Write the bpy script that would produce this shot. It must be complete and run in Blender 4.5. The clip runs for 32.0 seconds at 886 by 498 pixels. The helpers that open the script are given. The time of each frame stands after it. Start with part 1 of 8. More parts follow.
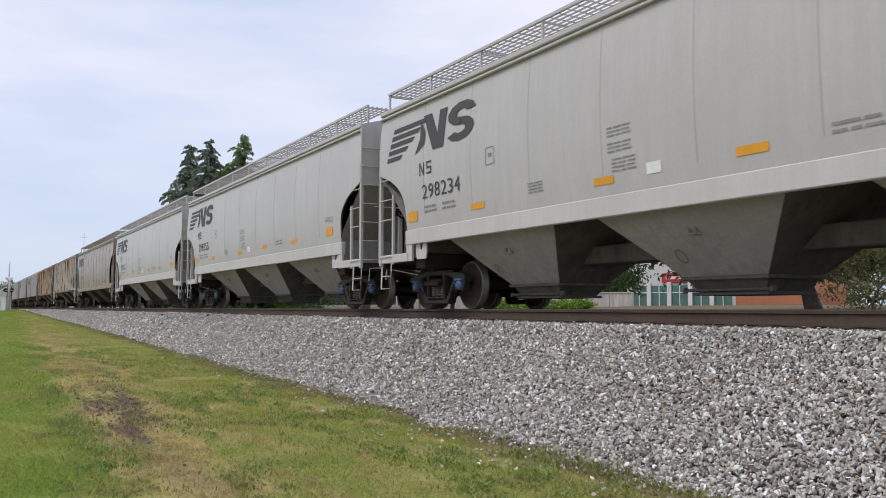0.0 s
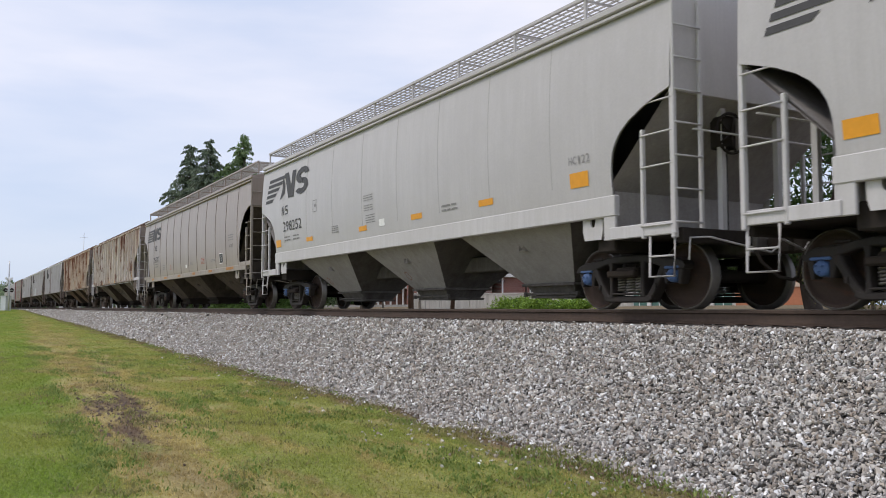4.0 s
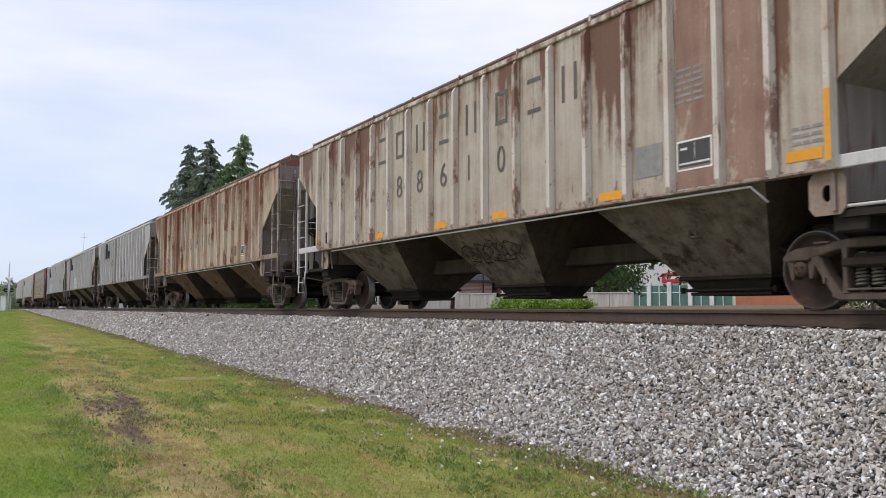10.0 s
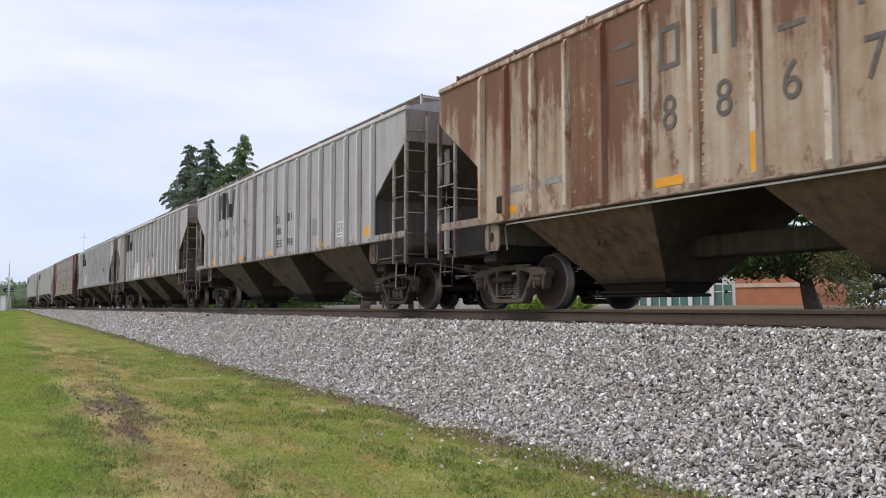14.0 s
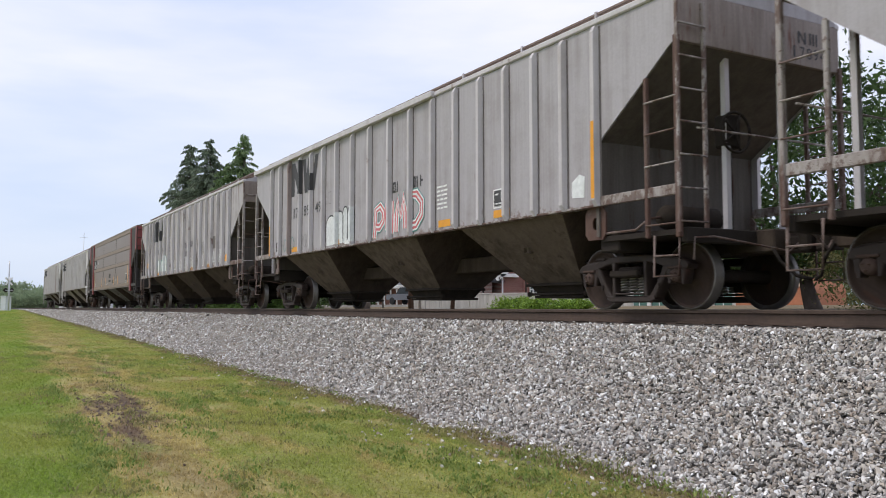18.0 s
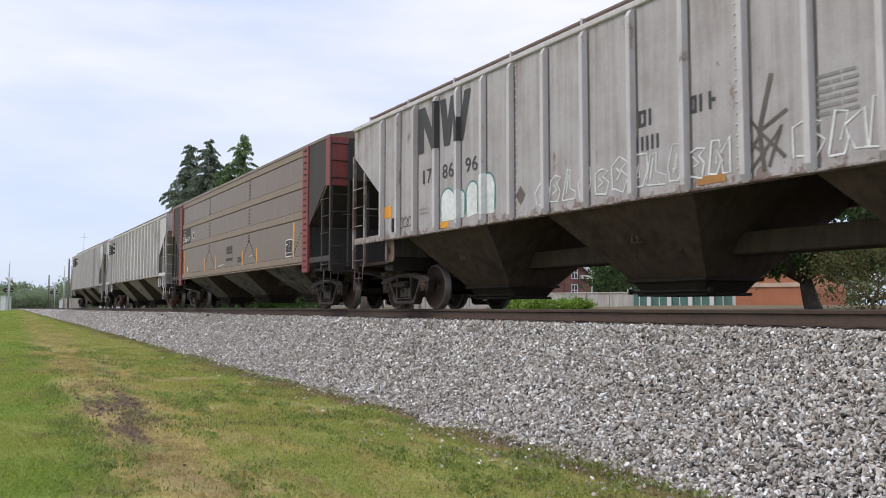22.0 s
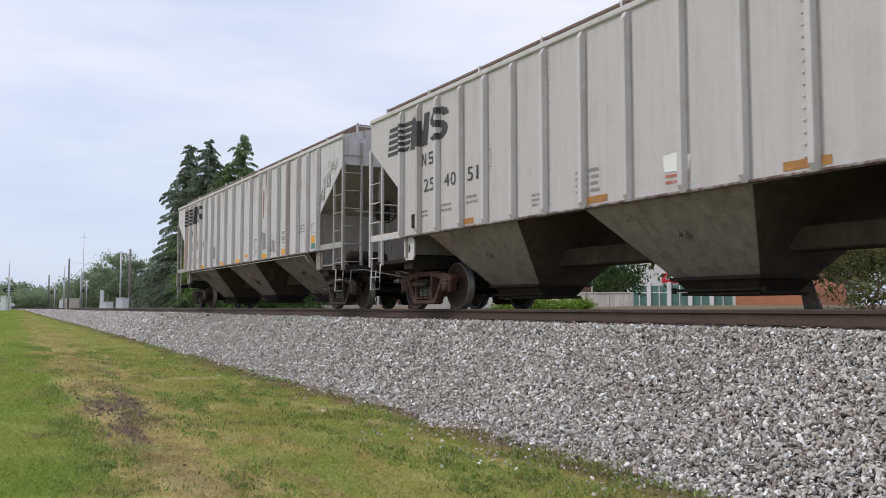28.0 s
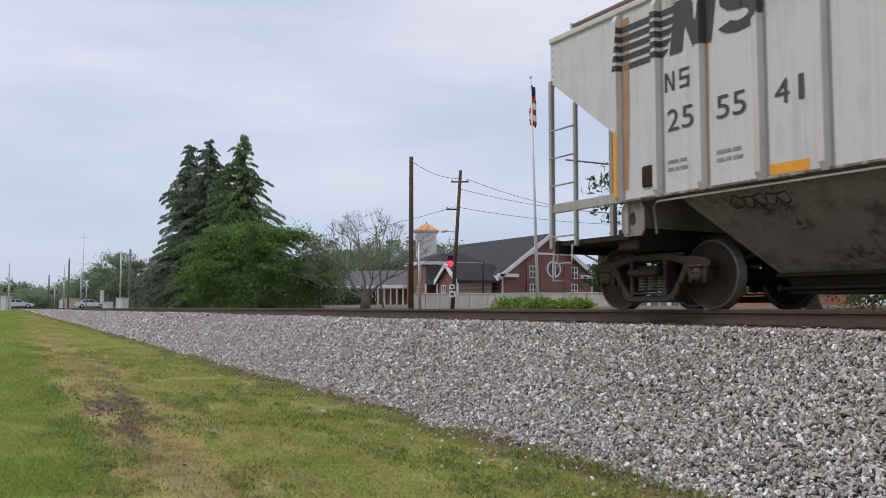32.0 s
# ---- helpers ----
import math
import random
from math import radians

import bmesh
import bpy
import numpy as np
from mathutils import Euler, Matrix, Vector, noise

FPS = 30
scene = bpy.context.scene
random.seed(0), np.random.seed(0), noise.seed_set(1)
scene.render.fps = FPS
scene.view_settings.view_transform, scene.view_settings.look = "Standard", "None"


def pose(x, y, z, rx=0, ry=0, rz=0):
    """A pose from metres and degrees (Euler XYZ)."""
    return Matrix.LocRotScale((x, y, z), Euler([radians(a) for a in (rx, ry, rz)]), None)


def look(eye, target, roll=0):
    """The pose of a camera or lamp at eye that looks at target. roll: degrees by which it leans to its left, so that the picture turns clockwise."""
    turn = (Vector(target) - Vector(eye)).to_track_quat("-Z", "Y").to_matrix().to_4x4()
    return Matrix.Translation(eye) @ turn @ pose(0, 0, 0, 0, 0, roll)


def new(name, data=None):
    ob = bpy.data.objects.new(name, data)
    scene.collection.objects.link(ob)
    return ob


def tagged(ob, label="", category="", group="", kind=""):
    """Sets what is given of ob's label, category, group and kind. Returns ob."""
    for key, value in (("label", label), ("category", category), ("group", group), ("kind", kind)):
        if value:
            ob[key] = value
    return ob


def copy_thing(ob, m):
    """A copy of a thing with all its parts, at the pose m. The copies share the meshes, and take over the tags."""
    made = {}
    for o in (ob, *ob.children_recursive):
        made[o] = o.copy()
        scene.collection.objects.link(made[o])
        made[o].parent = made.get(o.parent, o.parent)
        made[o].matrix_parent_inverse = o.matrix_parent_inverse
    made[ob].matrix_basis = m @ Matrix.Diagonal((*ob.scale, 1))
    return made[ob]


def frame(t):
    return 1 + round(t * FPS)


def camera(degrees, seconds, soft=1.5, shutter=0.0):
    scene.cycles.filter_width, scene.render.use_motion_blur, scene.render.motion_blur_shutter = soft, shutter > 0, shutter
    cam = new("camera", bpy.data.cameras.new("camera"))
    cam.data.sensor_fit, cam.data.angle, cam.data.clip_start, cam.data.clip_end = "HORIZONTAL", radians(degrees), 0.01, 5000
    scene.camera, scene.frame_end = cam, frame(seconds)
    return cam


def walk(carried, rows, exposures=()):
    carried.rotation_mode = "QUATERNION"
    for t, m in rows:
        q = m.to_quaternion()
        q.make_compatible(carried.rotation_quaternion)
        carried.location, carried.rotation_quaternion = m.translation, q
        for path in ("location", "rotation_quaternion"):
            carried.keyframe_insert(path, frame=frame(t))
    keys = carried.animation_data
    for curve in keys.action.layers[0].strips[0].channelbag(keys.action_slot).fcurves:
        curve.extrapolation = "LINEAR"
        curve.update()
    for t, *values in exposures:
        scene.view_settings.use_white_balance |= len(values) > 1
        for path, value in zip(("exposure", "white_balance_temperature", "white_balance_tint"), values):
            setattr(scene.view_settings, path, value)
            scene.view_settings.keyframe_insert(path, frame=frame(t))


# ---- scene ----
cam = camera(54.92, 32.0, soft=0.75, shutter=0.13)
EYE = (-0.03, -9.35, 0.02)
YAW, PITCH = radians(29.45), radians(3.955)
AIM = (EYE[0] - math.cos(YAW) * math.cos(PITCH), EYE[1] + math.sin(YAW) * math.cos(PITCH), EYE[2] + math.sin(PITCH))
walk(cam, [(0.0, look(EYE, AIM)), (32.0, look(EYE, AIM))], exposures=[(0.0, 0.14), (8.0, 0.22), (13.0, 0.28), (21.0, 0.26), (25.0, 0.34), (28.0, 0.16), (30.0, 0.14), (32.0, -0.04)])

# ---- light: bright overcast day ----
world = bpy.data.worlds.new("overcast_sky")
scene.world = world
world.use_nodes = True
wn, wl = world.node_tree.nodes, world.node_tree.links
wn.clear()
sky = wn.new("ShaderNodeTexSky")
sky.sky_type, sky.sun_disc = "NISHITA", False
sky.sun_elevation, sky.sun_rotation = radians(52), radians(200)
wco = wn.new("ShaderNodeTexCoord")
wmap = wn.new("ShaderNodeMapping")
wmap.inputs["Scale"].default_value = (1.6, 1.6, 7.0)
cloud = wn.new("ShaderNodeTexNoise")
cloud.inputs["Scale"].default_value, cloud.inputs["Detail"].default_value, cloud.inputs["Roughness"].default_value = 1.3, 5.0, 0.5
cramp = wn.new("ShaderNodeValToRGB")
cramp.color_ramp.elements[0].position, cramp.color_ramp.elements[1].position = 0.36, 0.64
cramp.color_ramp.elements[0].color = (0.635, 0.70, 0.885, 1)
cramp.color_ramp.elements[1].color = (0.895, 0.885, 0.98, 1)
bg_sky, bg_cloud, wmix, wout = (wn.new(k) for k in ("ShaderNodeBackground", "ShaderNodeBackground", "ShaderNodeMixShader", "ShaderNodeOutputWorld"))
bg_sky.inputs["Strength"].default_value = 0.12
bg_cloud.inputs["Strength"].default_value = 1.0
wmix.inputs[0].default_value = 0.85
wl.new(wco.outputs["Generated"], wmap.inputs["Vector"])
wl.new(wmap.outputs["Vector"], cloud.inputs["Vector"])
wl.new(cloud.outputs["Fac"], cramp.inputs["Fac"])
wsep, wrange, wblend = wn.new("ShaderNodeSeparateXYZ"), wn.new("ShaderNodeMapRange"), wn.new("ShaderNodeMix")
wl.new(wco.outputs["Generated"], wsep.inputs[0])
wl.new(wsep.outputs["Z"], wrange.inputs["Value"])
for k_, v_ in (("From Min", 0.0), ("From Max", 0.24), ("To Min", 0.78), ("To Max", 0.0)):
    wrange.inputs[k_].default_value = v_
wblend.data_type = "RGBA"
wblend.inputs[7].default_value = (0.47, 0.585, 0.79, 1)
wl.new(wrange.outputs[0], wblend.inputs[0])
wl.new(cramp.outputs["Color"], wblend.inputs[6])
wl.new(wblend.outputs[2], bg_cloud.inputs["Color"])
wl.new(sky.outputs["Color"], bg_sky.inputs["Color"])
wl.new(bg_sky.outputs[0], wmix.inputs[1])
wl.new(bg_cloud.outputs[0], wmix.inputs[2])
wl.new(wmix.outputs[0], wout.inputs["Surface"])
sun = new("sun", bpy.data.lights.new("sun", "SUN"))
sun.data.energy, sun.data.angle, sun.data.color = 1.3, radians(14), (1.0, 0.925, 0.85)
sun.matrix_world = look((-30, -60, 85), (0, 0, 0))

# ---- the train: speed and places ----
def run(t):
    """Distance rolled by the train; it slows a little."""
    return 6.90 * t - 0.00825 * t * t


# ---- mesh building ----
class Geo:
    """Plain vertex and face lists that grow piece by piece."""

    def __init__(self):
        self.v, self.f, self.s = [], [], []

    def add(self, verts, faces, smooth=False):
        n = len(self.v)
        self.v.extend(tuple(p) for p in verts)
        self.f.extend(tuple(i + n for i in q) for q in faces)
        self.s.extend([smooth] * len(faces))
        return self

    def box(self, x0, x1, y0, y1, z0, z1, c=0.0):
        if c <= 0:
            p = [(x, y, z) for x in (x0, x1) for y in (y0, y1) for z in (z0, z1)]
            return self.add(p, [(0, 1, 3, 2), (4, 6, 7, 5), (0, 4, 5, 1), (2, 3, 7, 6), (0, 2, 6, 4), (1, 5, 7, 3)])
        pts, idx = [], {}
        for i, (x, sx) in enumerate(((x0, 1), (x1, -1))):
            for j, (y, sy) in enumerate(((y0, 1), (y1, -1))):
                for k, (z, sz) in enumerate(((z0, 1), (z1, -1))):
                    for a, p in enumerate(((x, y + sy * c, z + sz * c), (x + sx * c, y, z + sz * c), (x + sx * c, y + sy * c, z))):
                        idx[i, j, k, a] = len(pts)
                        pts.append(p)
        g = lambda i, j, k, a: idx[i, j, k, a]
        fs = []
        for i in (0, 1):
            fs += [[g(i, 0, 0, 0), g(i, 0, 1, 0), g(i, 1, 1, 0), g(i, 1, 0, 0)], [g(0, i, 0, 1), g(1, i, 0, 1), g(1, i, 1, 1), g(0, i, 1, 1)],
                   [g(0, 0, i, 2), g(0, 1, i, 2), g(1, 1, i, 2), g(1, 0, i, 2)]]
            for j in (0, 1):
                fs += [[g(i, j, 0, 0), g(i, j, 1, 0), g(i, j, 1, 1), g(i, j, 0, 1)], [g(i, 0, j, 0), g(i, 1, j, 0), g(i, 1, j, 2), g(i, 0, j, 2)],
                       [g(0, i, j, 1), g(1, i, j, 1), g(1, i, j, 2), g(0, i, j, 2)]]
                for k in (0, 1):
                    fs.append([g(i, j, k, 0), g(i, j, k, 1), g(i, j, k, 2)])
        mid = Vector(((x0 + x1) / 2, (y0 + y1) / 2, (z0 + z1) / 2))
        out = []
        for q in fs:
            a, b, d = (Vector(pts[q[n]]) for n in (0, 1, 2))
            nrm = (b - a).cross(d - a)
            out.append(q if nrm.dot(a - mid) > 0 else q[::-1])
        return self.add(pts, out)

    def prism(self, poly, axis, a, b):
        """A 2D outline (any convex or gently concave n-gon) pushed along an axis from a to b."""
        n = len(poly)
        put = {"x": lambda p, h: (h, p[0], p[1]), "y": lambda p, h: (p[0], h, p[1]), "z": lambda p, h: (p[0], p[1], h)}[axis]
        v = [put(p, a) for p in poly] + [put(p, b) for p in poly]
        f = [tuple(range(n))[::-1], tuple(range(n, 2 * n))] + [(i, (i + 1) % n, n + (i + 1) % n, n + i) for i in range(n)]
        return self.add(v, f)

    def tube(self, pts, r, n=6, r1=None, caps=True):
        pts = [Vector(p) for p in pts]
        r1 = r if r1 is None else r1
        v, f, m = [], [], len(pts)
        for i, p in enumerate(pts):
            d = (pts[min(i + 1, m - 1)] - pts[max(i - 1, 0)]).normalized()
            u = d.cross(Vector((0, 0, 1)) if abs(d.z) < 0.9 else Vector((1, 0, 0))).normalized()
            w = d.cross(u)
            rr = r + (r1 - r) * i / max(m - 1, 1)
            v += [p + (u * math.cos(2 * math.pi * k / n) + w * math.sin(2 * math.pi * k / n)) * rr for k in range(n)]
        for i in range(m - 1):
            f += [(i * n + k, i * n + (k + 1) % n, (i + 1) * n + (k + 1) % n, (i + 1) * n + k) for k in range(n)]
        self.add(v, f, n > 4)
        if caps:
            b = len(self.v) - len(v)
            self.f += [tuple(b + k for k in range(n))[::-1], tuple(b + (m - 1) * n + k for k in range(n))]
            self.s += [False, False]
        return self

    def lathe(self, prof, n=32, axis="y", mid=(0, 0, 0)):
        """A profile of (along, radius) turned round an axis through mid."""
        v, f = [], []
        for h, r in prof:
            for k in range(n):
                a = 2 * math.pi * k / n
                c, s = math.cos(a) * r, math.sin(a) * r
                o = {"y": (c, h, s), "x": (h, c, s), "z": (c, s, h)}[axis]
                v.append((mid[0] + o[0], mid[1] + o[1], mid[2] + o[2]))
        for i in range(len(prof) - 1):
            f += [(i * n + k, (i + 1) * n + k, (i + 1) * n + (k + 1) % n, i * n + (k + 1) % n) for k in range(n)]
        return self.add(v, f, True)

    def mesh(self, name):
        me = bpy.data.meshes.new(name)
        me.from_pydata(self.v, [], self.f)
        me.polygons.foreach_set("use_smooth", self.s)
        me.update()
        return me


def part(name, geo, material, parent, label="", m=None):
    """One mesh object under a thing or a part; geo may be a Geo or a mesh to share."""
    me = geo if isinstance(geo, bpy.types.Mesh) else geo.mesh(name)
    if not me.materials:
        me.materials.append(material)
    ob = new(name, me)
    ob.parent = parent
    if m is not None:
        ob.matrix_local = m
    if label:
        ob["label"] = label
    return ob


def thing(name, label, category, geo=None, material=None, group="", kind="", m=None):
    me = None
    if geo is not None:
        me = geo if isinstance(geo, bpy.types.Mesh) else geo.mesh(name)
        if not me.materials:
            me.materials.append(material)
    ob = new(name, me)
    if m is not None:
        ob.matrix_world = m
    return tagged(ob, label, category, group, kind)


# ---- materials ----
class Mat:
    """A node material with a few short cuts."""

    def __init__(self, name, rough=0.6, metal=0.0, spec=0.4):
        self.m = bpy.data.materials.new(name)
        self.m.use_nodes = True
        self.t = self.m.node_tree
        self.b = self.t.nodes["Principled BSDF"]
        self.b.inputs["Roughness"].default_value, self.b.inputs["Metallic"].default_value = rough, metal
        self.b.inputs["Specular IOR Level"].default_value = spec
        self.co = self.t.nodes.new("ShaderNodeTexCoord")

    def node(self, kind, **sets):
        n = self.t.nodes.new(kind)
        for k, v in sets.items():
            n.inputs[k].default_value = v
        return n

    def link(self, a, b):
        self.t.links.new(a, b)

    def place(self, scale, shift_random=False, space="Object"):
        n = self.node("ShaderNodeMapping")
        n.inputs["Scale"].default_value = scale
        self.link(self.co.outputs[space], n.inputs["Vector"])
        if shift_random:
            info, mul = self.t.nodes.new("ShaderNodeObjectInfo"), self.t.nodes.new("ShaderNodeMath")
            mul.operation = "MULTIPLY"
            mul.inputs[1].default_value = 53.0
            self.link(info.outputs["Random"], mul.inputs[0])
            self.link(mul.outputs[0], n.inputs["Location"])
        return n.outputs[0]

    def noise(self, vec, scale, detail=4.0, rough=0.55):
        n = self.node("ShaderNodeTexNoise", Scale=scale, Detail=detail, Roughness=rough)
        self.link(vec, n.inputs["Vector"])
        return n.outputs["Fac"]

    def ramp(self, fac, a, b, ca=(0, 0, 0, 1), cb=(1, 1, 1, 1)):
        n = self.t.nodes.new("ShaderNodeValToRGB")
        e = n.color_ramp.elements
        e[0].position, e[1].position, e[0].color, e[1].color = a, b, (*ca[:3], 1), (*cb[:3], 1)
        self.link(fac, n.inputs["Fac"])
        return n.outputs["Color"]

    def mix(self, fac, a, b, how="MIX"):
        n = self.t.nodes.new("ShaderNodeMix")
        n.data_type, n.blend_type = "RGBA", how
        for k, v in ((0, fac), (6, a), (7, b)):
            if isinstance(v, (int, float)):
                n.inputs[k].default_value = v
            elif isinstance(v, tuple):
                n.inputs[k].default_value = (*v[:3], 1)
            else:
                self.link(v, n.inputs[k])
        return n.outputs[2]

    def calc(self, how, a, b=0.0):
        n = self.node("ShaderNodeMath")
        n.operation = how
        for i, v in ((0, a), (1, b)):
            if isinstance(v, (int, float)):
                n.inputs[i].default_value = v
            else:
                self.link(v, n.inputs[i])
        return n.outputs[0]

    def bump(self, height, strength=0.3, dist=0.01):
        n = self.node("ShaderNodeBump", Strength=strength, Distance=dist)
        self.link(height, n.inputs["Height"])
        self.link(n.outputs[0], self.b.inputs["Normal"])

    def colour(self, c):
        if isinstance(c, tuple):
            self.b.inputs["Base Color"].default_value = (*c[:3], 1)
        else:
            self.link(c, self.b.inputs["Base Color"])
        return self.m


def worn_paint(name, base, dirt, rust=None, streak=0.5, rust_from=0.62, rough=0.55, metal=0.0, fine=0.25, smudge=0.0, spec=0.4):
    """Weathered paint: vertical dirt streaks at two widths, broad stains, rust runs and a fine grain."""
    k = Mat(name, 0.9 if smudge else rough, metal, 0.1 if smudge else spec)
    runs = k.noise(k.place((2.2, 2.2, 0.20), True), 2.6, 5.0)
    thin = k.noise(k.place((9.0, 9.0, 0.35), True), 2.6, 4.0, 0.6)
    broad = k.noise(k.place((0.5, 0.5, 0.5), True), 1.5, 5.0, 0.6)
    fineg = k.noise(k.place((1, 1, 1)), 30.0, 4.0)
    soiled = tuple(b * (1 - streak) + d * streak for b, d in zip(base, dirt))
    c = k.mix(k.ramp(runs, 0.42, 0.68), base, soiled)
    c = k.mix(k.ramp(thin, 0.50, 0.78), c, tuple(b * (1 - streak * 0.8) + d * streak * 0.6 for b, d in zip(base, dirt)))
    c = k.mix(k.ramp(broad, 0.42, 0.72), c, tuple(b * 0.6 + d * 0.4 for b, d in zip(base, dirt)))
    if rust:
        spots = k.noise(k.place((3.2, 3.2, 0.5), True), 2.0, 6.0, 0.65)
        c = k.mix(k.ramp(spots, rust_from, rust_from + 0.12), c, rust)
    if smudge:
        blot = k.noise(k.place((1.0, 1.0, 1.4), True), 1.1, 7.0, 0.68)
        c = k.mix(k.ramp(blot, 0.52, 0.68, (0, 0, 0), (smudge, smudge, smudge)), c, (0.028, 0.024, 0.020))
        speck = k.calc("MULTIPLY", k.ramp(k.noise(k.place((1, 1, 0.6), True), 5.0, 8.0, 0.72), 0.50, 0.62), k.ramp(k.noise(k.place((0.9, 0.9, 0.9), True), 1.3, 3.0), 0.44, 0.60))
        c = k.mix(k.calc("MULTIPLY", speck, smudge), c, (0.040, 0.029, 0.022))
        pale = k.noise(k.place((1.3, 1.3, 1.0), True), 1.7, 7.0, 0.7)
        c = k.mix(k.ramp(pale, 0.58, 0.76, (0, 0, 0), (0.4, 0.4, 0.4)), c, tuple(min(0.6, b * 1.35) for b in base))
    c = k.mix(fine, c, k.ramp(fineg, 0.3, 0.7, (0.35, 0.34, 0.32), (0.65, 0.64, 0.62)), "OVERLAY")
    k.bump(fineg, 0.12, 0.004)
    return k.colour(c)


def rusted_paint(name, base, tan, rust, cover=0.5, spots=0.58, posts=False, rusty_share=0.7, rough=0.7, runs_down=0.0, foot=0.0):
    """Old paint: soft brown soiling, rust that runs down from the roof edge in ragged streaks, chipped patches, short drips.
    runs_down: how far the rust from the top has come; foot: the same for rust along the bottom edge."""
    k = Mat(name, rough)
    info = k.t.nodes.new("ShaderNodeObjectInfo").outputs["Random"]
    sep = k.t.nodes.new("ShaderNodeSeparateXYZ")
    k.link(k.co.outputs["Object"], sep.inputs[0])
    up = k.calc("DIVIDE", k.calc("SUBTRACT", sep.outputs["Z"], 1.47), 2.6)
    wide = k.noise(k.place((0.95, 0.95, 0.10), True), 1.5, 3.0)
    runs = k.noise(k.place((3.2, 3.2, 0.16), True), 1.8, 5.0, 0.6)
    thin = k.noise(k.place((11.0, 11.0, 0.30), True), 2.0, 4.0, 0.6)
    broad = k.noise(k.place((0.8, 0.8, 0.9), True), 1.6, 6.0, 0.66)
    ragged = k.noise(k.place((1, 1, 0.55), True), 5.5, 8.0, 0.74)
    soil = k.calc("ADD", k.calc("MULTIPLY", runs, 0.5), k.calc("MULTIPLY", broad, 0.5))
    c = k.mix(k.ramp(soil, 0.58 - 0.22 * cover, 0.80 - 0.22 * cover, (0, 0, 0), (0.85, 0.85, 0.85)), base, tan)
    c = k.mix(k.ramp(thin, 0.50, 0.78, (0, 0, 0), (0.45, 0.45, 0.45)), c, tuple(0.35 * a + 0.5 * b for a, b in zip(base, tan)))
    own = k.calc("MULTIPLY", k.calc("SUBTRACT", info, 0.5), 0.5) if posts else k.calc("MULTIPLY", k.calc("SUBTRACT", wide, 0.5), 1.9)
    if runs_down:
        # upper edge: heavy at the roof line, breaking into streaks lower down
        edge = k.calc("ADD", k.calc("ADD", k.calc("MULTIPLY", up, 0.62), own), k.calc("MULTIPLY", k.calc("SUBTRACT", runs, 0.5), 1.0))
        edge = k.calc("ADD", edge, k.calc("MULTIPLY", k.calc("SUBTRACT", ragged, 0.5), 0.55))
        stain = k.ramp(edge, 0.74 - runs_down, 0.96 - runs_down, (0, 0, 0), (0.62, 0.62, 0.62))
        c = k.mix(stain, c, tuple(0.45 * a + 0.55 * b for a, b in zip(tan, rust)))
        c = k.mix(k.ramp(edge, 0.92 - runs_down, 1.02 - runs_down, (0, 0, 0), (0.9, 0.9, 0.9)), c, rust)
    if foot:
        low = k.calc("ADD", k.calc("MULTIPLY", up, -1.5), k.calc("MULTIPLY", k.calc("SUBTRACT", ragged, 0.5), 0.9))
        c = k.mix(k.ramp(low, -0.28 - 0.3 * foot, 0.02, (0, 0, 0), (0.7, 0.7, 0.7)), c, rust)
    patch = k.calc("ADD", k.noise(k.place((1.9, 1.9, 0.9), True), 1.6, 8.0, 0.72), k.calc("MULTIPLY", own, 0.22))
    c = k.mix(k.ramp(patch, spots + 0.02, spots + 0.08, (0, 0, 0), (0.8, 0.8, 0.8)), c, rust)
    chip = k.noise(k.place((1, 1, 1), True), 14.0, 6.0, 0.7)
    c = k.mix(k.ramp(chip, spots + 0.09, spots + 0.13, (0, 0, 0), (0.75, 0.75, 0.75)), c, rust)
    drip = k.noise(k.place((8.0, 8.0, 0.75), True), 1.8, 5.0, 0.62)
    c = k.mix(k.ramp(drip, spots + 0.09, spots + 0.15, (0, 0, 0), (0.7, 0.7, 0.7)), c, rust)
    if posts:
        c = k.mix(k.ramp(info, rusty_share, rusty_share + 0.04, (0, 0, 0), (0.8, 0.8, 0.8)), c, rust)
    fineg = k.noise(k.place((1, 1, 1)), 34.0, 4.0)
    c = k.mix(0.16, c, k.ramp(fineg, 0.3, 0.7, (0.35, 0.34, 0.33), (0.65, 0.64, 0.63)), "OVERLAY")
    k.bump(fineg, 0.12, 0.004)
    return k.colour(c)


def plain(name, col, rough=0.6, metal=0.0, var=0.25, scale=12.0, bump=0.1):
    k = Mat(name, rough, metal)
    n = k.noise(k.place((1, 1, 1), True), scale, 5.0)
    b = k.noise(k.place((1, 1, 1), True), scale / 9, 3.0)
    lo, hi = tuple(x * (1 - var) for x in col), tuple(min(1, x * (1 + var)) for x in col)
    c = k.mix(0.5, k.ramp(n, 0.3, 0.7, lo, hi), k.ramp(b, 0.3, 0.7, lo, hi))
    k.bump(n, bump, 0.005)
    return k.colour(c)


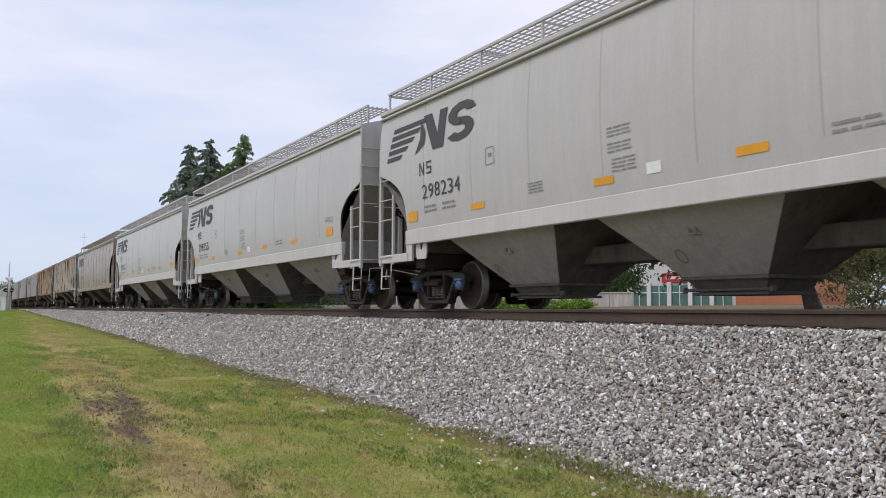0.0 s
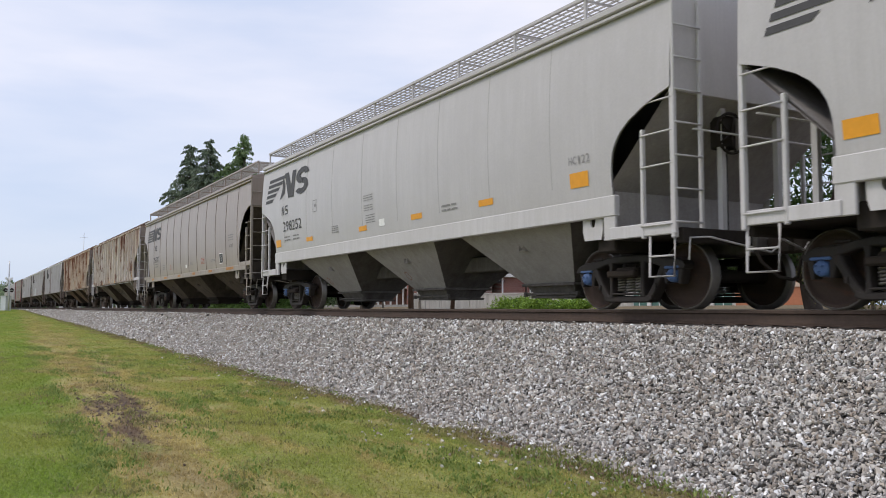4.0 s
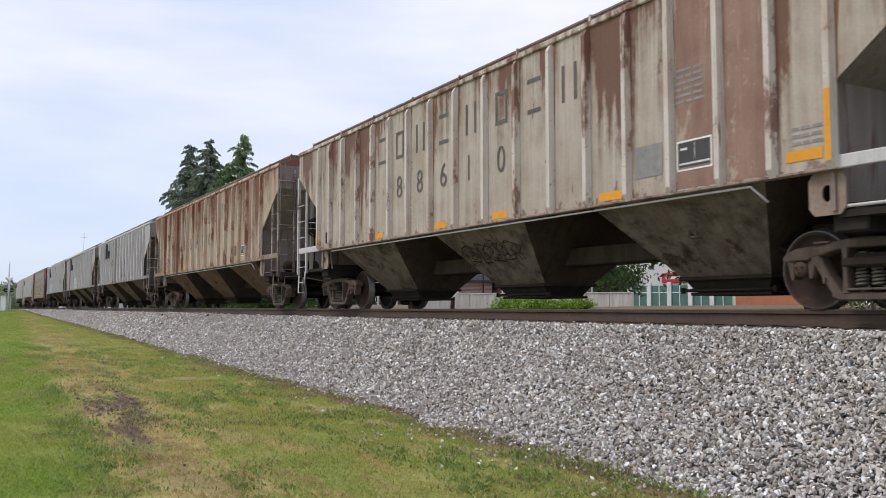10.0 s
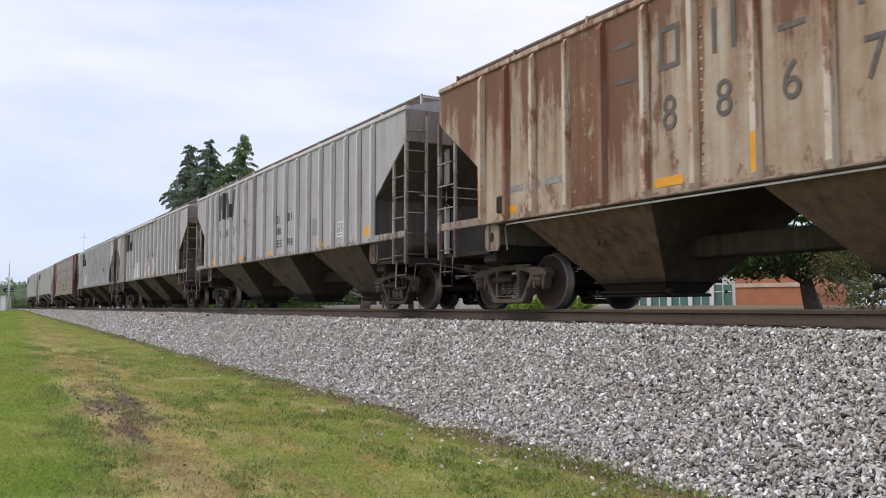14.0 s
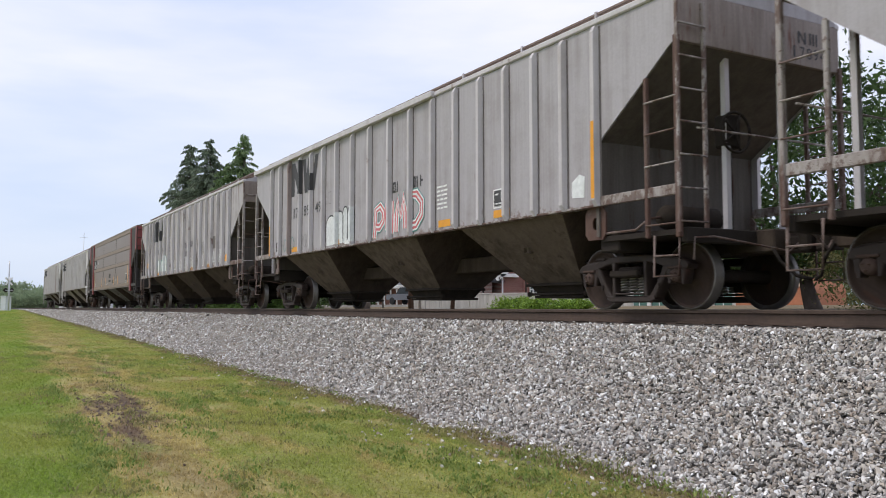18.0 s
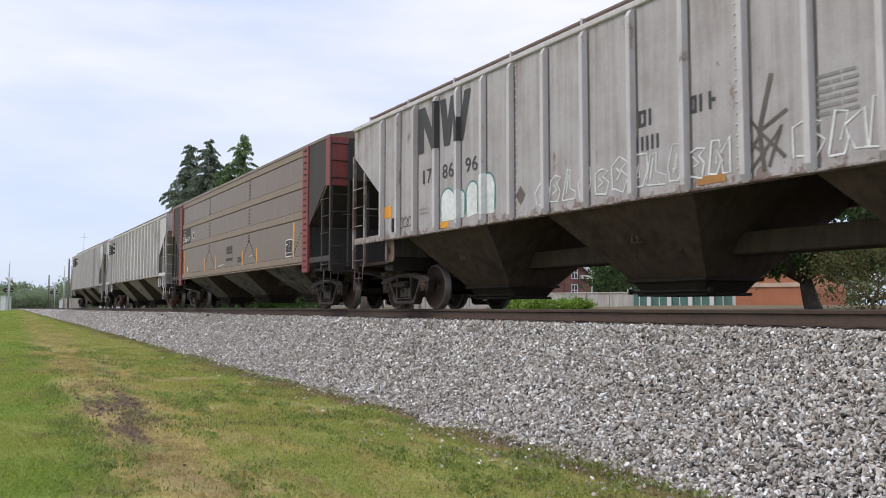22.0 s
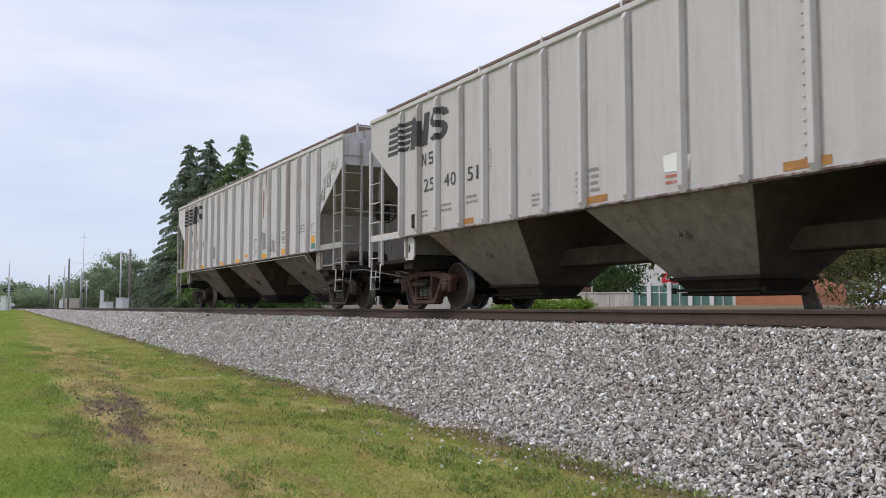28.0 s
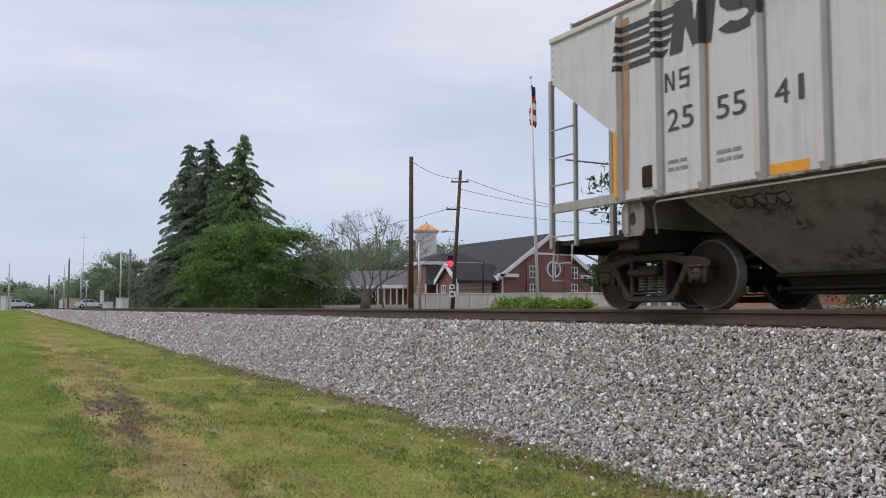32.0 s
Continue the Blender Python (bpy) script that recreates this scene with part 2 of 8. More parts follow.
STEEL_DARK = worn_paint("grimy_cast_steel", (0.030, 0.024, 0.020), (0.055, 0.042, 0.033), (0.060, 0.030, 0.020), 0.6, 0.62, 0.85, spec=0.15)
FRAME_DARK = worn_paint("grimy_dark_truck_casting", (0.036, 0.030, 0.027), (0.020, 0.017, 0.015), (0.060, 0.032, 0.023), 0.7, 0.62, 0.7, spec=0.3)
FRAME_BROWN = worn_paint("brown_truck_casting", (0.042, 0.029, 0.024), (0.022, 0.016, 0.014), (0.068, 0.032, 0.023), 0.7, 0.60, 0.65, spec=0.35)
FRAME_DUSTY = worn_paint("dusty_grey_truck_casting", (0.130, 0.100, 0.082), (0.060, 0.044, 0.036), (0.085, 0.042, 0.028), 0.7, 0.58, 0.8, spec=0.25)
STEEL_BLACK = worn_paint("dark_underframe", (0.032, 0.027, 0.024), (0.050, 0.041, 0.035), None, 0.5, rough=0.9, spec=0.12)
WHEEL = worn_paint("rusty_wheel_plate", (0.066, 0.044, 0.035), (0.032, 0.023, 0.019), (0.085, 0.042, 0.027), 0.6, 0.58, 0.75, spec=0.2)
TREAD = plain("polished_wheel_rim", (0.19, 0.175, 0.165), 0.45, 0.6, 0.25)
RAIL_RUST = plain("rusty_rail_web", (0.080, 0.054, 0.040), 0.8, 0.0, 0.3)
RAIL_TOP = plain("worn_rail_head", (0.22, 0.19, 0.17), 0.4, 0.7, 0.2)
BLUE_CAP = plain("blue_bearing_paint", (0.07, 0.13, 0.28), 0.5)
RUST_CAP = plain("rusty_bearing_paint", (0.075, 0.045, 0.034), 0.75)
SPRING = plain("greasy_spring_steel", (0.20, 0.18, 0.16), 0.5, 0.3)
TAPE_BROWN = plain("dusty_brown_orange_tape", (0.42, 0.20, 0.06), 0.6, 0.0, 0.3)
ORANGE = plain("orange_reflector_tape", (0.78, 0.34, 0.02), 0.4, 0.0, 0.12)
INK = plain("dark_grey_lettering", (0.06, 0.058, 0.06), 0.6, 0.0, 0.15)
INK_FADED = plain("faded_grey_lettering", (0.27, 0.26, 0.255), 0.7, 0.0, 0.3)
INK_OLD = worn_paint("worn_dark_lettering", (0.085, 0.075, 0.068), (0.18, 0.15, 0.125), None, 0.9)
INK_RED = plain("faded_red_lettering", (0.45, 0.16, 0.12), 0.7)
WHITE_INK = plain("white_lettering", (0.82, 0.82, 0.80), 0.6, 0.0, 0.12)

# ---- ground ----
def lawn_z(x):
    """The mown verge climbs gently towards the far crossing."""
    return -1.49 - 0.0098 * max(min(x, 12.0), -130.0)


def toe_y(x):
    return -1.75 - 1.885 * (-0.2 - lawn_z(x))


def far_z(x, y):
    """Level of the land beyond the track."""
    s = min(max((y - 4.0) / 26.0, 0.0), 1.0)
    return -0.45 + 0.62 * s


def ground_z(x, y):
    if y > 3.0:
        return far_z(x, y)
    if y < toe_y(x):
        return lawn_z(x) + 0.012 * noise.noise(Vector((x * 0.9, y * 0.9, 0))) + 0.02 * noise.noise(Vector((x * 0.25, y * 0.25, 3)))
    return min(-0.55, lawn_z(x) - 0.06) if lawn_z(x) < -0.5 else -0.62


def grass_colour(k):
    """Green turf with straw-coloured worn strips and bare earth, in world space."""
    pos = k.place((1, 1, 1))
    big = k.noise(pos, 0.35, 4.0, 0.6)
    mid = k.noise(k.place((0.32, 1, 1)), 1.5, 6.0, 0.66)
    fine = k.noise(pos, 26.0, 4.0, 0.7)
    sep = k.t.nodes.new("ShaderNodeSeparateXYZ")
    k.link(k.co.outputs["Object"], sep.inputs[0])

    def ranged(value, a, b):
        n = k.node("ShaderNodeMapRange")
        n.inputs["From Min"].default_value, n.inputs["From Max"].default_value = a, b
        k.link(value, n.inputs["Value"])
        return n.outputs[0]

    def calc(how, a, b):
        n = k.node("ShaderNodeMath")
        n.operation = how
        for i, v in ((0, a), (1, b)):
            if isinstance(v, (int, float)):
                n.inputs[i].default_value = v
            else:
                k.link(v, n.inputs[i])
        return n.outputs[0]

    # lush turf away from the track, straw and worn ground nearer the stone
    lane = calc("ADD", sep.outputs["Y"], calc("MULTIPLY", sep.outputs["X"], 0.045))
    wob = calc("ADD", lane, calc("ADD", calc("MULTIPLY", calc("SUBTRACT", big, 0.5), 1.5), calc("MULTIPLY", calc("SUBTRACT", mid, 0.5), 1.3)))
    worn = calc("MULTIPLY", ranged(wob, -8.80, -8.35), ranged(sep.outputs["X"], -95.0, -14.0))
    worn = calc("ADD", calc("MULTIPLY", worn, 0.62), calc("MULTIPLY", ranged(wob, -8.80, -8.35), 0.30))
    tone = k.ramp(k.noise(k.place((0.35, 0.8, 1)), 0.9, 4.0), 0.38, 0.62)
    green = k.mix(k.ramp(fine, 0.35, 0.7), (0.138, 0.208, 0.034), (0.295, 0.395, 0.080))
    green = k.mix(tone, green, k.mix(k.ramp(fine, 0.35, 0.7), (0.19, 0.232, 0.048), (0.375, 0.405, 0.112)))
    straw = k.mix(k.ramp(fine, 0.35, 0.7), (0.365, 0.300, 0.125), (0.615, 0.505, 0.235))
    dry = k.mix(k.ramp(fine, 0.35, 0.7), (0.25, 0.188, 0.095), (0.44, 0.345, 0.175))
    clump = k.noise(k.place((0.33, 1.0, 1)), 2.1, 7.0, 0.7)
    olive = k.mix(0.26, green, straw)
    clump = calc("ADD", clump, calc("SUBTRACT", calc("MULTIPLY", ranged(wob, -7.7, -6.8), 0.11), 0.07))
    strawy = k.mix(k.ramp(clump, 0.45, 0.56), k.mix(k.ramp(mid, 0.42, 0.62), straw, dry), olive)
    # greener lane half way to the stone, brown again along its foot
    lush = calc("MULTIPLY", calc("MULTIPLY", ranged(wob, -7.7, -7.0), ranged(wob, -5.0, -5.8)), 0.6)
    strawy = k.mix(calc("MULTIPLY", lush, k.ramp(clump, 0.36, 0.52)), strawy, k.mix(0.25, green, straw))
    turf = k.mix(k.ramp(mid, 0.60, 0.78, (0, 0, 0), (0.55, 0.55, 0.55)), green, straw)
    c = k.mix(worn, turf, strawy)
    earth = k.mix(k.ramp(fine, 0.3, 0.7), (0.085, 0.056, 0.045), (0.215, 0.150, 0.118))
    # a trodden bare patch with a streak running on from it, and thin soil along the foot of the stone
    off = k.node("ShaderNodeVectorMath")
    off.operation = "DISTANCE"
    mp = k.node("ShaderNodeMapping")
    mp.inputs["Location"].default_value, mp.inputs["Scale"].default_value = (12.7 * 0.34, 7.45 * 1.9, 0), (0.34, 1.9, 0)
    k.link(k.co.outputs["Object"], mp.inputs["Vector"])
    k.link(mp.outputs[0], off.inputs[0])
    rough_ = k.noise(k.place((0.34, 1.25, 1)), 2.4, 8.0, 0.75)
    patch = calc("ADD", off.outputs["Value"], calc("MULTIPLY", calc("SUBTRACT", rough_, 0.46), 5.6))
    c = k.mix(calc("MULTIPLY", ranged(patch, 1.15, 0.45), 0.8), c, earth)
    line = calc("ABSOLUTE", calc("ADD", calc("ADD", sep.outputs["Y"], calc("MULTIPLY", sep.outputs["X"], 0.11)), 8.75), 0.0)
    line = calc("ADD", line, calc("MULTIPLY", calc("SUBTRACT", rough_, 0.46), 2.2))
    streak = calc("MULTIPLY", calc("MULTIPLY", ranged(sep.outputs["X"], -27.0, -21.0), ranged(sep.outputs["X"], -8.0, -10.5)), ranged(line, 0.30, 0.0))
    c = k.mix(calc("MULTIPLY", streak, 0.75), c, earth)
    foot = calc("ADD", calc("MULTIPLY", sep.outputs["X"], 0.0185), sep.outputs["Y"])
    foot = calc("ADD", foot, calc("ADD", calc("MULTIPLY", calc("SUBTRACT", mid, 0.5), 1.6), calc("MULTIPLY", calc("SUBTRACT", rough_, 0.5), 2.6)))
    c = k.mix(calc("MULTIPLY", ranged(foot, -5.0, -4.2), 0.85), c, earth)
    c = k.mix(k.ramp(k.noise(pos, 0.9, 6.0, 0.7), 0.61, 0.70, (0, 0, 0), (0.7, 0.7, 0.7)), c, earth)
    return c, fine


gm = Mat("mown_verge", 0.9, 0.0, 0.1)
gc, gf = grass_colour(gm)
gm.bump(gf, 0.7, 0.03)
GRASS = gm.colour(gm.mix(0.18, gc, (0.15, 0.12, 0.07)))
bm_ = Mat("grass_blade", 0.6, 0.0, 0.2)
bc_, _ = grass_colour(bm_)
isl = bm_.t.nodes.new("ShaderNodeNewGeometry")
blade_tone = bm_.mix(0.55, bc_, bm_.ramp(isl.outputs["Random Per Island"], 0.0, 1.0, (0.60, 0.58, 0.51), (0.90, 0.88, 0.78)), "OVERLAY")


def leafy(k, tone, share):
    """Thin leaf: some of the light passes through."""
    k.colour(tone)
    tr, mx = k.node("ShaderNodeBsdfTranslucent"), k.node("ShaderNodeMixShader")
    k.link(tone, tr.inputs["Color"])
    mx.inputs[0].default_value = share
    k.link(k.b.outputs[0], mx.inputs[1])
    k.link(tr.outputs[0], mx.inputs[2])
    k.link(mx.outputs[0], k.t.nodes["Material Output"].inputs["Surface"])
    return k.m


BLADE = leafy(bm_, blade_tone, 0.45)
wm_ = Mat("weed_leaf", 0.6, 0.0, 0.2)
wisl = wm_.t.nodes.new("ShaderNodeNewGeometry")
WEED = leafy(wm_, wm_.ramp(wisl.outputs["Random Per Island"], 0.0, 1.0, (0.13, 0.215, 0.045), (0.36, 0.42, 0.13)), 0.45)

dm_ = Mat("dry_weed_leaf", 0.6, 0.0, 0.2)
disl = dm_.t.nodes.new("ShaderNodeNewGeometry")
DRY_WEED = leafy(dm_, dm_.ramp(disl.outputs["Random Per Island"], 0.0, 1.0, (0.14, 0.165, 0.05), (0.42, 0.37, 0.17)), 0.4)

xs = sorted({*np.linspace(-1500, -260, 14), *np.linspace(-250, -62, 48), *np.linspace(-60, 14, 149), *np.linspace(16, 80, 17), *np.linspace(120, 1500, 8)})
ys = sorted({*np.linspace(-1500, -70, 10), *np.linspace(-60, -12, 33), *np.linspace(-11.5, -2.0, 39), *np.linspace(-1.7, 3.4, 8), *np.linspace(4, 60, 29), *np.linspace(80, 1500, 12)})
g = Geo()
g.add([(x, y, ground_z(x, y)) for x in xs for y in ys],
      [(i * len(ys) + j, (i + 1) * len(ys) + j, (i + 1) * len(ys) + j + 1, i * len(ys) + j + 1) for i in range(len(xs) - 1) for j in range(len(ys) - 1)], True)
thing("ground", "mown grass verge with straw-coloured worn patches", "ground", g, GRASS, kind="structure")

# ---- ballast: a bed with loose crushed stone on it ----
sm = Mat("crushed_stone", 0.85, 0.0, 0.25)
geoi = sm.t.nodes.new("ShaderNodeNewGeometry")
srnd = geoi.outputs["Random Per Island"]
sgr = sm.noise(sm.place((1, 1, 1)), 40.0, 4.0)
sbig = sm.noise(sm.place((1, 1, 1)), 0.7, 3.0)
sn = sm.t.nodes.new("ShaderNodeValToRGB")
sm.link(srnd, sn.inputs["Fac"])
for p_, c_ in ((0.0, (0.085, 0.078, 0.072)), (0.14, (0.185, 0.168, 0.150)), (0.26, (0.29, 0.238, 0.190)), (0.40, (0.36, 0.338, 0.312)), (0.58, (0.455, 0.430, 0.402)), (0.70, (0.44, 0.380, 0.315)), (0.87, (0.60, 0.575, 0.535)), (1.0, (0.88, 0.86, 0.82))):
    e_ = sn.color_ramp.elements.new(p_) if 0 < p_ < 1 else sn.color_ramp.elements[int(p_)]
    e_.color = (*c_, 1)
sc = sn.outputs["Color"]
sc = sm.mix(0.35, sc, sm.ramp(sgr, 0.3, 0.7, (0.3, 0.3, 0.3), (0.7, 0.69, 0.67)), "OVERLAY")
sc = sm.mix(sm.ramp(sbig, 0.45, 0.75, (0, 0, 0), (0.28, 0.28, 0.28)), sc, (0.30, 0.26, 0.22))
sm.bump(sgr, 0.3, 0.006)
STONE = sm.colour(sc)
bed = Mat("ballast_bed", 0.95, 0.0, 0.15)
bpos = bed.place((1, 1, 1))
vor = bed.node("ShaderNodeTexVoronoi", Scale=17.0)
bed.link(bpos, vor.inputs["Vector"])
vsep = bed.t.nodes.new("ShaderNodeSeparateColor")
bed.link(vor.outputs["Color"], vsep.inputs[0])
# cell edges go near black: shade in the gaps between stones, painted on
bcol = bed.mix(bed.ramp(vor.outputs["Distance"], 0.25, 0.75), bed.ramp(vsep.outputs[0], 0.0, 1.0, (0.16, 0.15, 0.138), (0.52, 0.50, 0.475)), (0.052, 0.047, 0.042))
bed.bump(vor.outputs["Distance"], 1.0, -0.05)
BED = bed.colour(bcol)


def bed_z(x, y):
    """Surface of the stone bed across the track."""
    if y < -1.72:
        return -0.235 - (-1.72 - y) / 1.885
    if y > 1.72:
        return -0.235 - (y - 1.72) / 1.885
    return -0.235


g = Geo()
bx = np.concatenate([np.linspace(-240, -62, 90), np.linspace(-61, 8, 140), np.linspace(9, 60, 26)])
rows_y = np.linspace(0, 1, 22)
for x in bx:
    y0, y1 = toe_y(x) - 0.12, 2.4
    for s in rows_y:
        y = y0 + (y1 - y0) * s
        j = 0.018 * noise.noise(Vector((x * 3.1, y * 3.1, 1.7)))
        g.v.append((x, y, bed_z(x, y) - 0.03 + j))
n = len(rows_y)
g.f = [(i * n + j, (i + 1) * n + j, (i + 1) * n + j + 1, i * n + j + 1) for i in range(len(bx) - 1) for j in range(n - 1)]
g.s = [True] * len(g.f)
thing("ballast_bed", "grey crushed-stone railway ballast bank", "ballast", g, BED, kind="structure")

ICO = [(0, 0, -1), (0.72, -0.53, -0.45), (-0.28, -0.85, -0.45), (-0.89, 0, -0.45), (-0.28, 0.85, -0.45), (0.72, 0.53, -0.45),
       (0.28, -0.85, 0.45), (-0.72, -0.53, 0.45), (-0.72, 0.53, 0.45), (0.28, 0.85, 0.45), (0.89, 0, 0.45), (0, 0, 1)]
ICO_F = [(0, 1, 2), (1, 0, 5), (0, 2, 3), (0, 3, 4), (0, 4, 5), (1, 5, 10), (2, 1, 6), (3, 2, 7), (4, 3, 8), (5, 4, 9),
         (1, 10, 6), (2, 6, 7), (3, 7, 8), (4, 8, 9), (5, 9, 10), (6, 10, 11), (7, 6, 11), (8, 7, 11), (9, 8, 11), (10, 9, 11)]


def mesh_from(name, v, f, flat=False):
    """A mesh from numpy arrays of corners and equal-sided faces."""
    me = bpy.data.meshes.new(name)
    k = f.shape[1]
    me.vertices.add(len(v))
    me.vertices.foreach_set("co", v.astype(np.float32).ravel())
    me.loops.add(f.size)
    me.loops.foreach_set("vertex_index", f.astype(np.int32).ravel())
    me.polygons.add(len(f))
    me.polygons.foreach_set("loop_start", np.arange(len(f), dtype=np.int32) * k)
    me.polygons.foreach_set("loop_total", np.full(len(f), k, dtype=np.int32))
    me.update(calc_edges=True)
    if flat:
        me.shade_flat()
    return me


CUBE = [(x, y, z) for x in (-0.72, 0.72) for y in (-0.72, 0.72) for z in (-0.72, 0.72)]
CUBE_F = [(0, 1, 3), (0, 3, 2), (4, 6, 7), (4, 7, 5), (0, 4, 5), (0, 5, 1), (2, 3, 7), (2, 7, 6), (0, 2, 6), (0, 6, 4), (1, 5, 7), (1, 7, 3)]


def stones(name, label, pts, size, seed, mat=None, shape=ICO, faces=ICO_F, chip=0.26):
    """Angular stones, each squashed, chipped and turned its own way."""
    r = np.random.RandomState(seed)
    n = len(pts)
    k = len(shape)
    base = np.array(shape)[None] * (1 + chip * np.clip(r.randn(n, k, 1), -1.5, 1.5))
    s = size * np.exp(np.clip(0.34 * r.randn(n, 1, 1), -0.8, 0.55)) * (np.array([1.08, 0.74, 0.48]) + 0.15 * np.clip(r.randn(n, 1, 3), -1.8, 1.8))
    v = base * s
    q = r.randn(n, 4)
    q /= np.linalg.norm(q, axis=1)[:, None]
    w, x, y, z = q.T
    rot = np.stack([1 - 2 * (y * y + z * z), 2 * (x * y - z * w), 2 * (x * z + y * w), 2 * (x * y + z * w), 1 - 2 * (x * x + z * z), 2 * (y * z - x * w),
                    2 * (x * z - y * w), 2 * (y * z + x * w), 1 - 2 * (x * x + y * y)], 1).reshape(n, 3, 3)
    v = np.einsum("nij,nkj->nki", rot, v) + pts[:, None]
    f = (np.array(faces)[None] + k * np.arange(n)[:, None, None]).reshape(-1, 3)
    me = mesh_from(name, v.reshape(-1, 3), f, True)
    me.materials.append(mat or STONE)
    return tagged(new(name, me), label, "stones", kind="stuff")


def stone_points(x0, x1, per_m2, seed, y_top=-0.55, spill=0.0):
    r = np.random.RandomState(seed)
    n = int((x1 - x0) * 3.6 * per_m2)
    x = r.uniform(x0, x1, n)
    y = r.uniform(-4.7, y_top, n)
    t = np.array([toe_y(a) for a in x]) - spill * np.abs(r.randn(n)) + np.array([0.20 * noise.noise(Vector((a * 0.7, 0, 5))) + 0.14 * noise.noise(Vector((a * 2.3, 0, 8))) for a in x])
    keep = y > t
    keep &= ~((np.abs(y + 0.755) < 0.22))
    x, y = x[keep], y[keep]
    z = np.array([max(bed_z(a, b), lawn_z(a) + 0.005 if b < toe_y(a) + 0.1 else -9) for a, b in zip(x, y)]) + r.uniform(-0.022, 0.016, len(x))
    return np.stack([x, y, z], 1)


stones("ballast_stones", "loose grey crushed stones close by on the bank", stone_points(-11.5, -2.6, 2000, 3, spill=0.13), 0.0182, 4, None, ICO, ICO_F, 0.34)
stones("ballast_stones", "loose grey crushed stones farther along the bank", stone_points(-30, -11.5, 1100, 5, spill=0.13), 0.0215, 6, None, CUBE, CUBE_F, 0.32)
stones("ballast_stones", "grey crushed stones far along the bank", stone_points(-75, -30, 260, 7, spill=0.08), 0.038, 8, None, CUBE, CUBE_F, 0.3)

stones("ballast_stones", "pale crushed stones towards the crossing", stone_points(-138, -75, 80, 9, spill=0.08), 0.068, 10, None, CUBE, CUBE_F, 0.3)

# stray stones on the grass beside the bank
r_ = np.random.RandomState(19)
sx_ = np.concatenate([r_.uniform(-24, -3.5, 300), r_.uniform(-9.5, -4.5, 260)])
sy_ = np.array([toe_y(a) for a in sx_]) - 0.05 - np.abs(r_.randn(560)) * 0.55
stones("stray_stones", "stray pale stones on the grass", np.stack([sx_, sy_, np.array([ground_z(a, b) + 0.008 for a, b in zip(sx_, sy_)])], 1), 0.018, 20)

# clods in the trodden bare patch and along the foot of the bank
CLOD = plain("brown_soil", (0.165, 0.125, 0.10), 0.95, 0.0, 0.4, 20.0, 0.4)
cx_ = -12.7 + 1.5 * r_.randn(300)
cy_ = -8.75 - 0.11 * cx_ + 0.25 * r_.randn(300)
ex_ = r_.uniform(-24, -3.5, 420)
ey_ = np.array([toe_y(a) for a in ex_]) - 0.02 - np.abs(r_.randn(420)) * 0.22
cx_, cy_ = np.concatenate([cx_, ex_]), np.concatenate([cy_, ey_])
stones("soil_clods", "small brown clods of bare earth", np.stack([cx_, cy_, np.array([ground_z(a, b) + 0.004 for a, b in zip(cx_, cy_)])], 1), 0.021, 21, CLOD)


# ---- grass blades ----
def blades(name, label, pts, height, width, seed, mat):
    """Thin bent blades, three triangles each."""
    r = np.random.RandomState(seed)
    n = len(pts)
    a = r.uniform(0, 2 * np.pi, n)
    side = np.stack([np.cos(a), np.sin(a), np.zeros(n)], 1)
    lean = np.stack([np.cos(a + 1.6), np.sin(a + 1.6), np.zeros(n)], 1) * r.uniform(0.3, 1.7, n)[:, None]
    h = (height * np.exp(0.35 * r.randn(n)))[:, None]
    w = (width * np.exp(0.25 * r.randn(n)))[:, None]
    up = np.array([0, 0, 1.0])
    v = np.stack([pts - side * w, pts + side * w, pts - side * w * 0.8 + (up * 0.6 + lean * 0.3) * h, pts + side * w * 0.8 + (up * 0.6 + lean * 0.3) * h, pts + (up * 0.9 + lean) * h], 1).reshape(-1, 3)
    f = (np.array([(0, 1, 3), (0, 3, 2), (2, 3, 4)])[None] + 5 * np.arange(n)[:, None, None]).reshape(-1, 3)
    me = mesh_from(name, v, f)
    me.materials.append(mat)
    return tagged(new(name, me), label, "grass", kind="stuff")


def turf_points(x0, x1, per_m2, seed):
    r = np.random.RandomState(seed)
    n = int((x1 - x0) * 6.8 * per_m2)
    x, y = r.uniform(x0, x1, n), r.uniform(-10.8, min(toe_y(x0) + 0.2, -2.0), n)
    far = np.clip((y + 10.8 + 0.034 * x) / 1.1, 0, 1) * np.clip((-2.0 - x) / 2.4, 0, 1)
    keep = (y < np.array([toe_y(a) for a in x]) + 0.05) & (r.rand(n) < far)
    x, y = x[keep], y[keep]
    thin = np.array([noise.noise(Vector((a * 1.1, b * 1.1, 4.0))) + 0.5 * noise.noise(Vector((a * 3.7, b * 3.7, 9.0))) for a, b in zip(x, y)])
    bare = (((x + 12.7) * 0.34) ** 2 + ((y + 7.45) * 1.9) ** 2 < 0.7 + 1.8 * thin) | ((np.abs(y + 0.11 * x + 8.75) < 0.16 + 0.25 * thin) & (x > -25) & (x < -9))
    edge = np.clip((np.array([toe_y(a) for a in x]) - y) / 0.7, 0.15, 1)
    keep = (r.rand(len(x)) < np.clip(0.72 + 1.1 * thin, 0.12, 1) * edge) & (~bare | (r.rand(len(x)) < 0.3))
    x, y = x[keep], y[keep]
    return np.stack([x, y, np.array([ground_z(a, b) - 0.004 for a, b in zip(x, y)])], 1)


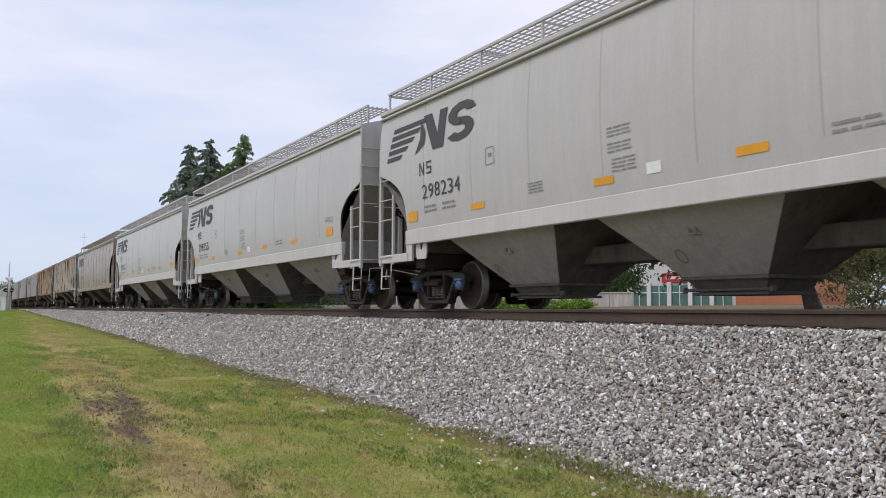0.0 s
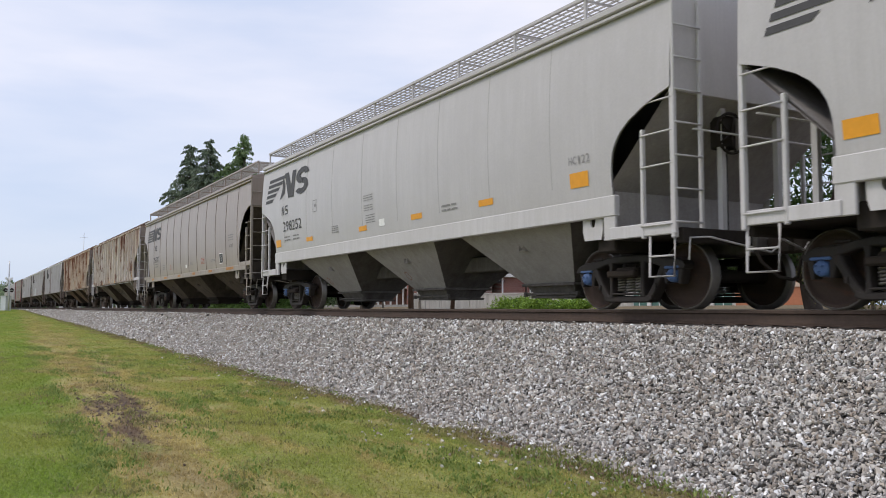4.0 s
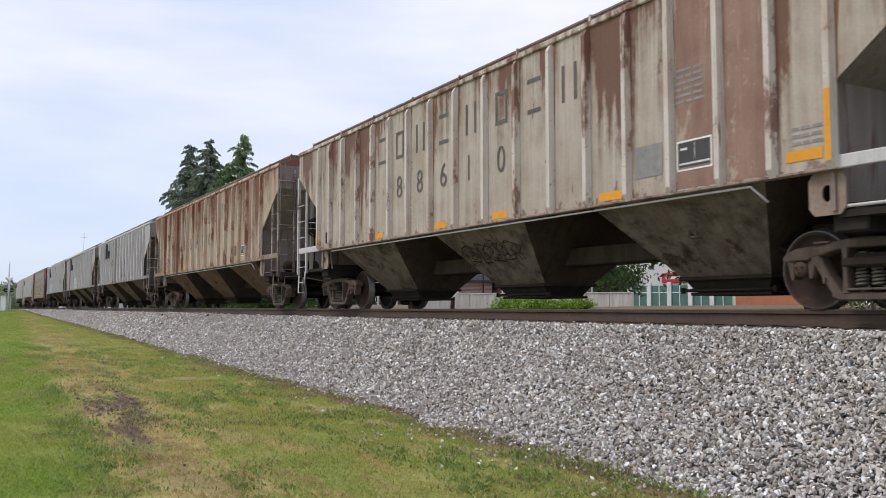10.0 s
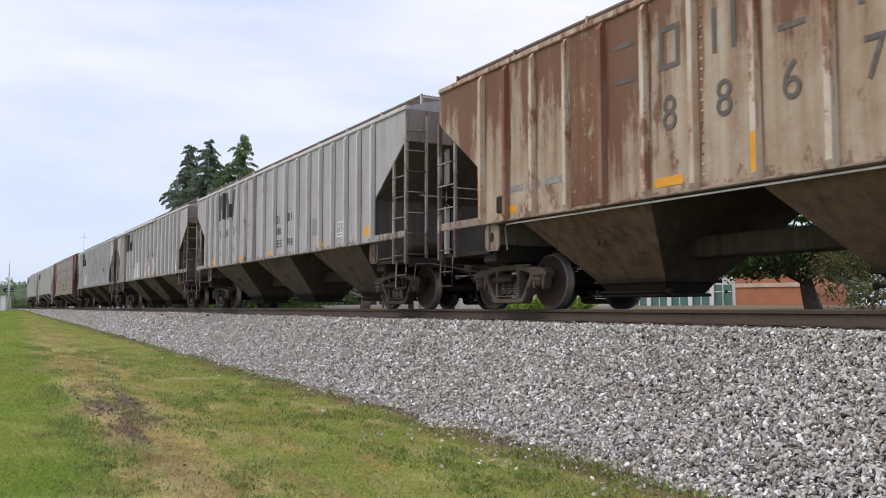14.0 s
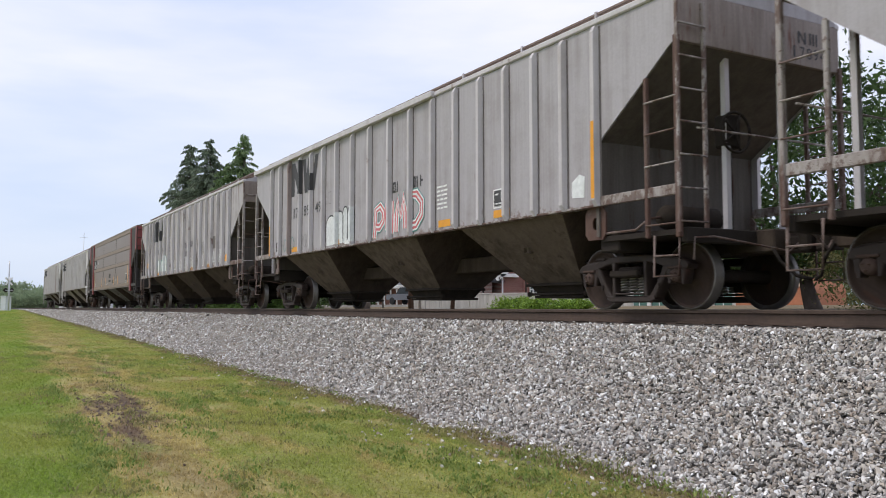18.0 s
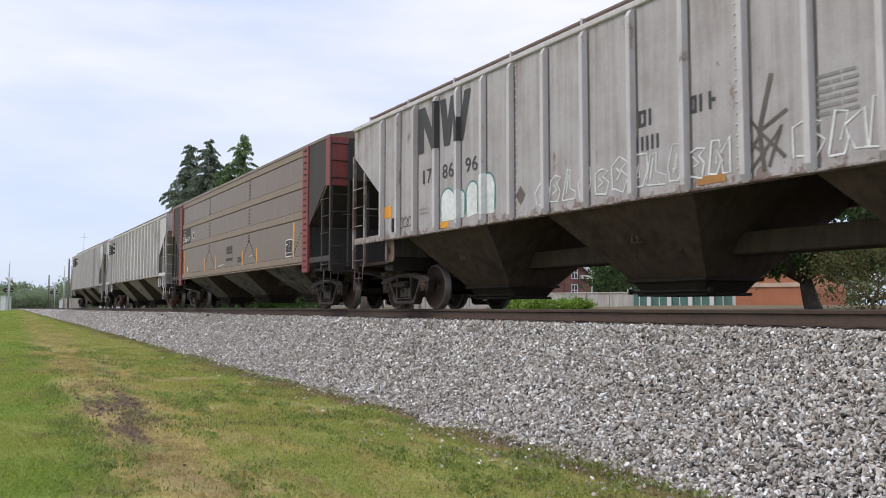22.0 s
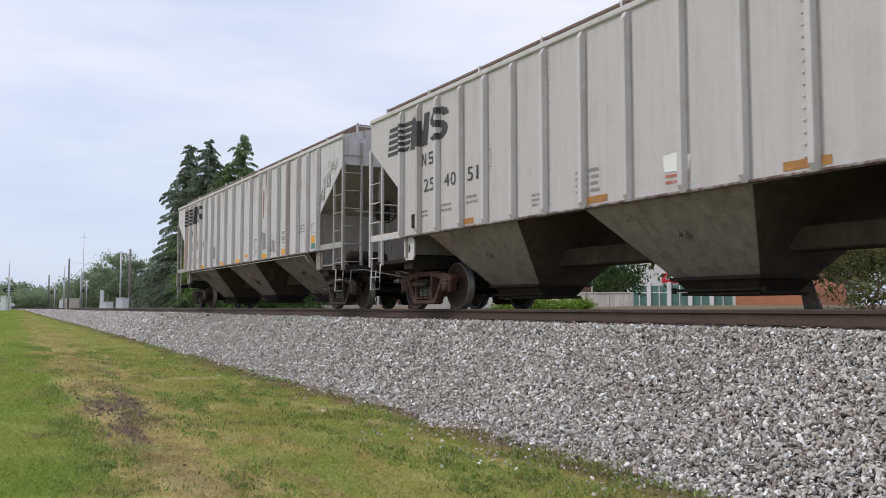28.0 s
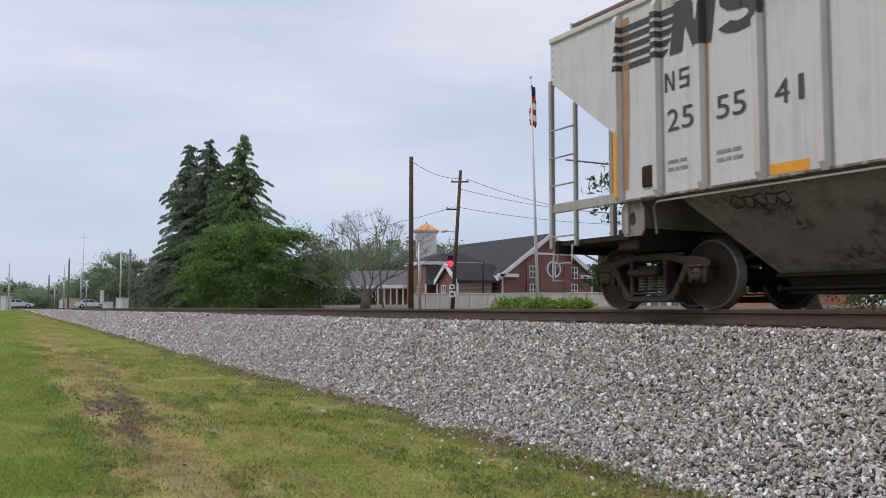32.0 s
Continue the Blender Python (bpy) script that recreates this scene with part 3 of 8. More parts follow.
blades("lawn_grass", "short mown grass blades close by", turf_points(-13, -2.0, 4000, 31), 0.021, 0.0042, 32, BLADE)
blades("lawn_grass", "short mown grass blades farther off", turf_points(-26, -13, 2000, 33), 0.023, 0.0065, 34, BLADE)
blades("lawn_grass", "mown grass blades far along the verge", turf_points(-60, -26, 480, 35), 0.024, 0.012, 36, BLADE)
blades("lawn_grass", "mown grass blades towards the crossing", turf_points(-125, -60, 70, 39), 0.035, 0.03, 40, BLADE)
# taller weeds in tufts along the foot of the stone
r_ = np.random.RandomState(37)
tx_ = np.concatenate([r_.uniform(-60, -4, 520), r_.uniform(-14, -4, 90)])
wp_ = []
for a in tx_:
    if noise.noise(Vector((a * 0.55, 2.0, 0))) > 0.0:
        c_ = (a, toe_y(a) - 0.2 + 0.2 * r_.randn())
        for _ in range(r_.randint(10, 34)):
            p_ = (c_[0] + 0.10 * r_.randn(), c_[1] + 0.08 * r_.randn())
            wp_.append((p_[0], p_[1], max(lawn_z(p_[0]), bed_z(*p_) - 0.03)))
for _ in range(520):
    a = r_.uniform(-26, -4)
    b = r_.uniform(-8.7, toe_y(a) - 0.15)
    if noise.noise(Vector((a * 0.8, b * 0.8, 7.0))) > -0.05:
        for _ in range(r_.randint(14, 46)):
            p_ = (a + 0.09 * r_.randn(), b + 0.07 * r_.randn())
            wp_.append((p_[0], p_[1], lawn_z(p_[0])))
blades("bank_weeds", "tufts of taller weeds at the foot of the stones", np.array(wp_), 0.036, 0.006, 38, DRY_WEED)
wp_ = []
for _ in range(1000):
    a = -4.0 - 26.0 * r_.rand() ** 1.4
    edge_ = -8.62 - 0.045 * a
    b = edge_ + 0.16 * r_.randn() if r_.rand() < 0.25 else r_.uniform(edge_ + 0.9, toe_y(a) - 0.08)
    bare_ = ((a + 12.7) * 0.34) ** 2 + ((b + 7.45) * 1.9) ** 2 < 0.75
    if not bare_ and noise.noise(Vector((a * 0.4, b * 1.2, 12.0))) > 0.02:
        w_ = r_.uniform(0.04, 0.13)
        for _ in range(r_.randint(16, 60)):
            p_ = (a + 2.4 * w_ * r_.randn(), b + 0.7 * w_ * r_.randn())
            wp_.append((p_[0], p_[1], max(lawn_z(p_[0]), bed_z(*p_) - 0.03) if p_[1] > toe_y(p_[0]) else lawn_z(p_[0])))
blades("weed_clumps", "clumps of broad green weeds in the worn grass", np.array(wp_), 0.034, 0.009, 43, WEED)

# ---- rails and sleepers ----
RAIL = [(-0.075, -0.186), (0.075, -0.186), (0.075, -0.172), (0.016, -0.155), (0.010, -0.12), (0.010, -0.055), (0.037, -0.043), (0.037, -0.008), (0.028, 0.0),
        (-0.028, 0.0), (-0.037, -0.008), (-0.037, -0.043), (-0.010, -0.055), (-0.010, -0.12), (-0.016, -0.155), (-0.075, -0.172)]
for y in (-0.755, 0.755):
    rail = thing("rail", "long rusty steel rail with a worn shiny head", "rail", Geo().prism([(y + a, b - 0.004) for a, b in RAIL], "x", -240, 60), RAIL_RUST, "rails of the track", "structure")
    part("rail_head", Geo().box(-240, 60, y - 0.027, y + 0.027, -0.006, 0.0), RAIL_TOP, rail, "shiny running band of the rail")
TIE = plain("weathered_sleeper", (0.075, 0.062, 0.052), 0.9, 0.0, 0.35)
tie_mesh = Geo().box(-0.115, 0.115, -1.3, 1.3, -0.36, -0.195, 0.01).mesh("sleeper")
plate_mesh = Geo().box(-0.09, 0.09, -0.16, 0.16, -0.197, -0.184).mesh("tie_plate")
tie0 = thing("sleeper", "dark weathered timber sleeper bedded in ballast", "sleeper", tie_mesh, TIE, "sleepers under the rails", "structure")
for y in (-0.755, 0.755):
    part("tie_plate", plate_mesh, RAIL_RUST, tie0, "", pose(0, y, 0))
tie0.matrix_world = pose(1.5, 0, 0)
for i in range(1, 84):
    copy_thing(tie0, pose(1.5 - 0.535 * i, 0.02 * math.sin(i * 7.3), 0, 0, 0, 0.8 * math.sin(i * 3.1)))

# ---- freight cars ----
POST_U = [-7.2, -6.45, -5.7, -4.84, -4.03, -3.18, -2.33, -1.40, -0.45, 0.55, 1.50, 2.42, 3.28, 4.12, 4.92, 5.72, 6.46, 7.2]


def clip_x(poly, x0, x1):
    """The piece of a flat outline between two uprights."""
    for lim, keep in ((x0, 1), (x1, -1)):
        out = []
        for i, a in enumerate(poly):
            b = poly[(i + 1) % len(poly)]
            ia, ib = keep * (a[0] - lim) >= 0, keep * (b[0] - lim) >= 0
            if ia:
                out.append(a)
            if ia != ib:
                t = (lim - a[0]) / (b[0] - a[0])
                out.append((lim, a[1] + t * (b[1] - a[1])))
        poly = out
        if len(poly) < 3:
            return []
    return poly


def bars(x, z, w, h, n, slant=0.0, gap=0.6):
    """n lines of thin bars, broken like words, that stand for small print."""
    out = []
    for i in range(n):
        z0 = z - i * h * (1 + gap)
        a = x
        for k, share in enumerate(((0.38, 0.5), (0.3, 0.2, 0.35), (0.55, 0.3), (0.22, 0.3, 0.3))[(i * 3 + n) % 4]):
            out.append([(a, z0 - h * 0.72), (a + w * share, z0 - h * 0.72), (a + w * share, z0), (a, z0)])
            a += w * (share + 0.06)
    return out


def rr_logo(x0, x1, z0, z1, short=False):
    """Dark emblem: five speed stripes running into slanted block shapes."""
    w, h = x1 - x0, z1 - z0
    sh = lambda u, v: (x0 + u * w + 0.16 * v * h, z0 + v * h)
    out = []
    for i in range(5):
        a = i / 5.0 + 0.02
        lead, tail = (0.012 * i, 0.17 + 0.065 * i) if short else (0.0, 0.36 + 0.012 * i)
        out.append([sh(lead, a), sh(tail, a), sh(tail + 0.028, a + 0.125), sh(lead + 0.004, a + 0.125)])
    b, e = (0.40, 0.97) if short else (0.40, 0.97)
    P = lambda u, v: sh(b + u * (e - b), v)
    if short:
        out += [[P(-0.08, 0.0), P(0.10, 0.22), P(0.10, 0.52), P(0.02, 0.80), P(-0.02, 0.80), P(0.0, 0.40)]]
    else:
        out += [[P(0, 0), P(0.15, 0), P(0.15, 1), P(0, 1)]]
    out += [[P(0.02, 1), P(0.18, 1), P(0.46, 0), P(0.28, 0)], [P(0.34, 0), P(0.48, 0), P(0.48, 1), P(0.34, 1)]]
    cx, cz, rx, rz = 0.76, 0.5, 0.24, 0.5
    arc = lambda c, r0, r1, a0, a1: [P(cx + r0 * math.cos(a), c + r1 * math.sin(a)) for a in np.linspace(a0, a1, 9)]
    top_o, top_i = arc(0.70, 0.24, 0.30, 0.15, math.pi * 1.5), arc(0.70, 0.09, 0.10, 0.15, math.pi * 1.5)
    low_o, low_i = arc(0.30, 0.24, 0.30, math.pi * 0.5, -math.pi * 0.85), arc(0.30, 0.09, 0.10, math.pi * 0.5, -math.pi * 0.85)
    for o, n in ((top_o, top_i), (low_o, low_i)):
        out += [[o[k], o[k + 1], n[k + 1], n[k]] for k in range(8)]
    return out


def nw_logo(x0, x1, z0, z1):
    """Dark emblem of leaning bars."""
    w, h = x1 - x0, z1 - z0
    q = lambda a, b, c, d: [(x0 + a * w, z0), (x0 + b * w, z0), (x0 + d * w, z1), (x0 + c * w, z1)]
    return [q(0.0, 0.12, 0.0, 0.12), q(0.28, 0.42, 0.0, 0.14), q(0.30, 0.42, 0.30, 0.42), q(0.53, 0.64, 0.45, 0.56), q(0.53, 0.64, 0.66, 0.76), q(0.78, 0.89, 0.66, 0.76), q(0.78, 0.89, 0.92, 1.03)]


def ribbon(pts, t, fy):
    """A painted line of even width along a curve."""
    g, v = Geo(), []
    for i, a in enumerate(pts):
        p, q = pts[max(i - 1, 0)], pts[min(i + 1, len(pts) - 1)]
        dx, dz = q[0] - p[0], q[1] - p[1]
        l = math.hypot(dx, dz) or 1
        for s in (1, -1):
            x, z = a[0] - s * dz / l * t / 2, a[1] + s * dx / l * t / 2
            v.append((x, fy(z) - 0.002, z))
    return g.add(v, [(2 * i, 2 * i + 1, 2 * i + 3, 2 * i + 2) for i in range(len(pts) - 1)])


TEXTS = {}


def text_mesh(s, material):
    """Flat lettering one unit high that starts at zero and is one unit wide."""
    if (s, material.name) not in TEXTS:
        cu = bpy.data.curves.new("lettering", "FONT")
        cu.body, cu.size, cu.fill_mode, cu.resolution_u = s, 1.0, "FRONT", 3
        ob = bpy.data.objects.new("lettering", cu)
        me = bpy.data.meshes.new_from_object(ob)
        bpy.data.objects.remove(ob)
        co = np.empty(len(me.vertices) * 3)
        me.vertices.foreach_get("co", co)
        co = co.reshape(-1, 3)
        lo, hi = co.min(0), co.max(0)
        co[:, :2] = (co[:, :2] - lo[:2]) / (hi[:2] - lo[:2])
        co[:, 2] = 0
        me.vertices.foreach_set("co", co.ravel())
        me.materials.clear()
        me.materials.append(material)
        me.update()
        TEXTS[s, material.name] = me
    return TEXTS[s, material.name]


def plates(polys, y):
    """Thin painted areas facing the camera side at depth y (a number or a function of height)."""
    g = Geo()
    for p in polys:
        if len(p) >= 3:
            at = (lambda z: y(z)) if callable(y) else (lambda z: y)
            area = sum(p[i][0] * p[(i + 1) % len(p)][1] - p[(i + 1) % len(p)][0] * p[i][1] for i in range(len(p)))
            p = p if area > 0 else p[::-1]
            g.add([(a, at(b), b) for a, b in p], [tuple(range(len(p)))])
    return g


def cast_member(g, side, line, y0, y1):
    """A cast bar with rounded front edges along a line of (along, height, half width)."""
    sec = [(1.0, y1), (1.0, y0 + 0.035), (0.86, y0 + 0.010), (0.60, y0), (-0.60, y0), (-0.86, y0 + 0.010), (-1.0, y0 + 0.035), (-1.0, y1)]
    v, n = [], len(sec)
    for i, (x, z, w) in enumerate(line):
        p, q = line[max(i - 1, 0)], line[min(i + 1, len(line) - 1)]
        dx, dz = q[0] - p[0], q[1] - p[1]
        l = math.hypot(dx, dz)
        v += [(side * (x - dz / l * w * k), y, z + dx / l * w * k) for k, y in sec]
    m = len(line)
    f = [(i * n + k, i * n + (k + 1) % n, (i + 1) * n + (k + 1) % n, (i + 1) * n + k) for i in range(m - 1) for k in range(n)]
    f += [tuple(range(n))[::-1], tuple(range((m - 1) * n, m * n))]
    g.add(v, f if side < 0 else [q[::-1] for q in f])


def truck_meshes():
    """Meshes of a four-wheel truck, shared by all cars. Origin: on the rail, under the truck's centre."""
    m = {}
    wheel = [(-0.068, 0.09), (-0.068, 0.13), (-0.03, 0.16), (-0.012, 0.24), (-0.022, 0.34), (-0.03, 0.385), (-0.062, 0.40), (-0.0675, 0.41), (-0.0672, 0.436)]
    rim = [(-0.0672, 0.436), (-0.0655, 0.449), (-0.058, 0.457), (0.03, 0.459), (0.045, 0.482), (0.07, 0.478), (0.072, 0.40)]
    back = [(0.072, 0.40), (0.03, 0.385), (0.02, 0.24), (0.06, 0.15), (0.075, 0.09)]
    m["wheel"] = Geo().lathe(wheel, 40).lathe(back, 40).mesh("wheel")
    m["rim"] = Geo().lathe(rim, 48).mesh("rim")
    m["axle"] = Geo().lathe([(-1.1, 0.0), (-1.1, 0.075), (-0.86, 0.08), (-0.84, 0.095), (-0.7, 0.1), (-0.4, 0.085), (0.4, 0.085), (0.7, 0.1), (0.84, 0.095), (0.86, 0.08), (1.1, 0.075), (1.1, 0.0)], 16).mesh("axle")
    f = Geo()
    y0, y1 = -0.09, 0.09
    for s in (1, -1):
        cast_member(f, s, [(0.0, 0.715, 0.058), (0.26, 0.713, 0.056), (0.46, 0.695, 0.054), (0.64, 0.655, 0.062), (0.80, 0.625, 0.082), (0.95, 0.610, 0.084), (1.06, 0.590, 0.066), (1.12, 0.570, 0.03)], y0, y1)
        cast_member(f, s, [(0.72, 0.60, 0.064), (0.645, 0.47, 0.052), (0.565, 0.34, 0.049), (0.48, 0.22, 0.054), (0.41, 0.15, 0.052)], y0 + 0.006, y1 - 0.006)
        cast_member(f, s, [(0.0, 0.145, 0.048), (0.30, 0.143, 0.048), (0.40, 0.146, 0.052), (0.49, 0.170, 0.040)], y0, y1)
        cast_member(f, s, [(0.325, 0.18, 0.048), (0.325, 0.30, 0.034), (0.325, 0.55, 0.032), (0.325, 0.67, 0.048)], y0 - 0.012, y1)
        cast_member(f, s, [(0.745, 0.62, 0.075), (0.755, 0.50, 0.050), (0.765, 0.40, 0.036), (0.77, 0.35, 0.026)], y0 + 0.012, y1 - 0.02)
        cast_member(f, s, [(1.03, 0.60, 0.070), (1.025, 0.50, 0.046), (1.015, 0.40, 0.034), (1.01, 0.34, 0.024)], y0 + 0.012, y1 - 0.02)
        f.box(*sorted((s * 0.78, s * 1.0)), y0 + 0.01, y1, 0.53, 0.62, 0.015)
        f.box(*sorted((s * 0.0, s * 0.31)), y0 - 0.03, y1, 0.205, 0.232, 0.008)
        f.box(*sorted((s * 0.0, s * 0.29)), y0 - 0.02, y1, 0.46, 0.485, 0.006)
        f.box(*sorted((s * 0.50, s * 0.70)), y0 - 0.025, y0 + 0.01, 0.725, 0.752, 0.008)
        f.box(*sorted((s * 0.56, s * 0.60)), y0 - 0.02, y0 + 0.01, 0.28, 0.36, 0.008)
    m["side_frame"] = f.mesh("side_frame")
    m["bolster"] = Geo().box(-0.22, 0.22, -1.12, 1.12, 0.44, 0.60, 0.03).box(-0.2, 0.2, -0.75, 0.75, 0.56, 0.66, 0.02).box(-0.29, 0.29, -1.22, -1.12, 0.455, 0.55, 0.02).mesh("bolster")
    m["spring"] = Geo().tube([(0.062 * math.cos(a), 0.056 * math.sin(a), 0.245 + 0.2 * a / (2 * math.pi * 5)) for a in np.linspace(0, 2 * math.pi * 5, 50)], 0.016, 5).mesh("spring")
    m["bearing"] = Geo().lathe([(-0.088, 0.0), (-0.088, 0.045), (-0.080, 0.062), (-0.074, 0.082), (-0.035, 0.096), (0.1, 0.10), (0.1, 0.0)], 20).box(-0.13, 0.13, -0.08, 0.08, 0.09, 0.125, 0.01).mesh("bearing")
    m["cap_bolt"] = Geo().lathe([(-0.115, 0.0), (-0.115, 0.014), (-0.09, 0.014)], 6).mesh("cap_bolt")
    m["brake_beam"] = Geo().box(-0.05, 0.05, -0.85, 0.85, 0.33, 0.42, 0.01).box(-0.12, 0.02, -0.86, -0.7, 0.25, 0.5, 0.02).box(-0.12, 0.02, 0.7, 0.86, 0.25, 0.5, 0.02).mesh("brake_beam")
    return m


TM = truck_meshes()
WHEELSETS = []


def add_truck(car, u, cap, frame_paint):
    key = "side_frame " + frame_paint.name
    if key not in TM:
        TM[key] = TM["side_frame"].copy()
    truck = part("truck", TM["bolster"], STEEL_DARK, car, "grimy cast-steel freight truck", pose(u, 0, 0))
    for s in (-1, 1):
        part("side_frame", TM[key], frame_paint, truck, "", pose(0, s * 1.0, 0))
        for d in (-0.185, 0.0, 0.185):
            part("spring", TM["spring"], SPRING, truck, "", pose(d, s * 1.0, 0))
    for e in (-0.889, 0.889):
        part("brake_beam", TM["brake_beam"], STEEL_BLACK, truck, "", pose(e * 0.42, 0, 0, 0, 0, 0 if e > 0 else 180))
        for s in (-1, 1):
            me = TM["bearing"] if cap is RUST_CAP else TM["bearing_blue"]
            part("bearing", me, cap, truck, "blue bearing end cap" if cap is BLUE_CAP else "", pose(e, s * 1.03, 0.457, 0, 0, 0 if s < 0 else 180))
            for a in (0.5, 2.6, 4.7) if s < 0 else ():
                part("cap_bolt", TM["cap_bolt_blue"] if cap is BLUE_CAP else TM["cap_bolt"], cap, truck, "", pose(e + 0.045 * math.cos(a), -1.03, 0.457 + 0.045 * math.sin(a)))
        axle = part("wheelset", TM["axle"], STEEL_DARK, car, "pair of wheels on an axle", pose(u + e, 0, 0.457))
        for s in (-1, 1):
            turn = pose(0, s * 0.755, 0, 0, 0, 0 if s < 0 else 180)
            part("wheel", TM["wheel"], WHEEL, axle, "rust-brown steel wheel", turn)
            part("wheel_rim", TM["rim"], TREAD, axle, "worn shiny wheel rim", turn)
        WHEELSETS.append((axle, u + e))


TM["bearing_blue"] = TM["bearing"].copy()
TM["cap_bolt_blue"] = TM["cap_bolt"].copy()


def hole_plate(u0, u1, z0, z1, y0, y1, r=0.075, n=16):
    """An upright plate with a round hole."""
    cu_, cz = (u0 + u1) / 2, (z0 + z1) / 2
    g, ring, edge = Geo(), [], []
    for k in range(n):
        a = 2 * math.pi * (k + 0.5) / n
        c, s = math.cos(a), math.sin(a)
        ring.append((cu_ + r * 0.8 * c, cz + r * 1.2 * s))
        t = min((u1 - u0) / 2 / max(abs(c), 1e-6), (z1 - z0) / 2 / max(abs(s), 1e-6))
        edge.append((cu_ + t * c, cz + t * s))
    g.v = [(a, y, b) for y in (y0, y1) for a, b in ring + edge]
    for i in range(n):
        j = (i + 1) % n
        a0, a1, b0, b1 = i, j, n + i, n + j
        g.f += [(a0, b0, b1, a1), (2 * n + a1, 2 * n + b1, 2 * n + b0, 2 * n + a0), (b0, 2 * n + b0, 2 * n + b1, b1), (a0, a1, 2 * n + a1, 2 * n + a0)]
    g.s = [False] * len(g.f)
    return g


def grating(u0, u1, y0, y1, z, step=0.11, along=8, bar=0.006):
    g = Geo()
    for i in range(along):
        y = y0 + (y1 - y0) * i / (along - 1)
        w = 0.012 if i in (0, along - 1) else bar
        g.box(u0, u1, y - w, y + w, z, z + 0.032)
    for i in range(int((u1 - u0) / step) + 1):
        g.box(u0 + i * step - bar, u0 + i * step + bar, y0, y1, z + 0.008, z + 0.026)
    return g


def hopper_car(spec):
    """A covered hopper car on two trucks. Origin: on the rail, under the car's centre."""
    kind, P = spec["kind"], spec["paint"]
    he, pe, zs, ze = spec["he"], spec["pe"], spec["zs"], spec["ze"]
    zc0, zc1 = spec["cut"]
    pitch, tc = spec["pitch"], spec["tc"]
    car = thing("hopper_car", spec["label"], "freight car", group="cars of the freight train")
    posts = kind == "ribbed"

    def ext(z):
        if z <= zc0:
            return pe
        if z >= zc1:
            return he
        s = (z - zc0) / (zc1 - zc0)
        return he - (he - pe) * (1 - s ** spec["scoop"] if spec.get("scoop") else math.sqrt(max(0, 1 - s * s))) if spec.get("round") else pe + (he - pe) * s

    def bulge(z):
        if not spec.get("round"):
            return 1.6
        s = (z - zs) / (ze - zs)
        return 1.555 + 0.095 * math.sin(math.pi * min(max(s * 0.9 + 0.06, 0), 1)) ** 0.8

    # sides
    zz = sorted({zs, ze, zc0, zc1, *np.linspace(zs, ze, 22)})
    for s in (-1, 1):
        g = Geo()
        for off in (0, -0.03):
            base = len(g.v)
            cols = np.linspace(-1, 1, 13)
            for z in zz:
                for c in cols:
                    g.v.append((c * ext(z), s * (bulge(z) + off), z))
            m = len(cols)
            for i in range(len(zz) - 1):
                for j in range(m - 1):
                    q = (base + i * m + j, base + i * m + j + 1, base + (i + 1) * m + j + 1, base + (i + 1) * m + j)
                    g.f.append(q if (s < 0) == (off == 0) else q[::-1])
                    g.s.append(bool(spec.get("round")))
        part("side_wall", g, P["side"], car, spec.get("side_label", ""))
        # sill and top chord
        y = s * 1.6
        if spec.get("sill"):
            zl, zh = spec["sill"]
            part("side_sill", Geo().box(-spec.get("sill_end", pe), spec.get("sill_end", pe), min(s * 1.60, s * 1.50), max(s * 1.60, s * 1.50), zl, zh, 0.012), P["sill"], car, "long pale side sill")
        else:
            part("side_sill", Geo().box(-pe, pe, min(s * 1.63, s * 1.5), max(s * 1.63, s * 1.5), zs - 0.035, zs, 0.008), P["sill"], car)
        part("top_chord", Geo().box(-he, he, min(s * 1.64, s * 1.54), max(s * 1.64, s * 1.54), ze - 0.03, ze + 0.06, 0.015), P["chord"], car)
        if spec.get("round"):
            part("roof_gutter", Geo().box(-he, he, min(s * 1.655, s * 1.6), max(s * 1.655, s * 1.6), ze - 0.12, ze - 0.075, 0.01), P["chord"], car)
    if posts:
        prof = [(-0.055, 0.0), (-0.038, 0.095), (0.038, 0.095), (0.055, 0.0)]
        gm_ = Geo()
        v = []
        for z, k in ((zs - 0.03, 0.45), (zs + 0.06, 1.0), (ze - 0.14, 1.0), (ze - 0.05, 0.5)):
            v += [(a, -b * k, z) for a, b in prof]
        f = [(i * 4 + j, i * 4 + j + 1, i * 4 + 5 + j, i * 4 + 4 + j) for i in range(3) for j in range(3)] + [(0, 1, 2, 3)[::-1], (12, 13, 14, 15)]
        gm_.add(v, [q[::-1] for q in f])
        pm = gm_.mesh("side_post")
        pm.materials.append(P["post"])
        for u in POST_U:
            for s in (-1, 1):
                part("side_post", pm, P["post"], car, "", pose(u, s * 1.6, 0, 0, 0, 0 if s < 0 else 180))
        if P.get("dirt"):
            # dark strips at post edges and feet: dirt plus shade put into the colour
            line = Geo()
            for s, w in ((-1, 0.012), (1, 0.034)):
                line.box(*sorted((s * 0.050, s * (0.058 + w))), -1.6035, -1.599, zs + 0.01, ze - 0.06)
            line.box(-0.085, 0.085, -1.6045, -1.599, zs, zs + 0.055)
            dm = line.mesh("dirt_line")
            for u in POST_U:
                part("dirt_line", dm, P["dirt"], car, "dark line of dirt and painted shade beside a post", pose(u, 0, 0))
        for a, b in spec.get("gutter", ()):
            part("roof_gutter", Geo().box(a, b, -1.71, -1.61, ze - 0.045, ze + 0.075, 0.012), P["post"], car, "pale projecting roof gutter")
        rivets = Geo()
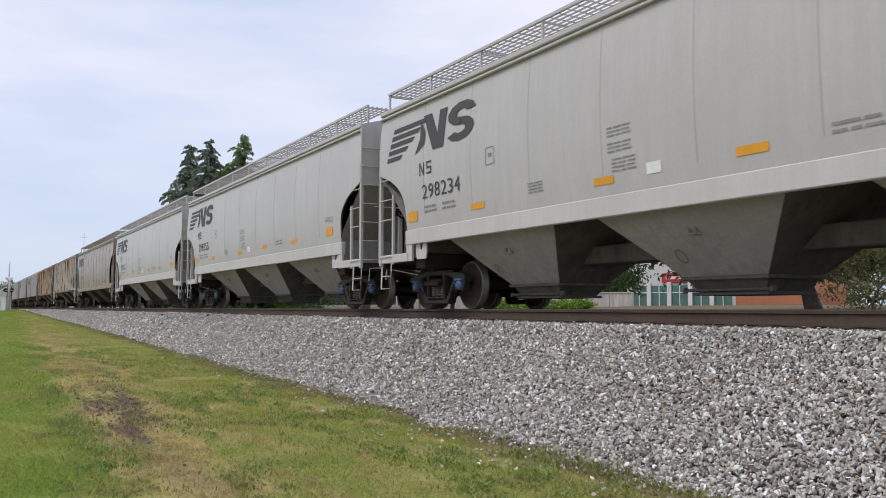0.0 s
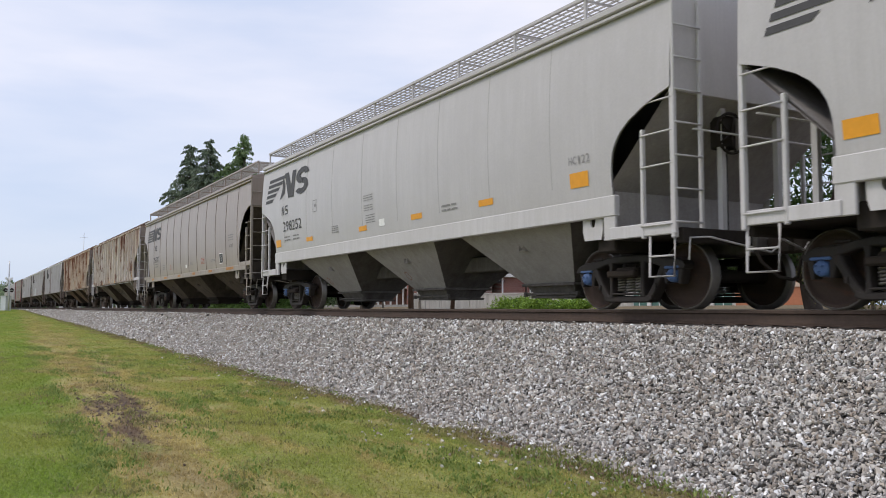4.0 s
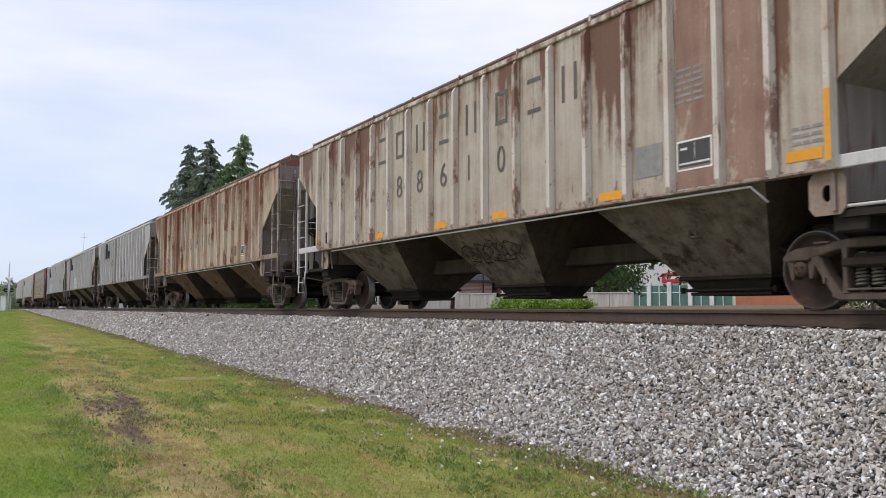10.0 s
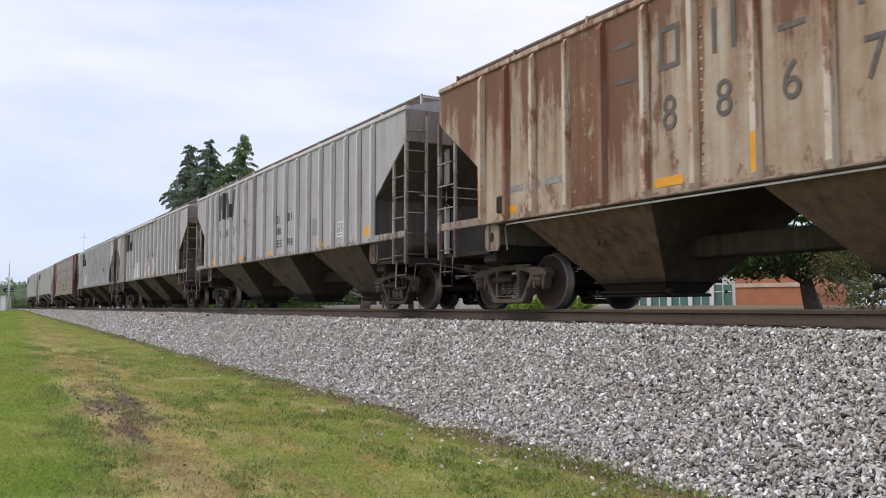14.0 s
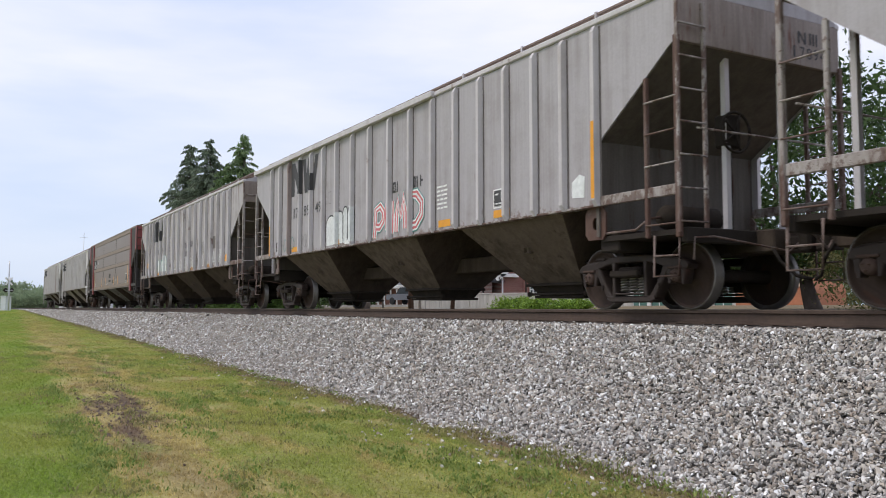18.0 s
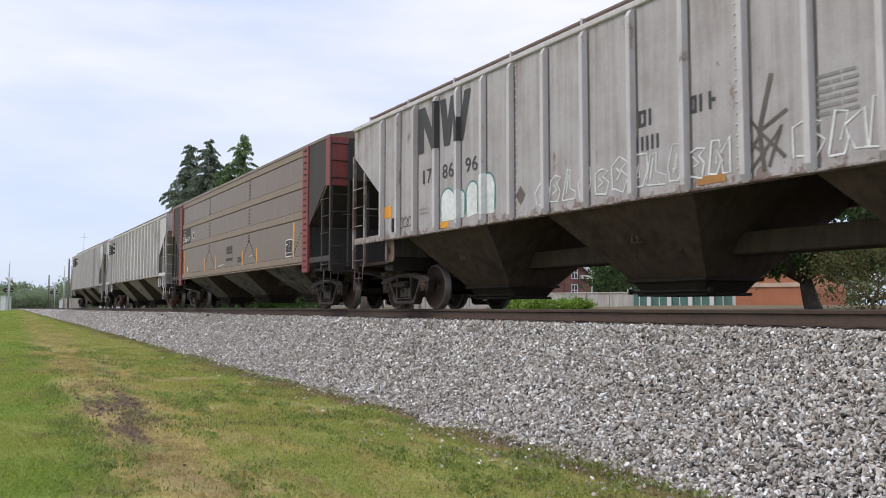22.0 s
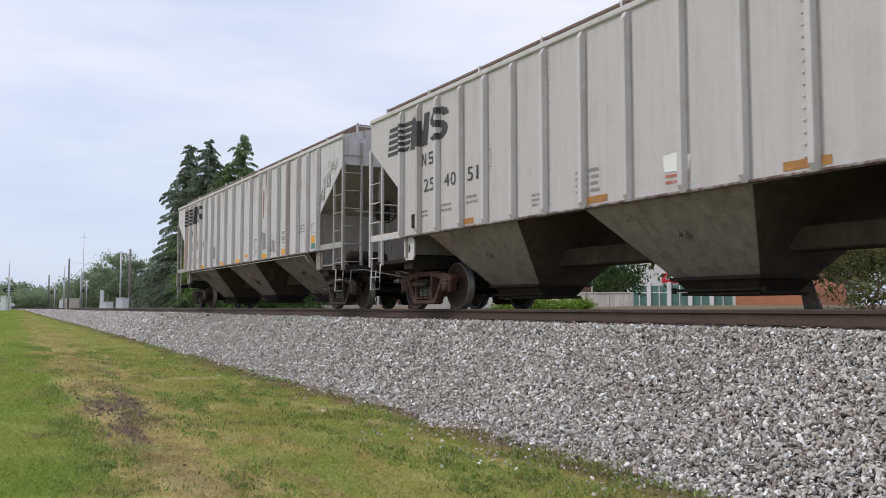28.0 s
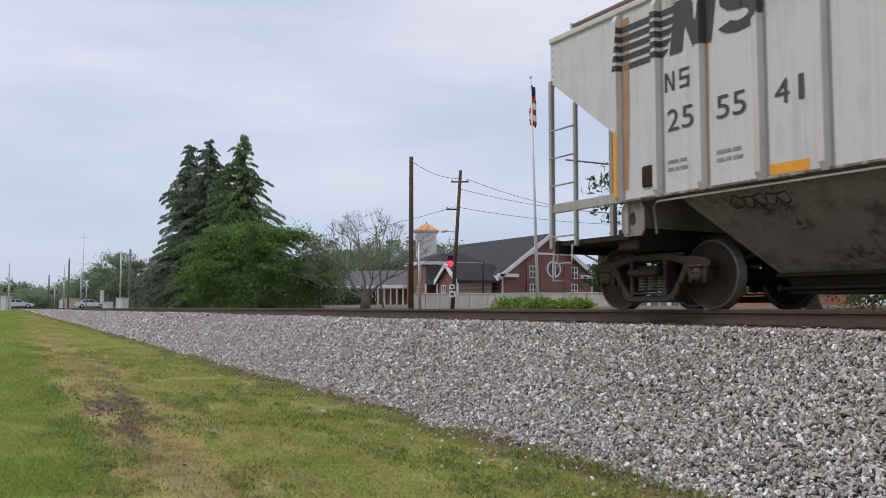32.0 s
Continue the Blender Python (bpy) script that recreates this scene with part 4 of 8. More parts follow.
        for u in (POST_U[6] + 0.11, POST_U[11] - 0.13, -he + 0.05):
            for z in np.arange(max(zs + 0.15, 3.55 if u < -pe else 0), ze - 0.1, 0.13):
                rivets.lathe([(-0.012, 0.0), (-0.012, 0.016), (0.0, 0.018)], 6, "y", (u, -1.601, z))
        part("rivet_rows", rivets, P["post"], car)["kind"] = "stuff"
    if kind == "seamed":
        for i in range(12):
            seam = Geo()
            u = -7.65 + 1.36 * i
            z0 = next(z for z in zz if ext(z) > abs(u) - 0.02)
            zr = [z for z in zz if z >= z0 and z < ze - 0.1]
            v = []
            for z in zr:
                v += [(u - 0.02, -bulge(z) + 0.004, z), (u, -bulge(z) - 0.012, z), (u + 0.02, -bulge(z) + 0.004, z)]
            seam.add(v, [(3 * i_ + k, 3 * i_ + k + 1, 3 * i_ + k + 4, 3 * i_ + k + 3) for i_ in range(len(zr) - 1) for k in (0, 1)])
            part("weld_seam", seam, P["seam"], car, "vertical dirt-stained weld seam")
    if kind == "smooth":
        for u in (-6.4, -4.65, -2.9, -1.15, 0.6, 2.35, 4.1, 5.85):
            seam = Geo()
            zr = [z for z in zz if z > 1.7 and z < ze - 0.1 and ext(z) > abs(u)]
            v = []
            for z in zr:
                v += [(u - 0.018, -bulge(z) + 0.002, z), (u, -bulge(z) - 0.006, z), (u + 0.018, -bulge(z) + 0.002, z)]
            seam.add(v, [(3 * i_ + k, 3 * i_ + k + 1, 3 * i_ + k + 4, 3 * i_ + k + 3) for i_ in range(len(zr) - 1) for k in (0, 1)])
            part("weld_seam", seam, P["seam"], car, "faint vertical weld seam")
    if kind == "panelled":
        for z0, z1 in ((1.22, 1.36), (2.37, 2.54), (3.18, 3.34), (4.02, ze - 0.03)):
            part("side_moulding", Geo().prism([(-1.598, z0 - 0.02), (-1.622, z0), (-1.622, z1), (-1.598, z1 + 0.02)][::-1], "x", -7.0, 7.0), P["moulding"], car, "paler horizontal side moulding")
            # thin dark strips above and below, standing for the moulding's edge shadows
            for z in (z0 - 0.028, z1 + 0.020):
                part("moulding_joint", Geo().box(-7.0, 7.0, -1.604, -1.598, z, z + 0.010), P["red_dark"], car)
        for e in (-1, 1):
            post = part("end_post", Geo().box(*sorted((e * 7.0, e * 7.4)), -1.66, -1.58, 0.93, ze, 0.015), P["red"], car, "red riveted end post")
            rv = Geo()
            for z in np.arange(1.05, ze, 0.16):
                rv.box(*sorted((e * 7.12, e * 7.30)), -1.675, -1.655, z, z + 0.035)
            part("rivet_column", rv, P["red_dark"], post)["kind"] = "stuff"
            part("corner_post", Geo().box(*sorted((e * (he - 0.02), e * (he + 0.03))), -1.64, -1.15, 3.0, ze, 0.012).box(*sorted((e * (he - 0.25), e * (he + 0.03))), -1.65, -1.59, 3.0, ze, 0.012), P["red"], car, "red corner post")
            part("end_side_panel", Geo().prism([(e * 7.4, zc0), (e * 7.4, ze - 0.02), (e * (he - 0.25), ze - 0.02), (e * (he - 0.25), zc1 - 0.1)][::e], "y", -1.625, -1.59), P["end"], car, "black end panel")
        for u, up in ((-2.74, True), (2.12, True), (-2.74, False), (2.12, False), (6.95, False), (-7.0, False)):
            rv = Geo()
            bolt = lambda x, z: rv.lathe([(-0.016, 0.0), (-0.016, 0.016), (-0.006, 0.022), (0.002, 0.024)], 6, "y", (x, -1.6, z))
            if up:
                for z in [*np.arange(2.64, 3.12, 0.105), *np.arange(3.42, 3.98, 0.105)]:
                    bolt(u - 0.045, z - 0.006)
                    bolt(u + 0.045, z + 0.006)
            else:
                for z in (2.10, 2.18, 2.26) if abs(u) < 6 else ():
                    bolt(u - 0.045, z)
                    bolt(u + 0.045, z)
                for i in range(8):
                    for s in (-1, 1) if abs(u) < 6 else (-1,) if u > 0 else (1,):
                        bolt(u + s * (0.08 + 0.085 * i), 2.06 - 0.078 * i)
            part("bolt_seam", rv, P["red_dark"], car, "row of dark bolt heads")["kind"] = "stuff"
    # roof
    roof = Geo().prism([(-1.6, ze), (1.6, ze), (1.6, ze + 0.05), (0.72, ze + 0.28), (-0.72, ze + 0.28), (-1.6, ze + 0.05)], "x", -he + 0.005, he - 0.005)
    part("roof", roof, P["roof"], car)
    hatch = Geo().box(-he + 0.9, he - 0.9, -0.3, 0.3, ze + 0.27, ze + 0.40, 0.03)
    part("hatch_trough", hatch, P["roof"], car)
    rw = spec.get("walk", (0.68, 1.22, 0.31))
    for s in (-1, 1):
        part("running_board", grating(-he + 0.03, he - 0.03, *sorted((s * rw[0], s * rw[1])), ze + rw[2], *spec.get("mesh", ())), P["walk"], car, "steel grating running board")
        for i in range(10):
            sup = Geo()
            u = -he + 0.05 + (2 * he - 0.1) * i / 9
            sup.box(u - 0.02, u + 0.02, *sorted((s * (rw[1] - 0.01), s * (rw[1] + 0.03))), ze + 0.05, ze + rw[2] + 0.05)
            sup.box(u - 0.02, u + 0.02, *sorted((s * 0.3, s * rw[1])), ze + rw[2] - 0.03, ze + rw[2])
            part("board_bracket", sup, P["bracket"], car)
        e = s
        part("end_walkway", grating(*sorted((e * (he - 0.62), e * (he + spec.get("overhang", 0.16)))), -rw[0], rw[0], ze + rw[2] - 0.01, 0.09, 22), P["walk"], car, "steel grating end walkway")
    if spec.get("rail_strip"):
        for s in (-1, 1):
            part("hand_rail", Geo().box(-he + 0.03, he - 0.03, *sorted((s * (rw[1] + 0.02), s * (rw[1] + 0.05))), ze + rw[2] + 0.0, ze + rw[2] + 0.045), P["bracket"], car)
    # hoppers
    hp, hw, z_ref, slope = spec["hopper"]
    for c in (-hp, 0.0, hp):
        zt, zb = min(z_ref + (hp / 2 - hw) / slope, 2.7), 0.43
        at = lambda z: hw + (z - z_ref) * slope
        yt = lambda z: min(1.56, 0.52 + (z - zb) * (1.54 - 0.52) / (zs - zb))
        g = Geo()
        lv = [zt, zs, zs - 0.25, (zs + zb) / 2, zb]
        for z in lv:
            a, b = at(z), yt(z)
            g.v += [(c - a, -b, z), (c + a, -b, z), (c + a, b, z), (c - a, b, z)]
        quad = lambda i, j: (i * 4 + j, i * 4 + 4 + j, i * 4 + 4 + (j + 1) % 4, i * 4 + (j + 1) % 4)
        g.f = [quad(i, j) for i in range(len(lv) - 1) for j in (0, 2)] + [(16, 17, 18, 19)[::-1]]
        g.s = [False] * len(g.f)
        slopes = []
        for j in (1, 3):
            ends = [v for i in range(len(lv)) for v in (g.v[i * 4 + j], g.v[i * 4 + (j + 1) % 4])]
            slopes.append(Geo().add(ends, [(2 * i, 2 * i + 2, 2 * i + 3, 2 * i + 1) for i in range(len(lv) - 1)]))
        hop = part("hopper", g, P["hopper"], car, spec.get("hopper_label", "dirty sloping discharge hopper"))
        # darker than the hopper sides: shade between the hoppers is put into the colour
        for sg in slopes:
            part("slope_sheet", sg, P["slope"], hop, "grimy slope sheet, coloured darker for shade")
        a = at(zb)
        gate = Geo().box(c - a - 0.05, c + a + 0.05, -0.58, 0.58, zb - 0.035, zb + 0.015, 0.008)
        v = [(c + k * (a - 0.02), q * 0.5, zb - 0.035) for k, q in ((-1, -1), (1, -1), (1, 1), (-1, 1))] + [(c + k * (a - 0.14), q * 0.40, zb - 0.20) for k, q in ((-1, -1), (1, -1), (1, 1), (-1, 1))]
        gate.add(v, [(0, 4, 5, 1), (1, 5, 6, 2), (2, 6, 7, 3), (3, 7, 4, 0), (7, 6, 5, 4)])
        gate.box(c - a + 0.06, c + a - 0.06, -0.46, 0.46, zb - 0.24, zb - 0.195, 0.008).tube([(c - a - 0.06, -0.49, zb - 0.17), (c + a + 0.06, -0.49, zb - 0.17)], 0.022, 8)
        for k in (-1, 1):
            gate.box(*sorted((c + k * (a + 0.02), c + k * (a + 0.07))), -0.53, -0.45, zb - 0.21, zb - 0.13, 0.01)
        part("outlet_gate", gate, P["gate"], hop, "steel outlet gate")
        zm = (zs + zb) / 2 + 0.05
        ym = yt(zm)
        lug = Geo().box(c - 0.09, c + 0.09, -ym - 0.02, -ym + 0.06, zm - 0.07, zm - 0.045, 0.006)
        for k in (-0.07, 0.045):
            lug.box(c + k, c + k + 0.025, -ym - 0.05, -ym + 0.06, zm - 0.06, zm + 0.03, 0.006)
        part("vibrator_bracket", lug, P["lug"], hop, "small rusty bracket")
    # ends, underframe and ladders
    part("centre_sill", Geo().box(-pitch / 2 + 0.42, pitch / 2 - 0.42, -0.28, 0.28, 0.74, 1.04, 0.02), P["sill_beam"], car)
    for e in (-1, 1):
        X = lambda a, b: sorted((e * a, e * b))
        part("end_panel", Geo().box(*X(he - 0.05, he), -1.6, 1.6, zc1 - 0.05, ze, 0.01), P["end_top"], car)
        sl = Geo()
        sl.add([(e * (he - 0.02), -1.58, zc1 - 0.02), (e * (he - 0.02), 1.58, zc1 - 0.02), (e * (pe - 0.1), 1.58, zc0), (e * (pe - 0.1), -1.58, zc0),
                (e * (he - 0.06), -1.58, zc1), (e * (he - 0.06), 1.58, zc1), (e * (pe - 0.14), 1.58, zc0), (e * (pe - 0.14), -1.58, zc0)],
               [(0, 3, 2, 1)[::e], (4, 5, 6, 7)[::e]])
        part("end_slope_sheet", sl, P["end"], car, "dirty end slope sheet")
        part("end_bulkhead", Geo().box(*X(pe - 0.14, pe - 0.08), -1.56, 1.56, 1.02, zc0 + 0.03), P["bulkhead"], car)
        for y in (-0.55, 0.55):
            part("end_post_brace", Geo().box(*X(he - 0.22, he - 0.14), y - 0.04, y + 0.04, 1.05, zc1 - 0.05), P["brace"], car)
        part("end_platform", Geo().box(*X(pe - 0.1, he + 0.02), -1.5, 1.5, 0.95, 1.02).box(*X(he - 0.06, he + 0.06), -1.52, 1.52, 0.84, 1.03, 0.012), P["under"], car)
        part("body_bolster", Geo().box(*X(tc / 2 - 0.2, tc / 2 + 0.2), -1.45, 1.45, 0.80, 1.1, 0.02), P["under"], car)
        for s in (-1, 1):
            Y = lambda a, b: sorted((s * a, s * b))
            part("bolster_web", hole_plate(*X(tc / 2 - 0.42, tc / 2 + 0.02), 0.98, zs - 0.03, *Y(1.5, 1.53)), P["web"], car, "steel gusset with an oval hole")
            rz = spec.get("rail_z", (zs - 0.03, zs + 0.11))
            part("side_rail", Geo().box(*X(pe - 0.05, he), *Y(1.55, 1.61), *rz, 0.01), P["rail"], car)
            if spec.get("rail_z"):
                part("drop_plate", Geo().box(*X(pe - 0.2, pe + 0.04), *Y(1.53, 1.585), rz[0], zs - 0.1, 0.01), P["rail"], car, "pale plate joining sill and end platform")
            lad = part("ladder", Geo().box(*X(he - 0.04, he + 0.03), *Y(1.56, 1.635), 0.9, zc1 + 0.02, 0.01).box(*X(he - 0.60, he - 0.54), *Y(1.56, 1.62), 0.92, zc0 + (zc1 - zc0) * 0.62, 0.01), P["ladder"], car, "steel corner ladder")
            for z in (1.08, 1.85, 2.27, 2.69):
                part("rung", Geo().tube([(e * (he), s * 1.63, z), (e * (he - 0.57), s * 1.63, z)], 0.013, 6), P["ladder"], lad)
            part("stirrup_step", Geo().tube([(e * (he - 0.02), s * 1.58, 0.95), (e * (he - 0.02), s * 1.6, 0.42), (e * (he - 0.46), s * 1.6, 0.42), (e * (he - 0.46), s * 1.58, 0.95)], 0.018, 6).tube([(e * (he - 0.02), s * 1.6, 0.68), (e * (he - 0.46), s * 1.6, 0.68)], 0.014, 6), P["ladder"], car, "bent steel stirrup step")
            if s == -e:
                lad2 = part("end_ladder", Geo().box(*X(he + 0.0, he + 0.05), *Y(1.12, 1.18), 0.95, ze - 0.12, 0.01).box(*X(he + 0.0, he + 0.05), *Y(1.60, 1.64), 0.95, ze - 0.05, 0.01), P["ladder"], car, "steel end ladder")
                for z in np.arange(1.1, ze - 0.1, 0.42):
                    part("rung", Geo().tube([(e * (he + 0.05), s * 1.15, z), (e * (he + 0.05), s * 1.62, z)], 0.013, 6), P["ladder"], lad2)
        part("grab_rail", Geo().tube([(e * (he + 0.04), -1.3, 2.3), (e * (he + 0.04), 1.3, 2.3)], 0.014, 6), P["ladder"], car)
        # coupler, hose and uncoupling rod
        k = pitch / 2
        part("coupler", Geo().box(*X(k - 0.45, k - 0.16), -0.07, 0.07, 0.78, 0.94, 0.02).box(*X(k - 0.2, k - 0.01), -0.13, 0.05, 0.72, 1.0, 0.035).box(*X(k - 0.10, k + 0.08), 0.03, 0.15, 0.74, 0.98, 0.03), STEEL_DARK, car, "rusty knuckle coupler")
        part("air_hose", Geo().tube([(e * (k - 0.42), -0.32, 0.8), (e * (k - 0.3), -0.33, 0.62), (e * (k - 0.15), -0.2, 0.42), (e * (k - 0.0), -0.1, 0.38)], 0.022, 8), STEEL_BLACK, car, "black air hose")
        part("uncoupling_rod", Geo().tube([(e * (he + 0.08), -1.45, 0.62), (e * (he + 0.08), -1.42, 0.9), (e * (he + 0.1), -1.1, 0.92), (e * (k - 0.25), -0.2, 0.74), (e * (k - 0.2), 0.0, 0.9)], 0.014, 6), P["ladder"], car)
    if spec.get("brake"):
        e = spec["brake"]
        bw = Geo()
        bw.tube([(e * (he - 0.1), -0.45 + 0.27 * math.cos(a), 2.35 + 0.27 * math.sin(a)) for a in np.linspace(0, 2 * math.pi, 25)], 0.02, 6)
        for a in np.linspace(0, 2 * math.pi, 6)[:-1]:
            bw.tube([(e * (he - 0.1), -0.45, 2.35), (e * (he - 0.1), -0.45 + 0.27 * math.cos(a), 2.35 + 0.27 * math.sin(a))], 0.016, 5)
        bw.box(*sorted((e * (he - 0.35), e * (he - 0.13))), -0.6, -0.3, 2.15, 2.6, 0.03)
        part("brake_wheel", bw, STEEL_BLACK, car, "black spoked hand-brake wheel")
        part("brake_chain_rod", Geo().tube([(e * (he - 0.2), -0.45, 2.2), (e * (he - 0.2), -0.45, 1.02)], 0.02, 6), STEEL_BLACK, car)
    if posts:
        part("brake_reservoir", Geo().lathe([(-0.55, 0.0), (-0.52, 0.12), (-0.45, 0.17), (0.45, 0.17), (0.52, 0.12), (0.55, 0.0)], 16, "y", (he - 0.75, -0.65, 1.24)), STEEL_DARK, car, "dirty brake reservoir")
        part("brake_pipe", Geo().tube([(he - 0.75, -1.15, 1.24), (he - 0.7, -1.45, 1.2), (he - 0.9, -1.5, 1.06), (pe - 0.2, -1.5, 1.06)], 0.02, 6), P["ladder"], car)
        for e in (-1, 1):
            part("train_line", Geo().tube([(e * (he - 0.2), -0.5, 0.72), (e * (pe - 1.3), -0.62, 0.66), (e * (pe - 2.0), -0.66, 0.95)], 0.025, 6), STEEL_BLACK, car)
        if spec.get("pipe"):
            part("side_pipe", Geo().tube([(-pe + 0.62, -1.50, 0.98), (-pe + 0.62, -1.54, zs - 0.12), (-pe + 0.72, -1.57, zs - 0.075), (pe - 1.15, -1.57, zs - 0.075), (pe - 0.95, -1.52, 1.2)], 0.016, 6), P["pipe"], car, "pale pipe under the side sill")
        for u in (-pe + 0.62,):
            part("placard_holder", Geo().box(u - 0.13, u + 0.13, -1.64, -1.602, zs + 0.12, zs + 0.40, 0.02), STEEL_DARK, car, "small dark placard holder")
    add_truck(car, -tc / 2, spec.get("cap", RUST_CAP), spec.get("frame_paint", FRAME_BROWN))
    add_truck(car, tc / 2, spec.get("cap", RUST_CAP), spec.get("frame_paint", FRAME_BROWN))
    # paintwork
    face = (lambda z: -bulge(z) - 0.008) if spec.get("round") else -1.606
    fy = (lambda z: -bulge(z) - 0.008) if spec.get("round") else (lambda z: -1.606)
    for name, polys, mat, lab in spec.get("shapes", []):
        if name == "small_print":
            part(name, plates(polys, face), mat, car, lab)["kind"] = "stuff"
            continue
        for k, p in enumerate(polys):
            lift = 0.0007 * (k % 16)
            if name == "hopper_spray":
                part(name, ribbon(p[0], p[1], lambda z: -(0.52 + (z - 0.43) * 1.02 / (zs - 0.43)) - 0.008), mat, car, lab)
            elif isinstance(p, tuple):
                part(name, ribbon(p[0], p[1], (lambda z: fy(z) - p[2]) if len(p) > 2 else fy), mat, car, lab)
            else:
                width = max(a for a, _ in p) - min(a for a, _ in p)
                if posts and name == "reflector_tape" and width < 0.15:
                    u = min(POST_U, key=lambda a: abs(a - p[0][0] - width / 2))
                    zl, zh = min(b for _, b in p), max(b for _, b in p)
                    part(name, plates([[(u - 0.037, zl), (u + 0.037, zl), (u + 0.037, zh), (u - 0.037, zh)]], -1.698), mat, car, lab)
                    continue
                low = spec.get("sill") and max(b for _, b in p) < spec["sill"][1] + 0.01
                part(name, plates([p], -1.6025 if name == "rust_stain" else -1.607 if low else (lambda z: fy(z) - lift) if name == "emblem" else face), mat, car, lab)
        if posts and name in ("emblem", "spray_paint", "spray_fill"):
            for u in POST_U:
                for k, p in enumerate(polys):
                    lift = 0.0007 * (k % 16)
                    q = [] if isinstance(p, tuple) else clip_x(p, u - 0.045, u + 0.045)
                    if len(q) >= 3:
                        part(name, plates([q], -1.699 - lift), mat, car, lab)
                        w = clip_x(p, u + 0.02, u + 0.06)
                        if len(w) >= 3:
                            z0, z1 = min(b for _, b in w), max(b for _, b in w)
                            part(name, Geo().add([(u + 0.0395 + lift, -1.698, z0), (u + 0.0575 + lift, -1.604, z0), (u + 0.0575 + lift, -1.604, z1), (u + 0.0395 + lift, -1.698, z1)], [(0, 1, 2, 3)]), mat, car, lab)
    if spec.get("end_number"):
        g = Geo()
        for y0, parts_ in ((0.72, "lrd"), (0.96, "lrc")):
            for poly in outline_letters(y0, zc1 + 0.27, 0.17, 0.17, 0.0, [parts_], 0.035):
                poly = poly if sum(poly[i][0] * poly[(i + 1) % len(poly)][1] - poly[(i + 1) % len(poly)][0] * poly[i][1] for i in range(len(poly))) > 0 else poly[::-1]
                g.add([(he + 0.006, a, b) for a, b in poly], [tuple(range(len(poly)))])
        part("reporting_mark", g, INK, car, "dark block shapes")
        for i, ch in enumerate(spec["end_number"]):
            ob = part("character", text_mesh(ch, INK), INK, car, "painted number")
            ob.matrix_local = Matrix.Translation((he + 0.006, 0.62 + 0.14 * i, zc1 + 0.06)) @ Euler((radians(90), 0, radians(90))).to_matrix().to_4x4() @ Matrix.Diagonal((0.035 if ch == "1" else 0.10, 0.16, 1, 1))
    for s, x0, z0, w, h, mat in spec.get("texts", []):
        tilt = math.degrees(math.atan2(bulge(z0 + h) - bulge(z0), h)) if spec.get("round") else 0.0
        step = w / len(s)
        for i, ch in enumerate(s):
            narrow = 0.28 if ch == "1" else 0.80
            ob = part("character", text_mesh(ch, mat), mat, car, "painted number" if ch.isdigit() else "painted letter")
            ob.matrix_local = Matrix.Translation((x0 + step * i + step * (0.82 - narrow) / 2, fy(z0) - 0.004, z0)) @ Euler((radians(90 + tilt), 0, 0)).to_matrix().to_4x4() @ Matrix.Diagonal((step * narrow, h, 1, 1))
    return car

# ---- paint schemes ----
def scheme(side, post=None, end=None, end_top=None, hopper=None, sill=None, roof=None, walk_=None, ladder=None, under=STEEL_BLACK, web=None, slope=None, moulding=None, pipe=None, bulkhead=None, **more):
    d = dict(side=side, post=post or side, end=end or hopper, end_top=end_top or side, hopper=hopper, sill=sill or side, chord=post or side, roof=roof or side, walk=walk_ or STEEL_DARK,
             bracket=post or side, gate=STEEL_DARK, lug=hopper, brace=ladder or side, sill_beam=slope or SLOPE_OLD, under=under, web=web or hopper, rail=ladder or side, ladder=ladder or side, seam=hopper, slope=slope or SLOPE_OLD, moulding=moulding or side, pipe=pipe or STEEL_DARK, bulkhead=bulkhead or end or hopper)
    d.update(more)
    return d


NEW_GREY = worn_paint("light_grey_car_paint", (0.515, 0.492, 0.487), (0.385, 0.364, 0.35), None, 0.3, rough=0.34, fine=0.12, spec=0.6)
NEW_SEAM = worn_paint("faint_grey_seam_paint", (0.445, 0.425, 0.42), (0.35, 0.33, 0.315), None, 0.3, rough=0.5, fine=0.12)
NEW_SILL = worn_paint("pale_grey_sill_paint", (0.585, 0.565, 0.56), (0.42, 0.40, 0.38), None, 0.35, fine=0.12)
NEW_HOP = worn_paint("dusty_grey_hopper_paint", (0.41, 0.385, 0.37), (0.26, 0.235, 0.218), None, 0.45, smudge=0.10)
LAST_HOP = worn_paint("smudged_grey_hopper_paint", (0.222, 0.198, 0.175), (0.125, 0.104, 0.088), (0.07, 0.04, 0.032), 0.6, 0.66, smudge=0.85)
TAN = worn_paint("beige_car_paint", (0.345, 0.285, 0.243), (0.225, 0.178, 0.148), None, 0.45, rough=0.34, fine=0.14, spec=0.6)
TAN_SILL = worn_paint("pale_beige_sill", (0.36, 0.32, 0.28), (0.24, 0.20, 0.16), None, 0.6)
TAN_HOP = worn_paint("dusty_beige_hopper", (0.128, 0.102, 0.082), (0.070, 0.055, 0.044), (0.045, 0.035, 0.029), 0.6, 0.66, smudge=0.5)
GRIME = worn_paint("brown_grime_seam", (0.20, 0.165, 0.14), (0.11, 0.088, 0.072))
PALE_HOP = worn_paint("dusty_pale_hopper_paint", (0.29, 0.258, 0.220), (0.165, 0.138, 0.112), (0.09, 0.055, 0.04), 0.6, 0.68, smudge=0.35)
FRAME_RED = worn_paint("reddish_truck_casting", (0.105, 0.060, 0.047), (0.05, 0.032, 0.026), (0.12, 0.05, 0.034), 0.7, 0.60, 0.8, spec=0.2)
